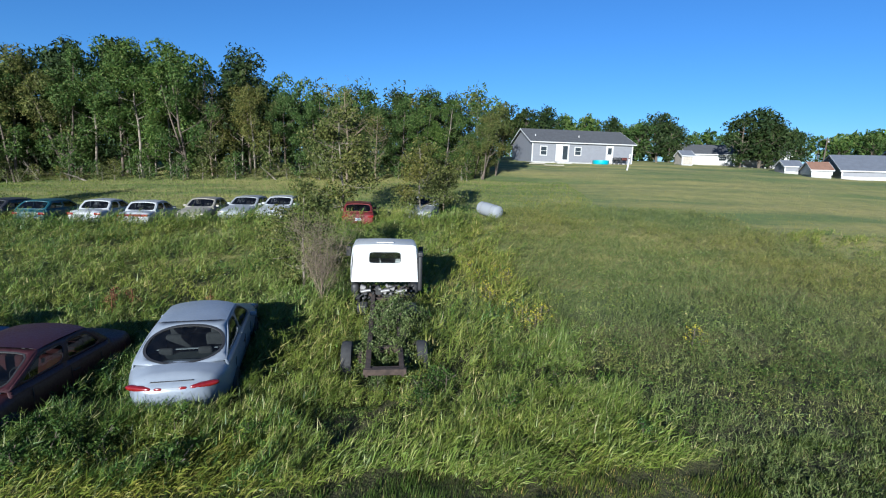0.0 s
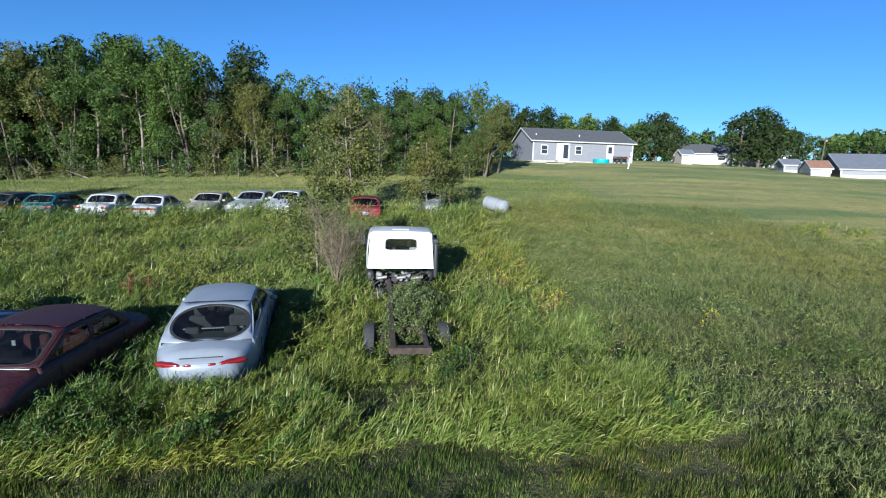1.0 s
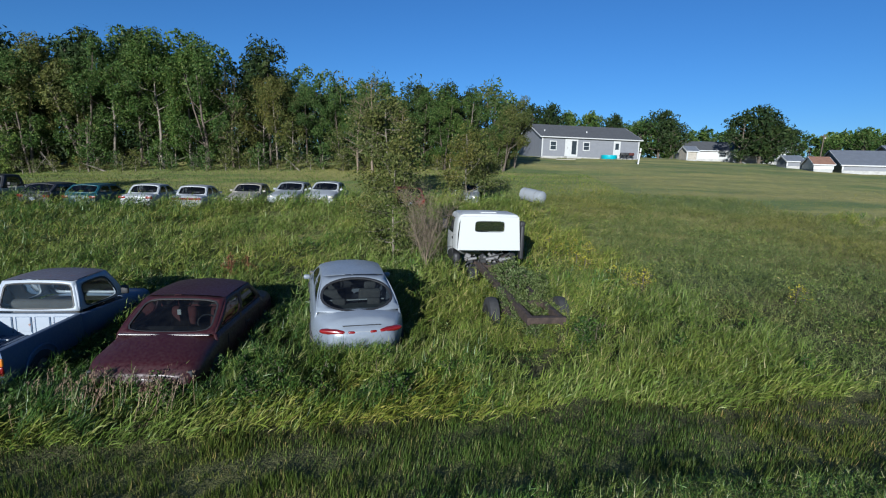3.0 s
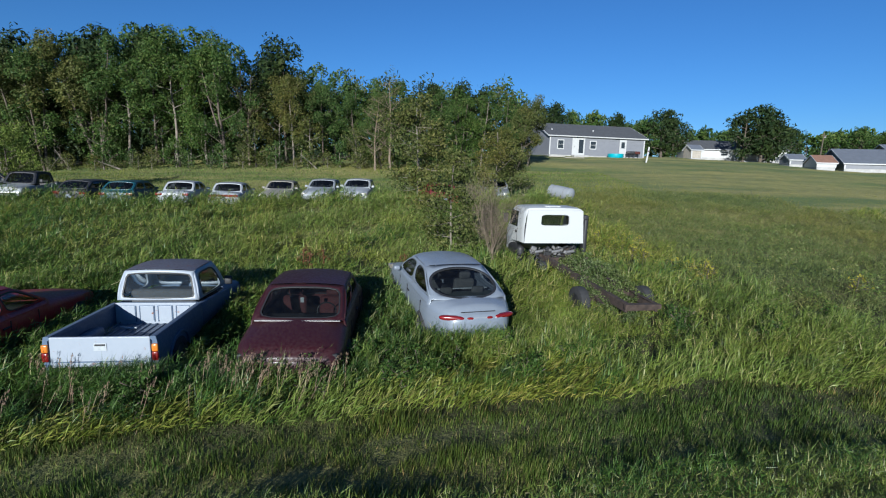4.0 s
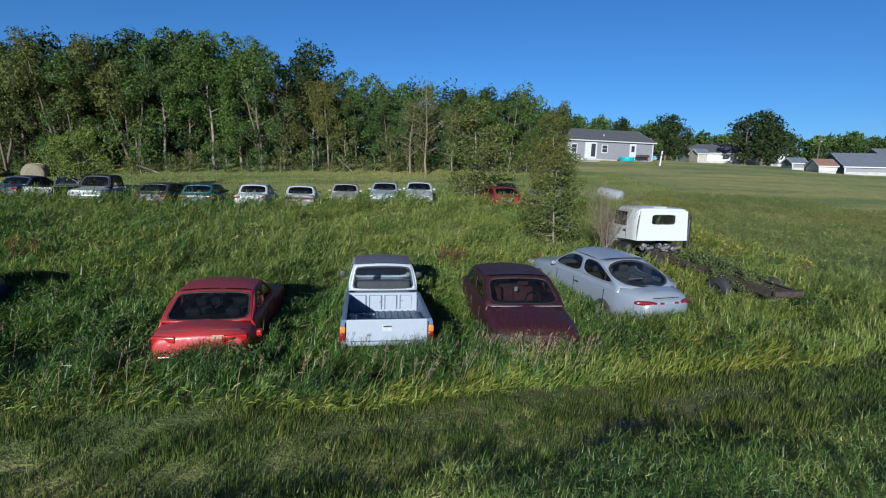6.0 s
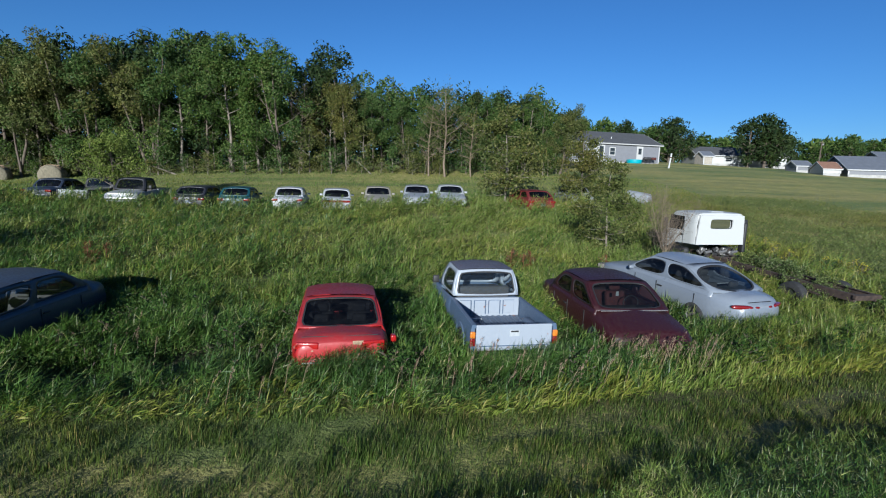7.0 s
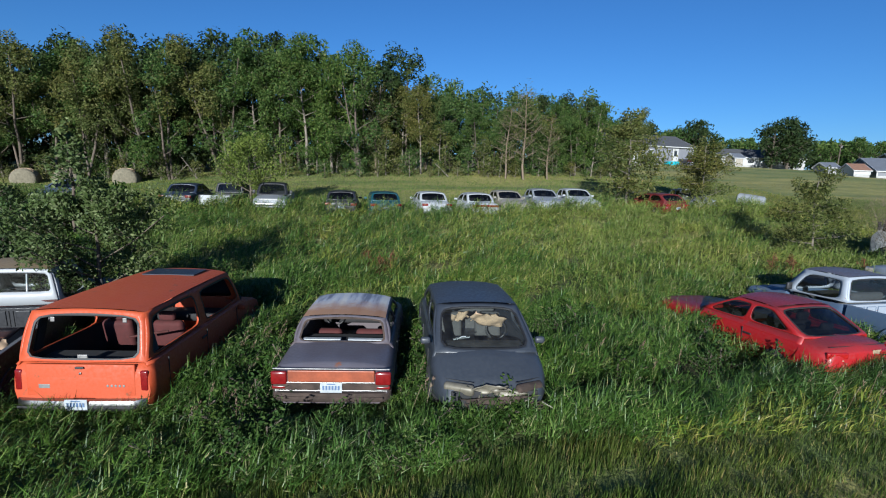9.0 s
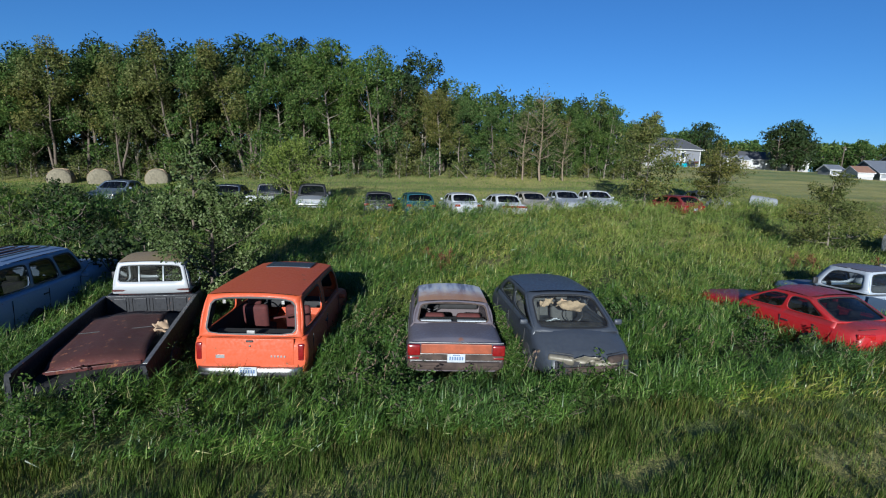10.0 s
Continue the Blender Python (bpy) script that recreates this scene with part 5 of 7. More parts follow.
        for s in (-1, 1):
            if mirrors:
                part("door_mirror", boxbm((s * (W / 2 + 0.05), wf - 0.30, 0.96), (0.16, 0.09, 0.11), 0.04, None, 3), mirror_paint or paint, car, smooth=50)
            bm = bmesh.new()
            for dy in ((tf + tr) / 2 - 0.05,):
                rbox(bm, (s * (W / 2 + 0.004), dy, belt - 0.14), (0.03, 0.17, 0.035), 0.012)
            part("door_handle", bm, M_BLACK, car)
            # door gaps and sill strip
            for dy in (wf - 0.42, (tf + tr) / 2 + 0.08, wr + 0.42) if sides > 1 else (wf - 0.42, (tf + tr) / 2 - 0.35):
                part("door_seam", boxbm((s * (W / 2 - 0.004), dy, (belt + 0.30) / 2 + 0.02), (0.012, 0.012, belt - 0.42), 0), M_BLACK, car)
            if mould:
                part("side_moulding", boxbm((s * (W / 2 + 0.003), 0, 0.55), (0.025, L * 0.52, 0.06), 0.01), rubber, car)
    if wheels:
        for wx in (-1, 1):
            for wy in (-L * 0.30, L * 0.31):
                wheel(car, wx * (W / 2 - 0.075), wy, 0.30, 0.19, rim)
    return car, C


def lamp(car, x, y, z, sx, sy, sz, material, name="tail_lamp", turn=0.0, tilt=0.0):
    t = Matrix.Rotation(radians(turn), 3, "Z") @ Matrix.Rotation(radians(tilt), 3, "X")
    return part(name, boxbm((x, y, z), (sx, sy, sz), 0.025, t, 3), material, car, smooth=50)


def lens(car, x, y, z, sx, sy, sz, material, name="tail_lamp", turn=0.0, tilt=0.0):
    """A rounded lamp glass, fuller than an ellipsoid."""
    bm = bmesh.new()
    bmesh.ops.create_uvsphere(bm, u_segments=20, v_segments=10, radius=1.0)
    m = Matrix.Rotation(radians(turn), 4, "Z") @ Matrix.Rotation(radians(tilt), 4, "X")
    for v in bm.verts:
        p = Vector([math.copysign(abs(c) ** 0.72, c) for c in v.co])
        v.co = (m @ Vector((p.x * sx / 2, p.y * sy / 2, p.z * sz / 2))) + Vector((x, y, z))
    return part(name, bm, material, car, smooth=60)


def bumper(car, y, z, W, h=0.14, d=0.16, material=M_BLACK, name="bumper", wrap=0.35, curve=0.10):
    """A bumper bar curved round the corners."""
    bm = bmesh.new()
    s = 1 if y > 0 else -1
    pts = []
    for k in range(15):
        t = -1 + 2 * k / 14
        px = t * W / 2
        py = y - s * curve * t * t - s * wrap * max(0, abs(t) - 0.86) / 0.14 * 0.6
        pts.append((px, py))
    prof = [(-0.5, -0.5), (0.35, -0.5), (0.5, -0.3), (0.5, 0.3), (0.35, 0.5), (-0.5, 0.5)]
    R = [[bm.verts.new((px, py + s * a * d, z + b * h)) for a, b in prof] for px, py in pts]
    for A, B in zip(R, R[1:]):
        for k in range(6):
            bm.faces.new((A[k], A[(k + 1) % 6], B[(k + 1) % 6], B[k]))
    bm.faces.new(R[0]); bm.faces.new(R[-1][::-1])
    return part(name, bm, material, car, smooth=45)


M_PANE2 = plain("dark_cab_glass", (0.02, 0.022, 0.025), 0.06, 0, 0.2, 3)
P_SILVER = car_paint("silver_blue_paint", (0.185, 0.21, 0.25), (0.27, 0.30, 0.345), 0.95, 0.34, 0, 0.22)
P_MAROON = car_paint("maroon_paint", (0.028, 0.0020, 0.0034), (0.032, 0.0045, 0.006), 0.6, 0.5, 0, 0.12)
P_RED = car_paint("red_paint", (0.34, 0.008, 0.009), (0.155, 0.028, 0.030), 0.95, 0.45, 0, 0.12)
# red darkened to carry the shade of the scrub tree over this car
P_SHADED_RED = car_paint("tree_shaded_red_paint", (0.14, 0.010, 0.010), (0.10, 0.02, 0.02), 0.9, 0.5, 0, 0.1)
P_GREY = car_paint("slate_grey_paint", (0.036, 0.042, 0.054), (0.066, 0.074, 0.088), 0.6, 0.42, 0, 0.12)
P_BRONZE = car_paint("bleached_bronze_paint", (0.085, 0.068, 0.076), (0.14, 0.138, 0.17), 0.8, 0.5, 0.12, 0.07)
P_BLEACH = streaked_roof("bleached_roof_paint")
P_BRONZE_PANEL = plain("copper_panel", (0.30, 0.07, 0.024), 0.45, 0.1, 0.35, 5)
P_ORANGE = car_paint("orange_paint", (0.46, 0.065, 0.012), (0.46, 0.082, 0.018), 0.8, 0.6, 0.26, 0.06)
P_WHITE = car_paint("white_paint", (0.36, 0.375, 0.39), (0.40, 0.41, 0.43), 0.5, 0.45, 0, 0.10)
P_CABWHITE = car_paint("truck_white_paint", (0.50, 0.51, 0.50), (0.48, 0.48, 0.47), 0.3, 0.5, 0, 0.07)
P_PKBLUE = car_paint("worn_blue_paint", (0.070, 0.110, 0.182), (0.16, 0.19, 0.25), 0.6, 0.55, 0.05, 0.04)
P_PKTAIL = car_paint("pale_blue_white_paint", (0.30, 0.335, 0.39), (0.42, 0.445, 0.48), 0.5, 0.45, 0.14, 0.12)
P_DARK = car_paint("blue_black_paint", (0.009, 0.010, 0.014), (0.022, 0.024, 0.032), 0.5, 0.5, 0.10, 0.07)
P_REDHOOD = car_paint("faded_red_hood_paint", (0.060, 0.0085, 0.006), (0.036, 0.011, 0.007), 0.8, 0.9, 0.35, 0.05)
P_WAGON = car_paint("pale_blue_paint", (0.21, 0.28, 0.40), (0.12, 0.20, 0.38), 0.6, 0.42, 0.05, 0.10)
P_SLATE = car_paint("slate_blue_paint", (0.07, 0.095, 0.135), (0.13, 0.155, 0.195), 0.7, 0.4, 0, 0.15)
P_TEAL = car_paint("teal_paint", (0.008, 0.065, 0.085), (0.03, 0.08, 0.10), 0.5, 0.4, 0, 0.15)
P_BLACK = car_paint("black_paint", (0.02, 0.02, 0.024), (0.05, 0.05, 0.055), 0.6, 0.4, 0, 0.15)
P_NAVY = car_paint("navy_paint", (0.014, 0.022, 0.042), (0.04, 0.052, 0.078), 0.6, 0.4, 0, 0.15)
P_BEIGE = car_paint("beige_paint", (0.25, 0.23, 0.19), (0.30, 0.28, 0.24), 0.6, 0.5, 0, 0.10)
P_TAN = car_paint("tan_paint", (0.24, 0.18, 0.10), (0.22, 0.165, 0.095), 0.6, 0.55, 0.15, 0.05)
P_LIGHT = car_paint("light_grey_paint", (0.25, 0.265, 0.285), (0.29, 0.305, 0.32), 0.6, 0.45, 0, 0.10)


def crumpled(size, seed, amp=1.0):
    """A torn sheet: a small wavy grid with a ragged outline."""
    r = random.Random(seed)
    n, m = 9, 6
    bm = bmesh.new()
    G = []
    for j in range(m + 1):
        row = []
        for i in range(n + 1):
            u, v = i / n - 0.5, j / m - 0.5
            rim = max(abs(u), abs(v)) > 0.48
            row.append(bm.verts.new((u * size[0] * (r.uniform(0.75, 1.08) if rim else 1), v * size[1] * (r.uniform(0.6, 1.15) if rim else 1), amp * (0.03 * math.sin(9 * u + 4 * v) + r.uniform(-0.016, 0.016)))))
        G.append(row)
    for j in range(m):
        for i in range(n):
            bm.faces.new((G[j][i], G[j][i + 1], G[j + 1][i + 1], G[j + 1][i]))
    return bm


M_PRIMER = plain("pale_bent_metal", (0.20, 0.18, 0.135), 0.5, 0.2, 0.3, 8)


def silver_sedan():
    L, W = 4.85, 1.82
    h = Vector((-math.sin(radians(18)), math.cos(radians(18)), 0))
    c = Vector((6.78, 17.08, 0)) + h * (L / 2 + 0.02)
    car, C = build_car("silver_sedan", c.x, c.y, 18, P_SILVER, "silver-blue rounded sedan with an oval rear window, sunk in tall grass", L, W, 1.40, cab=(1.02, 0.25, -0.82, -1.86), rear_hole=(0.035, 0.035, 0.03, 0.10, 2.4),
                       belt=0.86, boot=0.97, hood=0.90, sides=2, nose=0.95, least=0.70, seats=M_SEATP, pitch=3.0, sink=0.03, shelf=M_SHELF, panes=M_GLASSD, side_panes=M_GLASSK, side_hole=(0.07, 0.05, 0.06, 0.12, 3.4), puff=0.16, rim_w=0.032, group="wrecks in the front row", bow=0.13)
    y = -L / 2
    for s in (-1, 1):
        lens(car, s * 0.53, y - 0.005, 0.765, 0.50, 0.13, 0.10, M_REDLAMP, turn=s * 21)
        lens(car, s * 0.20, y - 0.115, 0.768, 0.14, 0.05, 0.06, M_REDLAMP, "reflector_lamp", s * 6)
        lamp(car, s * 0.72, L / 2 - 0.18, 0.64, 0.3, 0.2, 0.13, M_CLEARLAMP, "headlamp", -s * 25)
    part("tail_garnish", boxbm((0, y - 0.112, 0.757), (0.42, 0.04, 0.07), 0.018, None, 3), P_LIGHT, car, "pale curved trim between the tail lamps", 50)
    part("shelf_strip", boxbm((0.0, -1.36, 1.015), (1.15, 0.06, 0.02), 0.008), M_PLATE, car, "pale strip along the parcel shelf")
    part("trunk_lip", boxbm((0, y - 0.002, 0.858), (0.70, 0.03, 0.012), 0.004), M_BLACK, car)
    bumper(car, L / 2 - 0.06, 0.45, 1.74, 0.28, 0.2, P_SILVER, curve=0.14)



def maroon_sedan():
    L, W = 4.45, 1.79
    car, C = build_car("maroon_sedan", 3.41, 17.57, 186, P_MAROON, "dark maroon sedan with red seats behind a raked windscreen", L, W, 1.38, cab=(1.27, 0.45, -0.81, -1.39), roof_w=0.80, mirrors=False, sink=0.14, seats=M_SEATR, panes=M_GLASSD, side_panes=M_GLASSK, hood=0.90, boot=0.92, belt=0.84,
                       group="wrecks in the front row", nose=0.5)
    part("wiper_cowl", boxbm((0, 1.34, 0.925), (1.5, 0.05, 0.02), 0.008), M_STEEL, car, "pale strip below the windscreen")
    part("hanging_tag", boxbm((0.05, 0.65, 1.12), (0.07, 0.02, 0.10), 0.02), M_PLATE, car, "white tag hanging from the mirror")
    for s in (-1, 1):
        lamp(car, s * 0.62, L / 2 - 0.10, 0.56, 0.36, 0.12, 0.12, M_BLACK, "headlamp", -s * 10)
    bumper(car, L / 2 - 0.05, 0.45, 1.68, 0.22, 0.18, P_MAROON)
    bumper(car, -L / 2 + 0.05, 0.48, 1.68, 0.22, 0.18, P_MAROON)


def red_sedan():
    L, W = 4.7, 1.71
    h = Vector((-math.sin(radians(10)), math.cos(radians(10)), 0))
    c = Vector((-2.28, 14.55, 0)) + h * (L / 2 - 0.05)
    car, C = build_car("red_sedan", c.x, c.y, 10, P_RED, "bright red sedan with a faded roof and a bare patch", L, W, 1.36, cab=(0.55, -0.30, -1.15, -1.86), panes=M_GLASSK, side_panes=M_GLASSD, boot=0.96, belt=0.85, hood=0.88, rear_hole=(0.045, 0.045, 0.05, 0.10, 9), roof_w=0.78,
                       group="wrecks in the front row", nose=0.5, least=0.86, sink=0.20, mirrors=False, seats=M_TRIM)
    y = -L / 2
    for s in (-1, 1):
        lamp(car, s * 0.56, y + 0.022, 0.78, 0.40, 0.06, 0.12, M_BRIGHTLAMP, turn=s * 9)
        part("lamp_strip", boxbm((s * 0.56, y - 0.006, 0.70), (0.22, 0.012, 0.022), 0.006, Matrix.Rotation(radians(s * 9), 3, "Z")), M_SEATT, car, "pale cracked strip below the lamp")
    part("lamp_band", boxbm((0, y + 0.004, 0.78), (0.76, 0.03, 0.10), 0.01), M_BRIGHTLAMP, car)
    part("bare_patch", boxbm((0.30, y - 0.014, 0.80), (0.19, 0.014, 0.10), 0.045, None, 3), M_SEATT, car, "pale patch of bare primer", 50)
    part("loose_lamp", boxbm((0.93, y + 0.22, 0.80), (0.10, 0.14, 0.13), 0.03), M_BRIGHTLAMP, car, "red side lamp hanging loose")
    part("trunk_seam", boxbm((0, y + 0.085, 0.915), (1.30, 0.008, 0.012), 0.002), M_BLACK, car)
    bumper(car, y + 0.03, 0.47, 1.68, 0.24, 0.18, P_RED)
    part("bumper_strip", boxbm((0, y - 0.07, 0.50), (1.3, 0.02, 0.03), 0.008), M_CHROME, car)
    bumper(car, L / 2 - 0.05, 0.45, 1.68, 0.24, 0.18, P_RED)


def grey_sedan():
    L, W = 4.65, 1.74
    car, C = build_car("grey_sedan", -9.08, 15.62, 181, P_GREY, "slate-grey sedan with a smashed windscreen and a torn-off front bumper", L, W, 1.37, cab=(1.62, 0.58, -0.95, -1.65), seats=M_SEATG, panes=M_GLASS, hood=0.86, boot=0.93, belt=0.83,
                       missing=("windscreen_cracked",), mirror_paint=P_GREY, group="wrecks in the front row", nose=0.65, least=0.78, roof_w=0.80)
    for s, mt, lab in ((1, M_PRIMER, "clouded cream headlamp"), (-1, M_RUST, "empty rusty headlamp socket")):
        unit = part("headlamp", boxbm((s * 0.50, L / 2 - 0.045, 0.585), (0.44, 0.12, 0.15), 0.045, Matrix.Rotation(radians(-s * 24), 3, "Z") @ Matrix.Rotation(radians(-22), 3, "X"), 3), mt, car, lab, 50)
        part("lamp_seal", boxbm((s * 0.49, L / 2 - 0.10, 0.672), (0.42, 0.012, 0.02), 0.004, Matrix.Rotation(radians(-s * 24), 3, "Z")), M_BLACK, unit)
    # a solid near-black box paints the shaded hollow behind the lost bumper
    part("hollow_shade_box", boxbm((0, L / 2 + 0.0, 0.44), (1.24, 0.06, 0.26), 0.02), M_TRIM, car, "dark box painting the shade of the hollow where the bumper was")
    for size, seed, at, tip, turn, mt, lab in (((0.62, 0.16), 31, (0.10, L / 2 + 0.05, 0.61), 62, 4, M_PRIMER, "bent pale front panel"), ((0.52, 0.13), 32, (-0.20, L / 2 + 0.06, 0.54), 80, -9, M_PRIMER, "bent pale front panel"),
                                               ((0.95, 0.12), 33, (0.0, L / 2 + 0.07, 0.45), 85, 2, M_RUST, "torn brown bumper core"), ((0.60, 0.12), 34, (-0.42, L / 2 + 0.03, 0.38), 75, -14, M_RUST, "torn brown bumper core")):
        o = part("front_panel", crumpled(size, seed, 0.8), mt, car, lab, 50)
        o.location = at
        o.rotation_euler = (radians(tip), radians(turn), 0)
        o.modifiers.new("thickness", "SOLIDIFY").thickness = 0.012
    r = random.Random(4)
    for k in range(14):
        px = -0.68 + k * 0.1
        part("torn_bracket", tube(bmesh.new(), (px, L / 2 + 0.03, 0.42 + r.uniform(-0.05, 0.1)), (px + r.uniform(-0.2, 0.2), L / 2 + r.uniform(0.06, 0.13), 0.42 + r.uniform(-0.12, 0.08)), 0.014, 0.008, 6), M_RUST if k % 3 else M_PRIMER, car, "torn bracket where the bumper was")
    # slumped headlining and broken glass behind the windscreen
    for name, mt, at, size, tip, roll, seed, lab in (("hanging_lining", M_SEATT, (-0.16, 0.80, 1.14), (0.62, 0.26), 62, -12, 3, "tan lining hanging behind the glass"), ("hanging_lining", M_SEATT, (0.30, 0.70, 1.17), (0.30, 0.18), 70, 16, 5, "tan lining hanging behind the glass"), ("white_rag", M_PLATE, (0.34, 1.26, 0.97), (0.28, 0.20), 24, 5, 7, "white rag on the dashboard")):
        o = part(name, crumpled(size, seed, 0.4 if mt is M_PLATE else 1.0), mt, car, lab, 60)
        o.location = at
        o.rotation_euler = (radians(tip), radians(roll), 0.1)
        s = o.modifiers.new("thickness", "SOLIDIFY"); s.thickness = 0.012
    bumper(car, -L / 2 + 0.05, 0.48, 1.68, 0.24, 0.18, P_GREY)


def bronze_sedan():
    L, W = 4.45, 1.70
    h = Vector((math.sin(radians(2)), math.cos(radians(2)), 0))
    c = Vector((-11.32, 13.50, 0)) + h * (L / 2 - 0.02)
    car, C = build_car("bronze_sedan", c.x, c.y, -2, P_BRONZE, "boxy sedan, bleached roof, copper tail panel, broken rear window", L, W, 1.26, cab=(0.90, 0.34, -1.04, -1.30), seats=M_SEATR, boot=0.90, belt=0.84, hood=0.88, roof_paint=P_BLEACH, bench=0.10, mirrors=False,
                       rear_hole=(0.05, 0.05, 0.06, 0.10, 9), missing=("rear_window",), group="wrecks in the front row", nose=0.3, least=0.93, rubber=M_RUST, bow=0.04, puff=0.006, roof_w=0.78, side_sq=7)
    y = -L / 2
    for s in (-1, 1):
        lamp(car, s * 0.72, y - 0.01, 0.72, 0.22, 0.07, 0.19, M_REDLAMP)
        lamp(car, s * 0.72, y + 0.0, 0.58, 0.20, 0.05, 0.06, M_REDLAMP, "turn_lamp")
    part("tail_panel", boxbm((0, y - 0.014, 0.745), (1.20, 0.03, 0.165), 0.01), P_BRONZE_PANEL, car, "faded copper-red tail panel")
    part("trunk_strip", boxbm((0, y + 0.01, 0.845), (1.62, 0.04, 0.014), 0.005), M_STEEL, car)
    part("lower_panel", boxbm((0, y - 0.008, 0.595), (1.60, 0.03, 0.12), 0.008), M_RUST, car, "rusty dark lower tail panel")
    for zz in (0.655, 0.538):
        part("bright_strip", boxbm((0, y - 0.024, zz), (1.56, 0.012, 0.012), 0.003), M_CHROME, car, "thin bright strip across the tail")
    plate(car, y - 0.035, 0.585)
    bumper(car, y - 0.02, 0.45, 1.66, 0.13, 0.14, M_RUST, curve=0.03, wrap=0.2)
    part("bumper_strip", boxbm((0, y - 0.095, 0.46), (1.45, 0.012, 0.035), 0.005), M_RUST, car)
    part("shelf_strip", boxbm((-0.33, -1.19, 0.925), (0.6, 0.10, 0.02), 0.008), M_PLATE, car, "pale strip on the parcel shelf")
    part("shelf_strip", boxbm((0.36, -1.19, 0.925), (0.56, 0.10, 0.02), 0.008), M_PLATE, car, "pale strip on the parcel shelf")
    bumper(car, L / 2 - 0.03, 0.45, 1.66, 0.2, 0.14, M_BLACK, curve=0.05)


def pickup(name, x, y, turn, L, W, H, label, paint, inner, tail_paint, bed_len, cab_len, rail, seats, glass_m, group, lamps=True, sink=0.0, ribs=True, tailgate=True, cabpaint=None, split_window=False, pitch=0.0, bulk_paint=None, frame_paint=None, cab_w=1.0, sill=0.08):
    """A pickup truck: hull with bonnet, a cab, and an open bed with its panels, floor ribs and wheel boxes. x, y: the middle of its tail."""
    h = Vector((-math.sin(radians(turn)), math.cos(radians(turn)), 0))
    c = Vector((x, y, 0)) + h * (L / 2)
    car = thing(name, Matrix.Translation((c.x, c.y, at_ground(c.x, c.y) - sink)) @ Matrix.Rotation(radians(turn), 4, "Z") @ Matrix.Rotation(radians(pitch), 4, "X"), label, "pickup truck", group)
    KEEP_OUT.append((c.x, c.y, W / 2 - 0.03, L / 2 - 0.03, radians(turn)))
    y0 = -L / 2
    yb = y0 + bed_len                  # front of the bed
    yc = yb + 0.05                     # back of the cab
    hood = rail - 0.06
    wf = yc + cab_len + 0.42
    # front hull with the cab's lower half
    Lh = L / 2 - yc
    bmh = hull(Lh, W, [(-Lh / 2, rail), (wf - yc - Lh / 2, hood + 0.05), (Lh / 2, hood - 0.10)], [(-Lh / 2, rail - 0.02), (Lh / 2, hood - 0.14)], [(-Lh / 2, 0.32), (Lh / 2, 0.34)], (-Lh / 2 + 0.06, wf - yc - Lh / 2 - 0.05), 0.3, 0.93)
    bmesh.ops.translate(bmh, verts=bmh.verts, vec=(0, yc + Lh / 2, 0))
    part("front_body", bmh, paint, car, smooth=38)
    C = Cabin(wf, yc + cab_len, yc + 0.12, yc + 0.01, hood + 0.04, rail + 0.03, H, W / 2 * 0.92 * cab_w, W / 2 * 0.75 * cab_w, 0.03, 0.03, 0.02)
    part("cab_roof", C.roof(), cabpaint or paint, car, smooth=40)
    fb = bmesh.new()
    rh = (0.05, 0.05, sill, 0.11, 12)
    pierced(fb, C.front, 0, 1, 0, 1, (0.06, 0.06, 0.07, 0.1, 7)); pierced(fb, C.rear, 0, 1, 0, 1, rh)
    for s in (-1, 1):
        pierced(fb, C.side(s), 0, 1, 0, 1, (0.12, 0.16, 0.06, 0.14, 5))
    fr = part("cab_frame", fb, frame_paint or tail_paint, car, smooth=40)
    sol = fr.modifiers.new("thickness", "SOLIDIFY"); sol.thickness, sol.offset = 0.035, -1
    for nm, f, hole, inset in (("windscreen", C.front, (0.06, 0.06, 0.07, 0.1, 7), Vector((0, -0.01, -0.01))), ("rear_window", C.rear, rh, Vector((0, 0.01, 0))), ("side_window", C.side(1), (0.12, 0.16, 0.06, 0.14, 5), Vector((-0.01, 0, 0))), ("side_window", C.side(-1), (0.12, 0.16, 0.06, 0.14, 5), Vector((0.01, 0, 0)))):
        pn = part(nm, pane_bm(f, 0, 1, 0, 1, hole, inset), glass_m, car, smooth=60)
        pn.visible_shadow = False
        part("window_rubber", rim_bm(f, 0, 1, 0, 1, hole), M_BLACK, car, smooth=60)
    if split_window:
        for sx in (-0.24, 0.24):
            part("window_bar", boxbm((sx, yc + 0.05 + 0.1 * sill, rail + (H - rail) * (sill + 0.89) / 2), (0.03, 0.05, (H - rail) * (0.89 - sill)), 0.008, Matrix.Rotation(radians(-12), 3, "X")), M_PLATE, car)
    seat(car, 0, yc + 0.62, 0.40, seats, W - 0.95, False)
    part("dashboard", boxbm((0, wf - 0.40, rail - 0.12), (W * 0.8, 0.4, 0.2), 0.05), M_TRIM, car)
    # bed
    fl, t = rail - 0.42, 0.055
    bm = bmesh.new()
    rbox(bm, (0, (y0 + yb) / 2, fl - 0.02), (W - 0.12, bed_len - 0.04, 0.04), 0)
    bed = part("bed_floor", bm, inner, car)
    if ribs:
        for k in range(11):
            part("floor_rib", boxbm((-0.5 * (W - 0.32) + k * (W - 0.32) / 10, (y0 + yb) / 2, fl + 0.008), (0.055, bed_len - 0.10, 0.022), 0.008, None, 1), inner, bed)
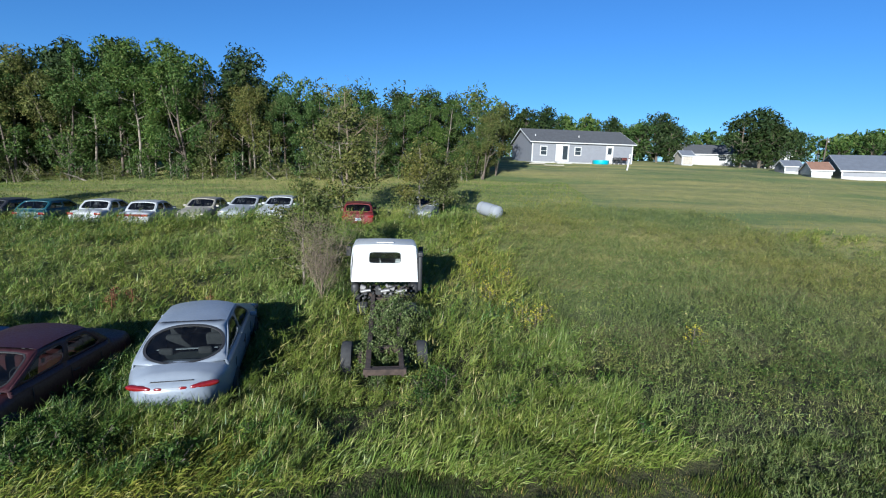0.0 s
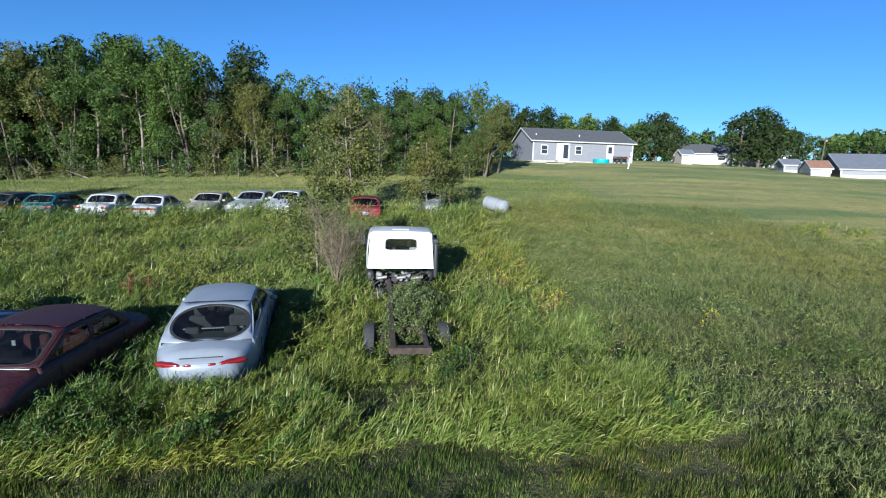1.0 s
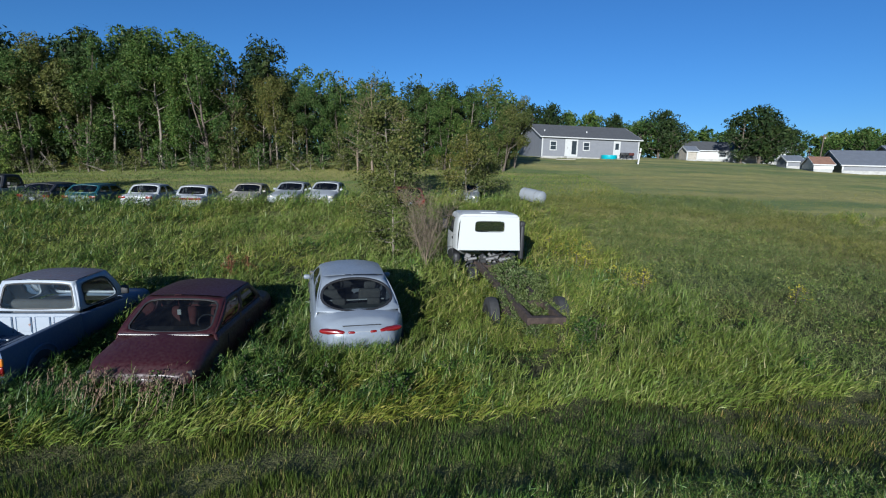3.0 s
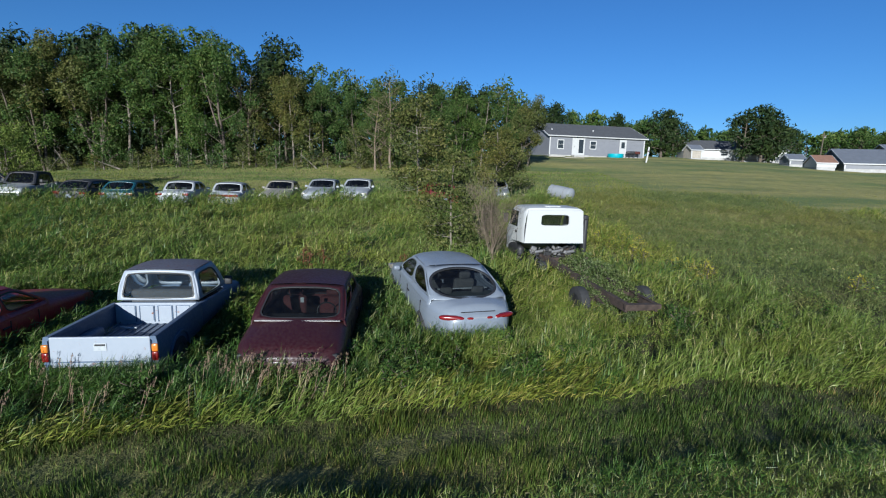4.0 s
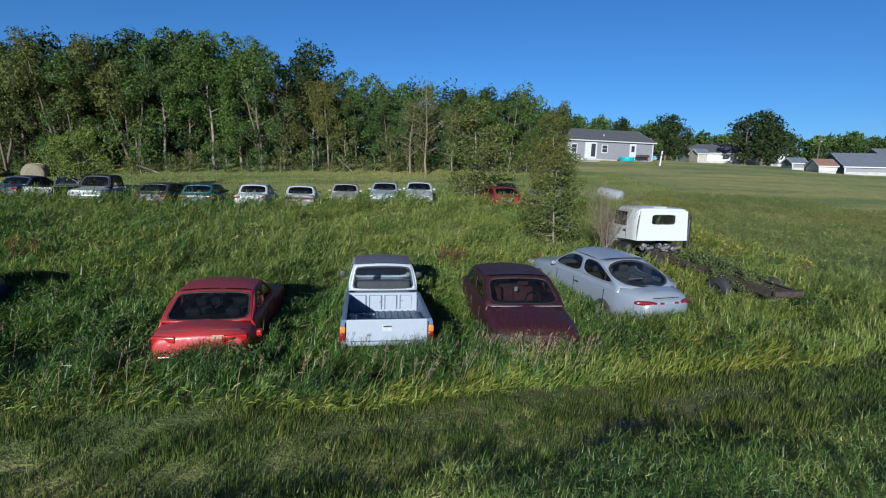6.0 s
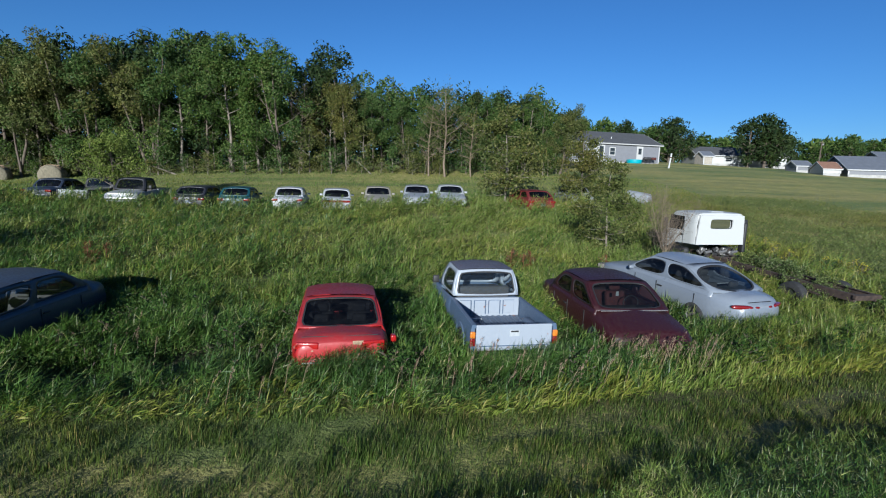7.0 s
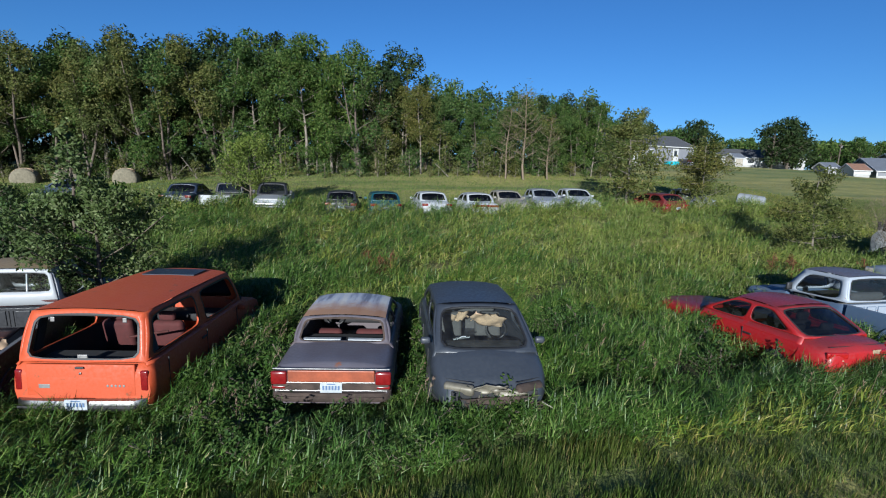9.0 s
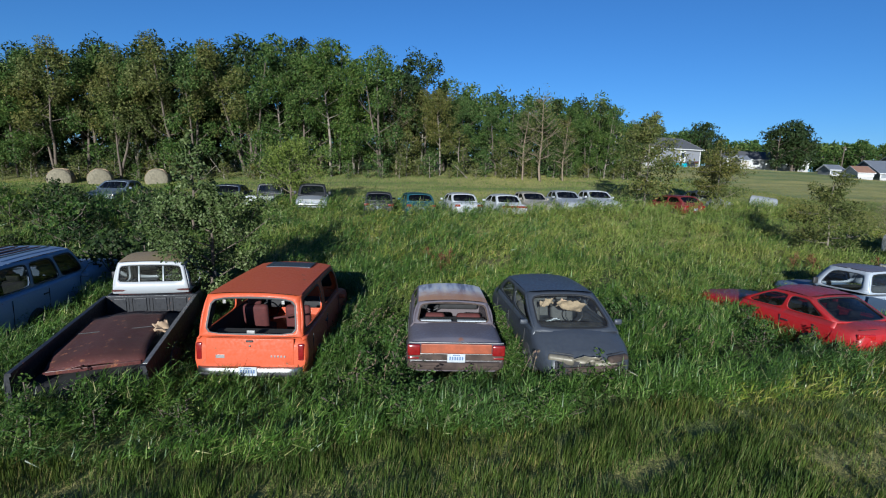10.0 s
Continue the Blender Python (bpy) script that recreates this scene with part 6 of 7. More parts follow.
    for s in (-1, 1):
        bm = bmesh.new()
        prof = [(W / 2 * 0.93, 0.36), (W / 2 * 0.99, 0.50), (W / 2, (rail + 0.4) / 2), (W / 2 * 0.985, rail - 0.09), (W / 2 * 0.965, rail - 0.01), (W / 2 * 0.94, rail), (W / 2 - 0.11, rail - 0.005), (W / 2 - 0.115, rail - 0.05), (W / 2 - 0.085, rail - 0.07), (W / 2 - 0.085, fl - 0.03)]
        R = [[bm.verts.new((s * px, yy, pz)) for px, pz in prof] for yy in np.linspace(y0 + 0.01, yb - 0.005, 8)]
        for A, B in zip(R, R[1:]):
            for k in range(len(prof) - 1):
                bm.faces.new((A[k], A[k + 1], B[k + 1], B[k]))
        bm.faces.new(R[0]); bm.faces.new(R[-1][::-1])
        side = part("bed_side", bm, paint, car, smooth=38)
        arch = bmesh.new()
        wy = y0 + bed_len * 0.42
        ring = [(wy + math.cos(math.pi * k / 14) * 0.41, 0.36 + math.sin(math.pi * k / 14) * 0.36) for k in range(15)]
        for (ya, za), (yb2, zb) in zip(ring, ring[1:]):
            tube(arch, (s * (W / 2 + 0.004), ya, za), (s * (W / 2 + 0.004), yb2, zb), 0.022, None, 6, False)
        part("wheel_arch", arch, paint, side, smooth=60)
        part("wheel_box", boxbm((s * (W / 2 - 0.19), y0 + bed_len * 0.42, fl + 0.10), (0.20, 0.78, 0.20), 0.07, None, 3), inner, car, smooth=50)
        if lamps:
            lamp(car, s * (W / 2 - 0.045), y0 + 0.005, rail - 0.19, 0.10, 0.05, 0.13, M_AMBER, "turn_lamp")
            lamp(car, s * (W / 2 - 0.045), y0 + 0.005, rail - 0.33, 0.10, 0.05, 0.15, M_REDLAMP)
    bm = boxbm((0, yb - 0.03, (rail + fl) / 2), (W - 0.20, 0.05, rail - fl), 0.01)
    bulk = part("bulkhead", bm, bulk_paint or tail_paint, car)
    for k in range(4):
        bx = -0.375 * (W - 0.35) + k * 0.25 * (W - 0.35)
        part("stamped_panel", boxbm((bx, yb - 0.062, (rail + fl) / 2 + 0.01), (0.24, 0.02, rail - fl - 0.13), 0.012), bulk_paint or tail_paint, bulk)
        if k:
            for dx in (-0.035, 0.035):
                part("pressed_rib", boxbm((bx - 0.125 * (W - 0.35) + dx, yb - 0.06, (rail + fl) / 2), (0.017, 0.018, rail - fl - 0.10), 0.005), inner, bulk)
        part("panel_groove", boxbm((bx, yb - 0.06, rail - 0.055), (0.25, 0.016, 0.014), 0.004), inner, bulk)
    if tailgate:
        tg = part("tailgate", boxbm((0, y0 + 0.025, (rail + 0.42) / 2), (W - 0.22, 0.05, rail - 0.44), 0.015), tail_paint, car)
        part("handle_recess", boxbm((0, y0 - 0.004, rail - 0.17), (0.19, 0.012, 0.12), 0.02), M_PLATE, tg)
        part("tailgate_handle", boxbm((0, y0 - 0.014, rail - 0.135), (0.15, 0.02, 0.03), 0.008), M_BLACK, tg)
        part("pressed_line", boxbm((0, y0 - 0.002, 0.52), (W - 0.34, 0.012, 0.02), 0.004), inner, tg)
    for s in (-1, 1):
        part("door_mirror", boxbm((s * (W / 2 + 0.09), wf - 0.30, rail + 0.14), (0.16, 0.07, 0.19), 0.03), M_BLACK, car, smooth=50)
        for wy in (y0 + bed_len * 0.42, L / 2 - 0.8):
            wheel(car, s * (W / 2 - 0.08), wy, 0.32, 0.2)
    bumper(car, L / 2 + 0.02, 0.5, W - 0.04, 0.16, 0.14, M_CHROME, curve=0.06)
    return car, y0, yb, fl


def orange_suv():
    L, W, H = 4.7, 1.95, 1.74
    h = Vector((math.sin(radians(2)), math.cos(radians(2)), 0))
    c = Vector((-14.82, 13.80, 0)) + h * (L / 2)
    car, C = build_car("orange_suv", c.x, c.y, -2, P_ORANGE, "orange two-door off-road wagon with its windows gone and red seats inside", L, W, H, cab=(1.28, 0.85, -L / 2 + 0.24, -L / 2 + 0.04), seats=M_SEATR, boot=1.05, belt=1.02, hood=1.03,
                       rear_hole=(0.055, 0.055, 0.06, 0.11, 8), panes=M_GLASSK, missing=("rear_window", "side_window"), group="wrecks in the front row", nose=0.22, least=0.95, sides=2, rubber=M_BLACK, bow=0.03, sink=0.20, bench=0, roof_w=0.80, side_hole=(0.09, 0.06, 0.05, 0.12, 9))
    y = -L / 2
    gate = part("tailgate", boxbm((0, y - 0.005, 0.80), (1.48, 0.04, 0.46), 0.025, None, 3), P_ORANGE, car, smooth=50)
    part("gate_handle", boxbm((0, y - 0.035, 0.985), (0.12, 0.03, 0.035), 0.01), M_BLACK, gate)
    part("gate_lock", boxbm((0, y - 0.03, 0.90), (0.035, 0.02, 0.035), 0.01), M_CHROME, gate)
    part("badge", boxbm((-0.50, y - 0.028, 0.71), (0.15, 0.008, 0.06), 0.01), M_STEEL, gate, "small dull oval badge")
    for k in range(5):
        part("badge_bar", boxbm((0.36 + k * 0.055, y - 0.028, 0.72), (0.03, 0.008, 0.035), 0.003), M_STEEL, gate)
    for s in (-1, 1):
        lamp(car, s * 0.85, y + 0.012, 0.79, 0.11, 0.06, 0.30, M_REDLAMP)
        part("gate_stay", boxbm((s * 0.50, y + 0.23, 1.60), (0.06, 0.02, 0.07), 0.01), M_STEEL, car)
    for s in (-1, 1):
        part("side_lining", boxbm((s * (W / 2 - 0.13), -0.35, 0.76), (0.03, 3.6, 0.64), 0.01), M_TRIM, car)
        part("pillar_lining", boxbm((s * (W / 2 - 0.20), y + 0.36, 1.34), (0.03, 0.16, 0.50), 0.01, Matrix.Rotation(radians(s * -14), 3, "Y")), M_TRIM, car)
    part("headlining", boxbm((0, -0.7, H - 0.045), (1.24, 2.7, 0.02), 0.008), M_TRIM, car)
    part("load_floor", boxbm((0, y + 1.0, 0.50), (1.5, 1.7, 0.04), 0.01), M_TRIM, car)
    part("window_latch", boxbm((0, y + 0.05, 1.12), (0.14, 0.03, 0.06), 0.01), M_STEEL, car)
    bumper(car, y - 0.09, 0.46, 1.76, 0.15, 0.10, M_CHROME, curve=0.03, wrap=0.15)
    part("bumper_strip", boxbm((0, y - 0.145, 0.455), (1.60, 0.012, 0.035), 0.004), M_BLACK, car)
    plate(car, y - 0.162, 0.50)
    part("roof_panel", boxbm((0.0, 0.40, H + 0.055), (0.95, 0.55, 0.02), 0.005), P_NAVY, car, "dark blue panel lying on the roof")
    part("slack_belt", boxbm((0.78, -0.35, 1.18), (0.02, 0.03, 0.45), 0.008, Matrix.Rotation(radians(24), 3, "X")), M_PLATE, car)
    # bar added in place of an unidentified red shape inside; no real pole
    part("red_bar", tube(bmesh.new(), (0.12, -1.4, 1.10), (0.66, -1.25, 1.16), 0.02, 0.02, 8), P_REDHOOD, car, "red bar standing in for a red shape in the cabin")


def red_hood_in_bed(car, y0, yb, fl):
    z0 = car.matrix_world
    t = thing("loose_hood", z0 @ Matrix.Translation((-0.04, y0 + 1.55, fl + 0.08)) @ Matrix.Rotation(radians(4), 4, "Z") @ Matrix.Rotation(radians(-3), 4, "Y"), "faded dark-red car hood lying in a pickup bed", "car part")
    bm = bmesh.new()
    n, m = 12, 10
    G = []
    for j in range(m + 1):
        v = j / m
        row = []
        for i in range(n + 1):
            u = i / n * 2 - 1
            row.append(bm.verts.new((u * (0.72 - 0.04 * v), -1.05 + 2.15 * v, 0.22 + 0.05 * (1 - u * u) - 0.10 * max(0, 0.15 - v) / 0.15 + (0.02 if abs(u) < 0.5 else 0))))
        G.append(row)
    for j in range(m):
        for i in range(n):
            bm.faces.new((G[j][i], G[j][i + 1], G[j + 1][i + 1], G[j + 1][i]))
    o = part("hood_panel", bm, P_REDHOOD, t, smooth=40)
    s = o.modifiers.new("thickness", "SOLIDIFY"); s.thickness = 0.025
    part("hood_crease", boxbm((0, 0.18, 0.272), (1.2, 0.014, 0.016), 0.004), M_BLACK, t)
    part("hood_edge", boxbm((0, -1.05, 0.12), (1.36, 0.03, 0.07), 0.01), P_REDHOOD, t)
    b = thing("torn_carton", z0 @ Matrix.Translation((0.70, y0 + 1.75, fl + 0.36)) @ Matrix.Rotation(0.5, 4, "Z"), "torn pale scrap of card leaning on the bed rail", "scrap")
    for k, (tip, turn) in enumerate(((62, 10), (28, 70))):
        o = part("carton_flap", crumpled((0.30, 0.26), 21 + k, 0.7), M_SEATT, b, smooth=50)
        o.rotation_euler = (radians(tip), 0, radians(turn))
        o.modifiers.new("thickness", "SOLIDIFY").thickness = 0.012


def blue_wagon():
    L, W, H = 6.2, 1.95, 1.80
    car, C = build_car("blue_station_wagon", -21.4, 18.5, 5, P_WAGON, "long pale-blue wagon with a roof rack, grown over by grass", L, W, H - 0.12, cab=(0.32, -0.18, -L / 2 + 0.35, -L / 2 + 0.08), boot=1.05, belt=0.98, hood=1.02, sides=3, group="wrecks in the front row", nose=0.3, least=0.93, sink=0.16, panes=M_GLASSK, roof_w=0.80, side_sq=9)
    for s in (-1, 1):
        part("rack_rail", tube(bmesh.new(), (s * 0.56, -2.5, H - 0.03), (s * 0.56, -0.5, H - 0.03), 0.015, None, 6), M_CHROME, car)
    for k in range(4):
        part("roof_slat", boxbm((-0.36 + 0.24 * k, -1.5, H - 0.04), (0.06, 1.9, 0.02), 0.006), P_REDHOOD, car)
    part("mirror_arm", tube(bmesh.new(), (W / 2, -0.05, 1.0), (W / 2 + 0.14, 0.02, 1.22), 0.012, None, 6), M_CHROME, car)


def truck():
    turn, x, y = 11.0, 9.40, 23.2
    R = Matrix.Rotation(radians(turn), 4, "Z")
    z = 0.46
    t = thing("flatbed_truck", Matrix.Translation((x, y, z)) @ R @ Matrix.Rotation(radians(0.8), 4, "X"), "white cab-over truck with a bare rusty frame and no bed", "truck")
    KEEP_OUT.append((x - 0.17, y + 0.9, 0.95, 0.85, radians(turn)))
    # cab: back at y = 0, front at 1.75
    W, D, b, H = 2.02, 1.72, 1.06, 2.16
    bm = bmesh.new()
    sec = []
    for yy, top, w, bot in ((0.0, H - 0.10, 0.96, b), (0.05, H - 0.02, 0.985, b), (0.25, H, 1.0, b), (1.05, H, 1.0, b - 0.05), (1.25, H - 0.03, 1.0, b - 0.12), (1.40, H - 0.30, 1.0, b - 0.3), (1.62, b + 0.36, 1.0, b - 0.42), (D, b + 0.26, 0.97, b - 0.45), (D + 0.02, b, 0.95, b - 0.45)):
        hw = W / 2 * w
        tw = hw - 0.10 * min(1, (top - b) / 1.4)
        half = [(hw, bot), (hw, b + 0.45 if top > b + 0.5 else (bot + top) / 2), (tw + 0.03, top - 0.16 if top > b + 0.5 else top - 0.05), (tw - 0.03, top - 0.035), (tw - 0.12, top), (0.02, top + 0.02)]
        sec.append([bm.verts.new((-px, yy, pz)) for px, pz in half] + [bm.verts.new((px, yy, pz)) for px, pz in half[::-1]])
    n = len(sec[0])
    for q, (A, B) in enumerate(zip(sec, sec[1:])):
        for k in range(n):
            if q in (4, 5) and k in (3, 4, 5, 6, 7):            # left open for the windscreen
                continue
            bm.faces.new((A[k], A[(k + 1) % n], B[(k + 1) % n], B[k]))
    bm.faces.new(sec[-1][::-1])
    cab = part("cab", bm, P_CABWHITE, t, smooth=40)
    # back wall with its window opening
    f = lambda u, v: Vector(((2 * u - 1) * (W / 2 * 0.96 - 0.075 * v), -0.0, b + v * (H - 0.08 - b)))
    bm = bmesh.new()
    hole = (0.25, 0.25, 0.54, 0.13, 7)
    pierced(bm, f, 0, 1, 0, 1, hole)
    o = part("back_wall", bm, P_CABWHITE, cab)
    s = o.modifiers.new("thickness", "SOLIDIFY"); s.thickness, s.offset = 0.05, 1
    pn = part("rear_window", pane_bm(f, 0, 1, 0, 1, hole, Vector((0, 0.02, 0))), M_GLASS, cab)
    pn.visible_shadow = False
    part("window_rubber", rim_bm(f, 0, 1, 0, 1, hole, 0.025), M_BLACK, cab)
    for cx, cz, sx2, sz2 in ((0.0, b + 0.20, 1.60, 0.010), (0.0, b + 0.50, 1.66, 0.008), (-0.83, 1.40, 0.008, 0.60), (0.83, 1.40, 0.008, 0.60), (0.0, b + 0.035, 1.78, 0.018)):
        part("panel_groove", boxbm((cx, -0.001, cz), (sx2, 0.006, sz2), 0), M_STEEL, cab)
    for zz in (b + 0.10, b + 0.16, b + 0.46):
        part("pressed_line", boxbm((0.0, -0.006, zz), (1.5, 0.02, 0.018), 0.006), P_CABWHITE, cab)
    for sx in (-0.78, 0.82):
        part("pressed_line", boxbm((sx, -0.006, 1.62), (0.03, 0.018, 0.8), 0.008), P_CABWHITE, cab)
    part("badge", boxbm((-0.46, -0.012, 1.60), (0.16, 0.012, 0.025), 0.004), M_STEEL, cab)
    part("roof_hatch", boxbm((0.0, 0.30, H + 0.025), (0.5, 0.16, 0.03), 0.012), P_CABWHITE, cab)
    for s in (-1, 1):
        # door glass and seams
        part("side_window", boxbm((s * (W / 2 - 0.03), 1.0, 1.74), (0.03, 0.74, 0.50), 0.05, Matrix.Rotation(radians(-s * 5.5), 3, "Y"), 3), M_PANE2, cab)
        part("door_seam", boxbm((s * (W / 2 + 0.001), 0.58, 1.35), (0.012, 0.014, 1.0), 0), M_BLACK, cab)
        part("door_handle", boxbm((s * (W / 2 + 0.006), 0.68, 1.34), (0.02, 0.14, 0.08), 0.015), M_BLACK, cab)
        part("mirror", boxbm((s * (W / 2 + 0.13), 1.42, 1.70), (0.16, 0.05, 0.32), 0.03), M_BLACK, cab)
        part("mirror_arm", tube(bmesh.new(), (s * (W / 2 - 0.02), 1.40, 1.95), (s * (W / 2 + 0.13), 1.42, 1.95), 0.012, None, 6), M_BLACK, cab)
        part("mudguard", boxbm((s * (W / 2 - 0.12), 0.95, 0.72), (0.26, 1.1, 0.35), 0.12, None, 3), M_BLACK, cab)
    part("windscreen", boxbm((0, 1.44, 1.74), (1.70, 0.02, 0.66), 0.05, Matrix.Rotation(radians(22), 3, "X"), 3), M_GLASS, cab).visible_shadow = False
    stack = boxbm((W / 2 + 0.02, 0.06, 1.30), (0.13, 0.24, 1.05), 0.05, None, 3)
    st = part("air_intake", stack, M_BLACK, t, "black plastic snorkel behind the cab", 50)
    part("intake_head", boxbm((W / 2 + 0.03, 0.10, 1.86), (0.17, 0.22, 0.16), 0.05, None, 3), M_BLACK, st)
    # engine clutter below the back wall
    r = random.Random(8)
    bm = bmesh.new()
    for k in range(40):
        px, pz = r.uniform(-0.78, 0.78), r.uniform(0.52, 0.90)
        q = r.uniform(0.05, 0.16)
        part("engine_part", boxbm((px, r.uniform(-0.15, 0.15), pz), (q * r.uniform(0.6, 1.6), q, q), 0.02, Matrix.Rotation(r.uniform(0, 1.5), 3, "Y"), 1), (M_STEEL, M_BLACK, M_RUST, M_STEEL)[k % 4], t, "oily metal engine part")
    bm = bmesh.new()
    for k in range(16):
        px, pz = r.uniform(-0.75, 0.6), r.uniform(0.55, 0.9)
        part("hose", tube(bmesh.new(), (px, -0.15, pz), (px + r.uniform(-0.4, 0.4), -0.2, pz + r.uniform(-0.25, 0.15)), 0.02, 0.02, 6), M_RUBBER, t)
    for s in (-0.55, 0.0, 0.5):
        bm = bmesh.new()
        tube(bm, (s - 0.12, -0.17, 0.80), (s + 0.14, -0.17, 0.84), 0.055, 0.05, 10)
        part("filter", bm, M_STEEL, t, "dull alloy canister", 60)
    # frame
    chassis = new("chassis")
    chassis.parent = t
    chassis.rotation_euler = (radians(1.7), 0, 0)
    fz = 0.62
    for s in (-1, 1):
        bm = bmesh.new()
        ya, yb = -5.03, 0.9
        rbox(bm, (s * 0.355, (ya + yb) / 2, fz), (0.06, yb - ya, 0.19), 0.008)
        rbox(bm, (s * 0.325, (ya + yb) / 2, fz + 0.09), (0.09, yb - ya, 0.014), 0)
        part("frame_rail", bm, M_RUST, chassis)
    for yy in (-4.95, -3.9, -2.6, -1.3, -0.4):
        part("cross_member", boxbm((0, yy, fz), (0.70, 0.11, 0.15), 0.01), M_RUST, chassis)
    part("rear_beam", boxbm((0.0, -5.06, fz + 0.04), (0.84, 0.09, 0.11), 0.012), M_RUST, chassis, "brown rusty end beam")
    bm = tube(bmesh.new(), (-0.78, -3.75, 0.38), (0.78, -3.75, 0.38), 0.07, 0.07, 12)
    part("axle", bm, M_RUST, chassis)
    rbox(b2 := bmesh.new(), (0, -3.75, 0.38), (0.32, 0.34, 0.30), 0.1, None, 3)
    part("differential", b2, M_RUST, chassis)
    for s in (-1, 1):
        wheel(t, s * 0.82, -3.75, 0.42, 0.24, M_BLACK, -0.22)
        wheel(t, s * 0.85, 0.95, 0.38, 0.22, M_BLACK, 0.08)
        bm = bmesh.new()
        for k in range(4):
            rbox(bm, (s * 0.52, -3.75, 0.50 + k * 0.022), (0.07, 1.1 - 0.2 * k, 0.016), 0)
        part("leaf_spring", bm, M_RUST, chassis)
    part("fuel_tank", boxbm((0.66, -1.35, 0.55), (0.42, 0.85, 0.40), 0.1, None, 3), M_BLACK, chassis, smooth=50)
    part("battery_box", boxbm((-0.62, -0.75, 0.50), (0.30, 0.4, 0.28), 0.04), M_BLACK, chassis)


def far_row():
    G = "cars in the back row"
    rows = (  # x of the near end, its y, turn (0: tail to the front row), paint, label
        (-29.2, 34.4, 182, P_SLATE, "slate-blue sedan with dark windows in the back row", "sedan"),
        (-22.5, 34.2, 2, P_NAVY, "dark blue sedan with red tail lamps in the back row", "sedan"),
        (-13.60, 32.9, 3, P_BLACK, "black hatchback with red tail lamps in the back row", "hatch"),
        (-11.25, 33.0, 8, P_TEAL, "teal hatchback with dark windows in the back row", "hatch"),
        (-8.52, 33.4, 9, P_WHITE, "white sedan with a dark rear window in the back row", "sedan"),
        (-5.85, 33.4, 10, P_WHITE, "white sedan with a red tail band in the back row", "band"),
        (-3.70, 34.8, 187, P_BEIGE, "beige sedan facing the field in the back row", "sedan"),
        (-1.52, 35.3, 182, P_LIGHT, "pale grey sedan with white mirrors in the back row", "sedan"),
        (0.60, 35.2, 182, P_WHITE, "white sedan facing the field in the back row", "sedan"),
        (5.75, 34.6, 13, P_SHADED_RED, "red hatchback with dark windows under a scrub tree", "hatch"),
        (8.65, 36.3, 178, P_LIGHT, "light grey sedan beside a scrub tree", "sedan"),
    )
    for x, y, turn, paint, label, kind in rows:
        L, W = (4.1, 1.70) if kind == "hatch" else (4.5, 1.72)
        a = radians(turn if turn < 90 else turn - 180)
        c = (x - math.sin(a) * L / 2, y + math.cos(a) * L / 2)
        cab = (0.85, 0.15, -L / 2 + 0.75, -L / 2 + 0.18) if kind == "hatch" else (0.86, 0.12, -0.95, -1.42)
        car, C = build_car("parked_car", c[0], c[1], turn, paint, label, L, W, 1.36, cab=cab, panes=M_GLASSK, simple=True, group=G, boot=0.96 if kind == "hatch" else 0.92, belt=0.84, hood=0.9, nose=0.35, least=0.91, sink=0.17 if x < 4 else 0.34, roof_w=0.78, bow=0.04, rear_hole=(0.05, 0.05, 0.08, 0.12, 8), front_hole=(0.05, 0.05, 0.08, 0.10, 9))
        seat(car, 0, -0.25, 0.20, M_SEATG, 0.6)
        y0 = -L / 2
        if kind == "band":
            part("tail_band", boxbm((0, y0 - 0.005, 0.74), (1.5, 0.06, 0.12), 0.02), M_REDLAMP, car)
        else:
            for s in (-1, 1):
                lamp(car, s * 0.66, y0 + 0.0, 0.74, 0.32, 0.07, 0.13, M_REDLAMP)
        for s in (-1, 1):
            lamp(car, s * 0.62, L / 2 - 0.06, 0.60, 0.36, 0.1, 0.13, M_CLEARLAMP, "headlamp")
            part("door_mirror", boxbm((s * (W / 2 + 0.06), 0.55, 0.98), (0.18, 0.08, 0.12), 0.03), paint, car)
        bumper(car, y0, 0.48, 1.68, 0.20, 0.14, paint if paint is not P_BLACK else M_BLACK)
        bumper(car, L / 2, 0.46, 1.68, 0.20, 0.14, M_STEEL if paint is P_WHITE else paint)
        plate(car, y0 - 0.075, 0.58)
    # two old pickups among them
    pickup("parked_pickup", -20.3, 33.9, 0, 4.9, 1.75, 1.55, "dark pickup with a white tailgate under a young tree", P_DARK, M_TRIM, P_WHITE, 2.1, 1.25, 0.95, M_SEATG, M_GLASSD, G, False, 0.24, False, True, P_DARK, False, 0.0, P_DARK, P_DARK)
    car, y0, yb, fl = pickup("parked_pickup", -17.98, 38.05, 188, 4.9, 1.75, 1.58, "silver pickup facing the field with a dark cab", P_LIGHT, M_TRIM, P_DARK, 2.1, 1.25, 0.96, M_SEATG, M_GLASSD, G, True, 0.1, False, True, P_DARK)
    part("grille", boxbm((0, 2.45, 0.72), (1.3, 0.05, 0.16), 0.02), M_CHROME, car)


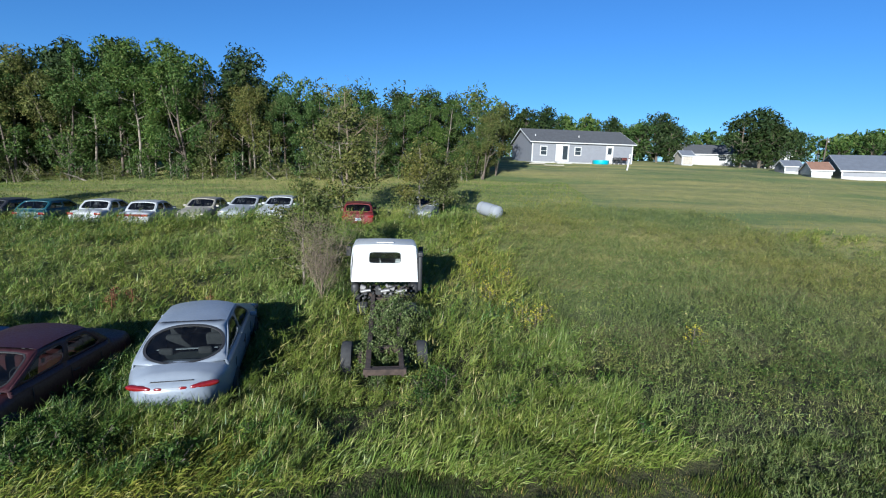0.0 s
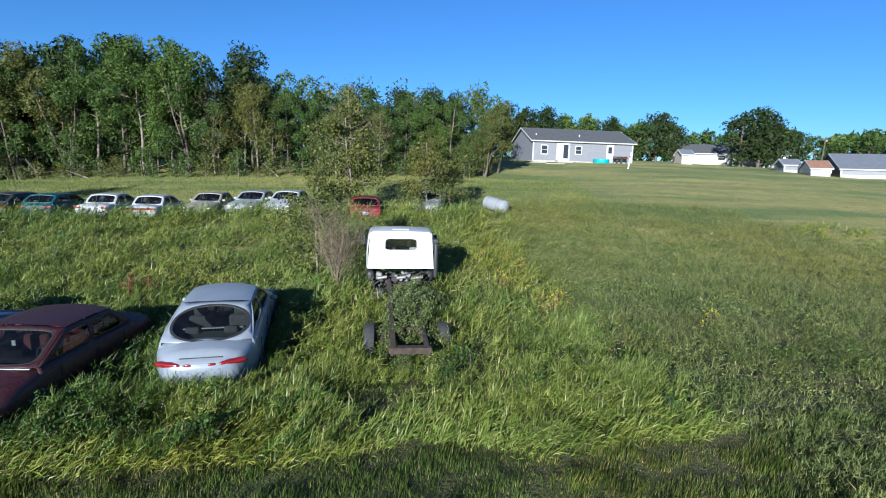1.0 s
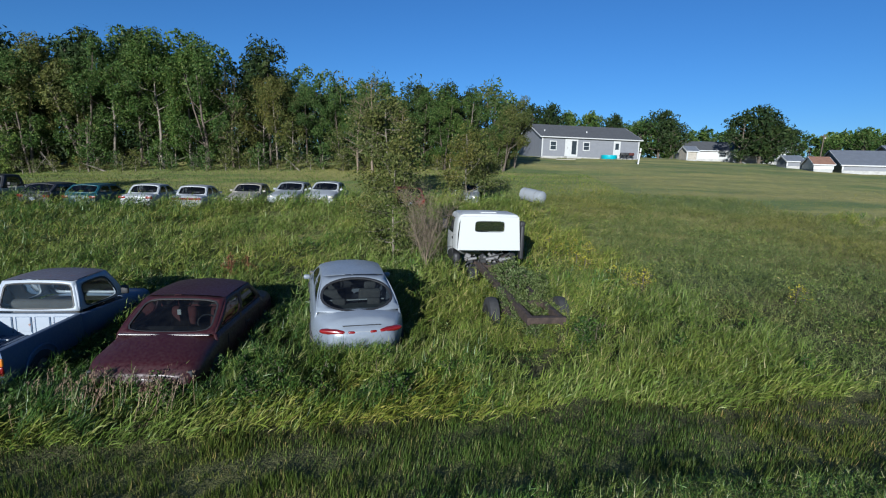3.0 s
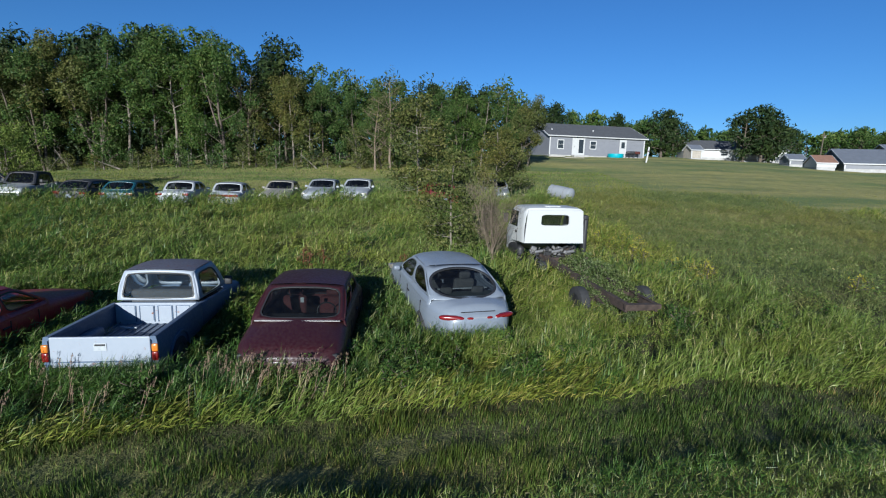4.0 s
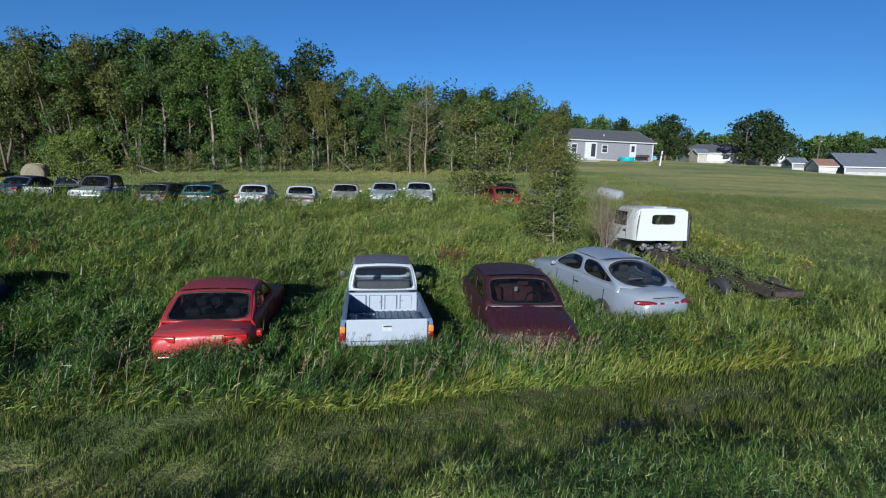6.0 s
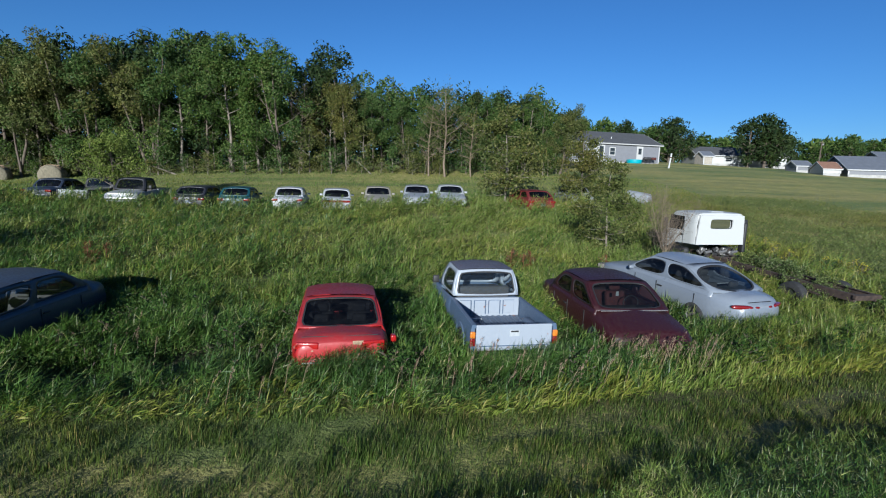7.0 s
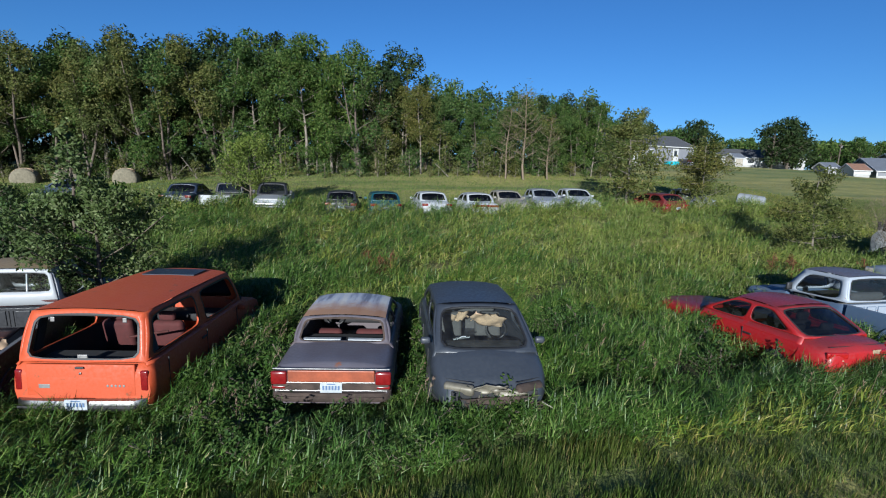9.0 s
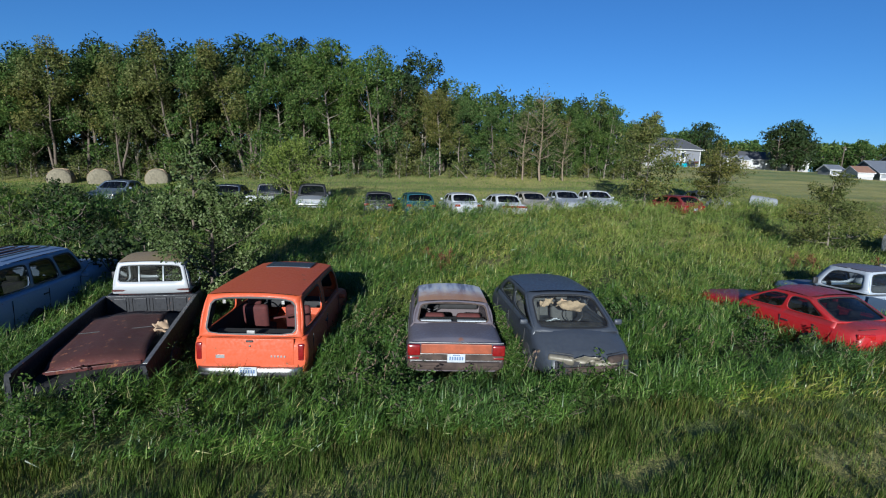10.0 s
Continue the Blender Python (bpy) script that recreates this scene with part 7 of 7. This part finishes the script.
def far_things():
    # fallen trunks along the foot of the wood
    for x, y, z1, dx, rad in ((-25.4, 51.4, 0.75, 2.0, 0.09), (-29.6, 51.8, 1.9, 1.2, 0.06), (-29.0, 51.6, 1.3, -1.3, 0.05), (-7.5, 52.2, 1.2, 1.3, 0.06)):
        f = thing("fallen_trunk", Matrix.Translation((x, y, at_ground(x, y))), "bare grey trunk fallen at the foot of the wood", "fallen trunk", "fallen trunks")
        bm = tube(bmesh.new(), (dx, 0.3, 0.02), (dx * 0.45, 0.1, z1 * 0.6), rad, rad * 0.8, 8)
        tube(bm, (dx * 0.45, 0.1, z1 * 0.6), (0, 0, z1), rad * 0.8, rad * 0.4, 8)
        part("log", bm, M_BARK, f, smooth=50)
        part("snag", tube(bmesh.new(), (dx * 0.4, 0.1, z1 * 0.6), (dx * 0.2, -0.4, z1 * 0.95), rad * 0.4, 0.01, 6), M_BARK, f)
    # white tank lying in the grass
    x, y = 12.7, 37.9
    t = thing("storage_tank", Matrix.Translation((x, y, at_ground(x, y) + 0.40)) @ Matrix.Rotation(radians(-50), 4, "Z") @ Matrix.Rotation(radians(7), 4, "Y") @ Matrix.Scale(0.82, 4), "off-white cylindrical tank lying in the grass", "tank")
    bm = bmesh.new()
    n = 24
    R = []
    for px, r in ((-1.05, 0.05), (-1.0, 0.32), (-0.9, 0.46), (-0.3, 0.475), (0.3, 0.475), (0.9, 0.46), (1.0, 0.32), (1.05, 0.05)):
        R.append([bm.verts.new((px, math.cos(6.2832 * k / n) * r, math.sin(6.2832 * k / n) * r)) for k in range(n)])
    for A, B in zip(R, R[1:]):
        for k in range(n):
            bm.faces.new((A[k], A[(k + 1) % n], B[(k + 1) % n], B[k]))
    bm.faces.new(R[0]); bm.faces.new(R[-1][::-1])
    part("shell", bm, P_LIGHT, t, smooth=40)
    for px in (-0.5, 0.5):
        bm = bmesh.new()
        for k in range(n):
            a0, a1 = 6.2832 * k / n, 6.2832 * (k + 1) / n
            tube(bm, (px, 0.478 * math.cos(a0), 0.478 * math.sin(a0)), (px, 0.478 * math.cos(a1), 0.478 * math.sin(a1)), 0.012, None, 5, False)
        part("weld_band", bm, M_STEEL, t)
    # round bales before the wood
    M_HAY = plain("dry_hay", (0.21, 0.185, 0.125), 0.95, 0, 0.3, 8, 0.9)
    def bale(x, y, turn):
        b = thing("hay_bale", Matrix.Translation((x, y, at_ground(x, y) + 0.32)) @ Matrix.Rotation(turn, 4, "Z") @ Matrix.Scale(1.25, 4), "round straw-coloured hay bale at the edge of the wood", "hay bale", "hay bales")
        bm = bmesh.new()
        R = []
        rr = random.Random(3)
        for px, q in ((-0.62, 0.02), (-0.62, 0.35), (-0.60, 0.62), (-0.52, 0.72), (0, 0.74), (0.52, 0.72), (0.60, 0.62), (0.62, 0.35), (0.62, 0.02)):
            R.append([bm.verts.new((px, math.cos(6.2832 * k / 32) * (q + rr.uniform(-0.012, 0.012)), math.sin(6.2832 * k / 32) * (q + rr.uniform(-0.012, 0.012)))) for k in range(32)])
        for A, B in zip(R, R[1:]):
            for k in range(32):
                bm.faces.new((A[k], A[(k + 1) % 32], B[(k + 1) % 32], B[k]))
        part("roll", bm, M_HAY, b, smooth=60)
        for px in (-0.4, -0.2, 0.0, 0.2, 0.4):
            bm = bmesh.new()
            for k in range(32):
                a0, a1 = 6.2832 * k / 32, 6.2832 * (k + 1) / 32
                tube(bm, (px, 0.75 * math.cos(a0), 0.75 * math.sin(a0)), (px, 0.75 * math.cos(a1), 0.75 * math.sin(a1)), 0.008, None, 4, False)
            part("twine", bm, M_SEATT, b)
    for x, y, a in ((-41.3, 50.2, 1.9), (-38.3, 50.5, 2.0), (-33.5, 50.4, 1.85)):
        bale(x, y, a)


M_SIDING = plain("grey_vinyl_siding", (0.20, 0.205, 0.225), 0.6, 0, 0.08, 2)
M_SHINGLE = plain("dark_grey_shingles", (0.085, 0.088, 0.095), 0.9, 0, 0.25, 3, 0.5)
M_WTRIM = plain("white_trim", (0.50, 0.50, 0.49), 0.5, 0, 0.08, 4)
M_PANE = plain("dark_window_glass", (0.03, 0.035, 0.04), 0.08, 0, 0.2, 3)
M_TURQ = plain("turquoise_plastic", (0.03, 0.36, 0.44), 0.4, 0, 0.15, 4)
M_METALROOF = plain("pale_metal_roof", (0.22, 0.235, 0.265), 0.45, 0.3, 0.12, 2)
M_BROWNROOF = plain("brown_shingles", (0.24, 0.13, 0.085), 0.9, 0, 0.25, 3, 0.4)
M_CONC = plain("concrete", (0.42, 0.41, 0.39), 0.9, 0, 0.2, 3, 0.3)
M_WOODW = plain("weathered_board", (0.40, 0.36, 0.30), 0.85, 0, 0.25, 5, 0.3)


def gable_house(name, x, y, turn, L, D, wall_h, pitch_h, wall, roof, label, category, over=0.35, openings=(), boards=0.0, group=""):
    """A house with its long front along local x (origin at the front left corner, depth towards +y)."""
    z = at_ground(x, y)
    t = thing(name, Matrix.Translation((x, y, z)) @ Matrix.Rotation(radians(turn), 4, "Z"), label, category, group)
    part("foundation", boxbm((L / 2, D / 2, -0.6), (L - 0.06, D - 0.06, 1.7), 0), M_CONC, t)
    bm = bmesh.new()
    # long walls in strips of board, and gable ends
    step = boards or wall_h - 0.25
    zz, pieces = 0.25, []
    while zz < wall_h - 0.01:
        hh = min(step, wall_h - zz)
        for yy, s in ((0, -1), (D, 1)):
            if boards and s < 0:
                pieces.append((zz, hh))
            else:
                a = [bm.verts.new(c) for c in ((0, yy, zz), (L, yy, zz), (L, yy, zz + hh), (0, yy, zz + hh))]
                bm.faces.new(a)
        zz += step
    for xx in (0, L):
        a = [bm.verts.new(c) for c in ((xx, 0, 0.25), (xx, D, 0.25), (xx, D, wall_h), (xx, D / 2, wall_h + pitch_h), (xx, 0, wall_h))]
        bm.faces.new(a)
    w = part("wall", bm, wall, t)
    for zz, hh in pieces:
        bm = bmesh.new()
        v = [bm.verts.new((px, py, zz + pz)) for px in (0, L) for py, pz in ((-0.022, 0), (0, hh + 0.01), (0.03, hh + 0.01), (0.03, 0))]
        for q in ((0, 4, 5, 1), (1, 5, 6, 2), (2, 6, 7, 3), (3, 7, 4, 0), (0, 1, 2, 3), (7, 6, 5, 4)):
            bm.faces.new([v[k] for k in q])
        part("siding_board", bm, wall, w)
    s = pitch_h / (D / 2)
    for side in (0, 1):
        bm = bmesh.new()
        def rp(px, d, up):
            yy = d if side == 0 else D - d
            return bm.verts.new((px, yy, wall_h + s * d + up))
        v = [rp(px, d, up) for up in (0.03, 0.15) for px, d in ((-over, -over), (L + over, -over), (L + over, D / 2), (-over, D / 2))]
        for q in ((0, 1, 2, 3), (7, 6, 5, 4), (0, 4, 5, 1), (1, 5, 6, 2), (2, 6, 7, 3), (3, 7, 4, 0)):
            bm.faces.new([v[k] for k in q])
        part("roof", bm, roof, t)
        yy = -over if side == 0 else D + over
        part("gutter", boxbm((L / 2, yy, wall_h - s * over + 0.06), (L + 2 * over, 0.10, 0.14), 0.02), M_WTRIM, t)
        for px in (-over - 0.01, L + over + 0.01):
            ang = math.atan2(pitch_h, D / 2) * (1 if side == 0 else -1)
            ln = math.hypot(D / 2 + over, (D / 2 + over) * s)
            cy = (D / 2 - over) / 2 if side == 0 else D - (D / 2 - over) / 2
            part("verge_board", boxbm((px, cy, wall_h + s * (D / 2 - over) / 2 + 0.06), (0.04, ln, 0.18), 0.01, Matrix.Rotation(ang, 3, "X")), M_WTRIM, t)
    for px in (0.05, L - 0.05):
        part("corner_post", boxbm((px, -0.01, wall_h / 2 + 0.12), (0.16, 0.06, wall_h - 0.2), 0.01), M_WTRIM, t)
    for kind, px, w, zb, h in openings:
        fr = part("window" if kind == "window" else "door", boxbm((px, -0.03, zb + h / 2), (w + 0.16, 0.07, h + 0.16), 0.01), M_WTRIM, t)
        if kind == "window":
            for k in (0, 1):
                part("pane", boxbm((px, -0.062, zb + h * (0.26 + 0.48 * k)), (w - 0.06, 0.012, h * 0.44), 0.004), M_PANE, fr)
        else:
            part("pane", boxbm((px + (w * 0.22 if w > 1.2 else 0), -0.062, zb + h * (0.52 if w > 1.2 else 0.70)), (w * (0.40 if w > 1.2 else 0.6), 0.012, h * (0.85 if w > 1.2 else 0.4)), 0.004), M_PANE, fr)
            part("door_handle", boxbm((px - w * 0.35, -0.08, zb + 1.0), (0.05, 0.05, 0.14), 0.01), M_STEEL, fr)
    return t


def far_houses():
    # the grey ranch house on the rise
    turn = math.degrees(math.atan2(77.24 - 74.14, 32.4 - 18.4))
    L = math.hypot(32.4 - 18.4, 77.24 - 74.14) - 0.5
    h = gable_house("ranch_house", 18.6, 74.2, turn, L, 9.0, 2.75, 1.8, M_SIDING, M_SHINGLE, "long grey-sided ranch house with a dark shingle roof", "house", 0.35,
                    (("window", 1.55, 0.8, 1.05, 1.1), ("door", 4.1, 1.65, 0.35, 2.05), ("window", 6.2, 0.8, 1.15, 1.0), ("door", 10.6, 0.85, 0.35, 2.05)), 0.2)
    for px in (0.9, 6.9):
        part("roof_vent", tube(bmesh.new(), (px, 1.6, 3.2), (px, 1.6, 3.75), 0.07, 0.07, 8), M_WTRIM, h)
    part("step", boxbm((4.1, -0.6, 0.08), (2.0, 1.0, 0.3), 0.02), M_CONC, h)
    m = h.matrix_world
    def on(px, py):
        q = m @ Vector((px, py, 0))
        return q.x, q.y, at_ground(q.x, q.y)
    x, y, z = on(8.7, -1.6)
    p = thing("paddling_pool", Matrix.Translation((x, y, z)), "round turquoise paddling pool on the lawn", "pool")
    bm = bmesh.new()
    R = [[bm.verts.new((math.cos(6.2832 * k / 28) * r, math.sin(6.2832 * k / 28) * r, q)) for k in range(28)] for r, q in ((0.95, 0), (1.02, 0.2), (1.03, 0.5), (0.99, 0.52), (0.95, 0.48), (0.92, 0.1), (0.05, 0.08))]
    for A, B in zip(R, R[1:]):
        for k in range(28):
            bm.faces.new((A[k], A[(k + 1) % 28], B[(k + 1) % 28], B[k]))
    part("wall", bm, M_TURQ, p, smooth=40)
    for px, mt, lab in ((11.4, M_BLACK, "black barbecue grill by the back door"), (12.2, P_REDHOOD, "dark red garden cart by the house wall"), (11.0, M_BLACK, "black garden chair by the back door")):
        x, y, z = on(px, -1.0)
        g = thing("barbecue_grill" if mt is M_BLACK else "garden_cart", Matrix.Translation((x, y, z)), lab, "grill" if mt is M_BLACK else "cart")
        part("tub", boxbm((0, 0, 0.68), (0.72, 0.5, 0.36), 0.12, None, 3), mt, g, smooth=50)
        for sx in (-0.28, 0.28):
            for sy in (-0.18, 0.18):
                part("leg", tube(bmesh.new(), (sx, sy, 0), (sx, sy, 0.52), 0.025, None, 6), M_BLACK, g)
    # post, boards on the lawn
    x, y = 28.6, 66.8
    p = thing("white_post", Matrix.Translation((x, y, at_ground(x, y))) @ Matrix.Rotation(radians(6), 4, "Y"), "leaning white post on the lawn", "post")
    part("shaft", boxbm((0, 0, 0.9), (0.16, 0.16, 1.9), 0.02), M_WTRIM, p)
    part("band", boxbm((0, 0, 1.35), (0.17, 0.17, 0.12), 0.01), P_REDHOOD, p)
    for x, y, a, ln in ((19.0, 71.0, 0.15, 2.0), (20.9, 69.6, -0.5, 2.4)):
        b = thing("board", Matrix.Translation((x, y, at_ground(x, y) + 0.16)) @ Matrix.Rotation(a, 4, "Z"), "pale weathered board lying on the lawn", "board", "boards on the lawn")
        part("plank", boxbm((0, 0, 0), (ln, 0.28, 0.08), 0.01), M_WOODW, b)
        part("end_batten", boxbm((ln * 0.42, 0, 0.05), (0.08, 0.3, 0.05), 0.006), M_WOODW, b)
    # sheds and houses beyond
    win = (("window", 1.2, 0.8, 1.0, 0.9),)
    gable_house("garden_shed", 38.4, 76.8, 5, 1.5, 2.0, 1.35, 0.6, M_WOODW, M_METALROOF, "small grey wooden shed", "shed", 0.15)
    gable_house("white_house", 43.0, 87.0, -6, 14.0, 6.5, 1.55, 1.4, M_WTRIM, M_SHINGLE, "low white house half hidden by a dark tree", "house", 0.3, (("window", 5.0, 1.0, 0.6, 0.7),))
    gable_house("small_shed", 48.6, 72.0, -5, 1.9, 2.4, 0.8, 0.65, M_SIDING, M_METALROOF, "small grey shed with a pale roof", "shed", 0.15)
    gable_house("brown_roofed_shed", 49.6, 68.6, -12, 2.0, 3.2, 0.75, 0.85, M_WTRIM, M_BROWNROOF, "white shed with a brown roof", "shed", 0.15)
    gable_house("metal_barn", 52.7, 68.4, -14, 13.5, 7.0, 0.85, 1.75, M_SIDING, M_METALROOF, "long grey barn with a pale metal roof", "barn", 0.2)
    gable_house("blue_house", 68.0, 80.0, -14, 8.0, 6.0, 2.2, 1.3, M_SIDING, M_METALROOF, "pale blue-grey house behind a barn", "house", 0.3, win)
    x, y = 58.9, 81.3
    p = thing("utility_pole", Matrix.Translation((x, y, at_ground(x, y))) @ Matrix.Rotation(radians(2), 4, "Y"), "weathered wooden utility pole with a cross-arm", "utility pole")
    part("shaft", tube(bmesh.new(), (0, 0, -0.3), (0, 0, 4.6), 0.10, 0.07, 10), M_BARK2, p)
    part("cross_arm", boxbm((0, 0, 4.3), (0.8, 0.08, 0.10), 0.01), M_BARK2, p)
    part("lamp_head", boxbm((0.22, 0, 4.05), (0.24, 0.16, 0.28), 0.06), M_STEEL, p)


# ---- the front row ----
truck()
silver_sedan()
maroon_sedan()
pickup("small_pickup", 0.83, 15.08, 8.5, 4.8, 1.68, 1.54, "pale silver-blue compact pickup with an empty ribbed bed", P_PKBLUE, P_PKBLUE, P_PKTAIL, 2.0, 1.2, 0.93, M_SEATG, M_GLASS, "wrecks in the front row", sink=0.13, cabpaint=P_BRONZE)
bar = thing("metal_bar", bpy.data.objects["small_pickup"].matrix_world @ Matrix.Translation((-0.40, -0.78, 0.545)) @ Matrix.Rotation(radians(-22), 4, "Z"), "short bent pale metal bar lying in the pickup's bed", "bar")
part("shank", boxbm((0, 0, 0), (0.26, 0.05, 0.035), 0.012, None, 2), M_PLATE, bar)
part("bent_end", boxbm((0.155, 0.02, 0.008), (0.10, 0.045, 0.03), 0.012, Matrix.Rotation(radians(32), 3, "Z"), 2), M_PLATE, bar)
red_sedan()
grey_sedan()
bronze_sedan()
orange_suv()
car, y0, yb, fl = pickup("old_pickup", -17.22, 13.2, 9.5, 6.1, 1.95, 1.74, "dark full-size pickup with a white and red cab and no tailgate", P_DARK, M_TRIM, P_WHITE, 3.55, 0.95, 1.02, M_SEATR, M_GLASS, "wrecks in the front row", False, 0.17, False, False, P_TAN, True, 5.0, P_DARK, cab_w=0.88, sill=0.36)
part("red_band", boxbm((0, yb + 0.045, 1.12), (1.52, 0.05, 0.045), 0.01), P_REDHOOD, car)
part("rail_cap", boxbm((0.915, (y0 + yb) / 2, 1.027), (0.07, 3.4, 0.012), 0.004), M_STEEL, car, "worn bare metal rail top")
red_hood_in_bed(car, y0, yb, fl)
blue_wagon()
far_row()
far_things()
far_houses()
grow_wood()
grow_small_trees()
grow_grass()
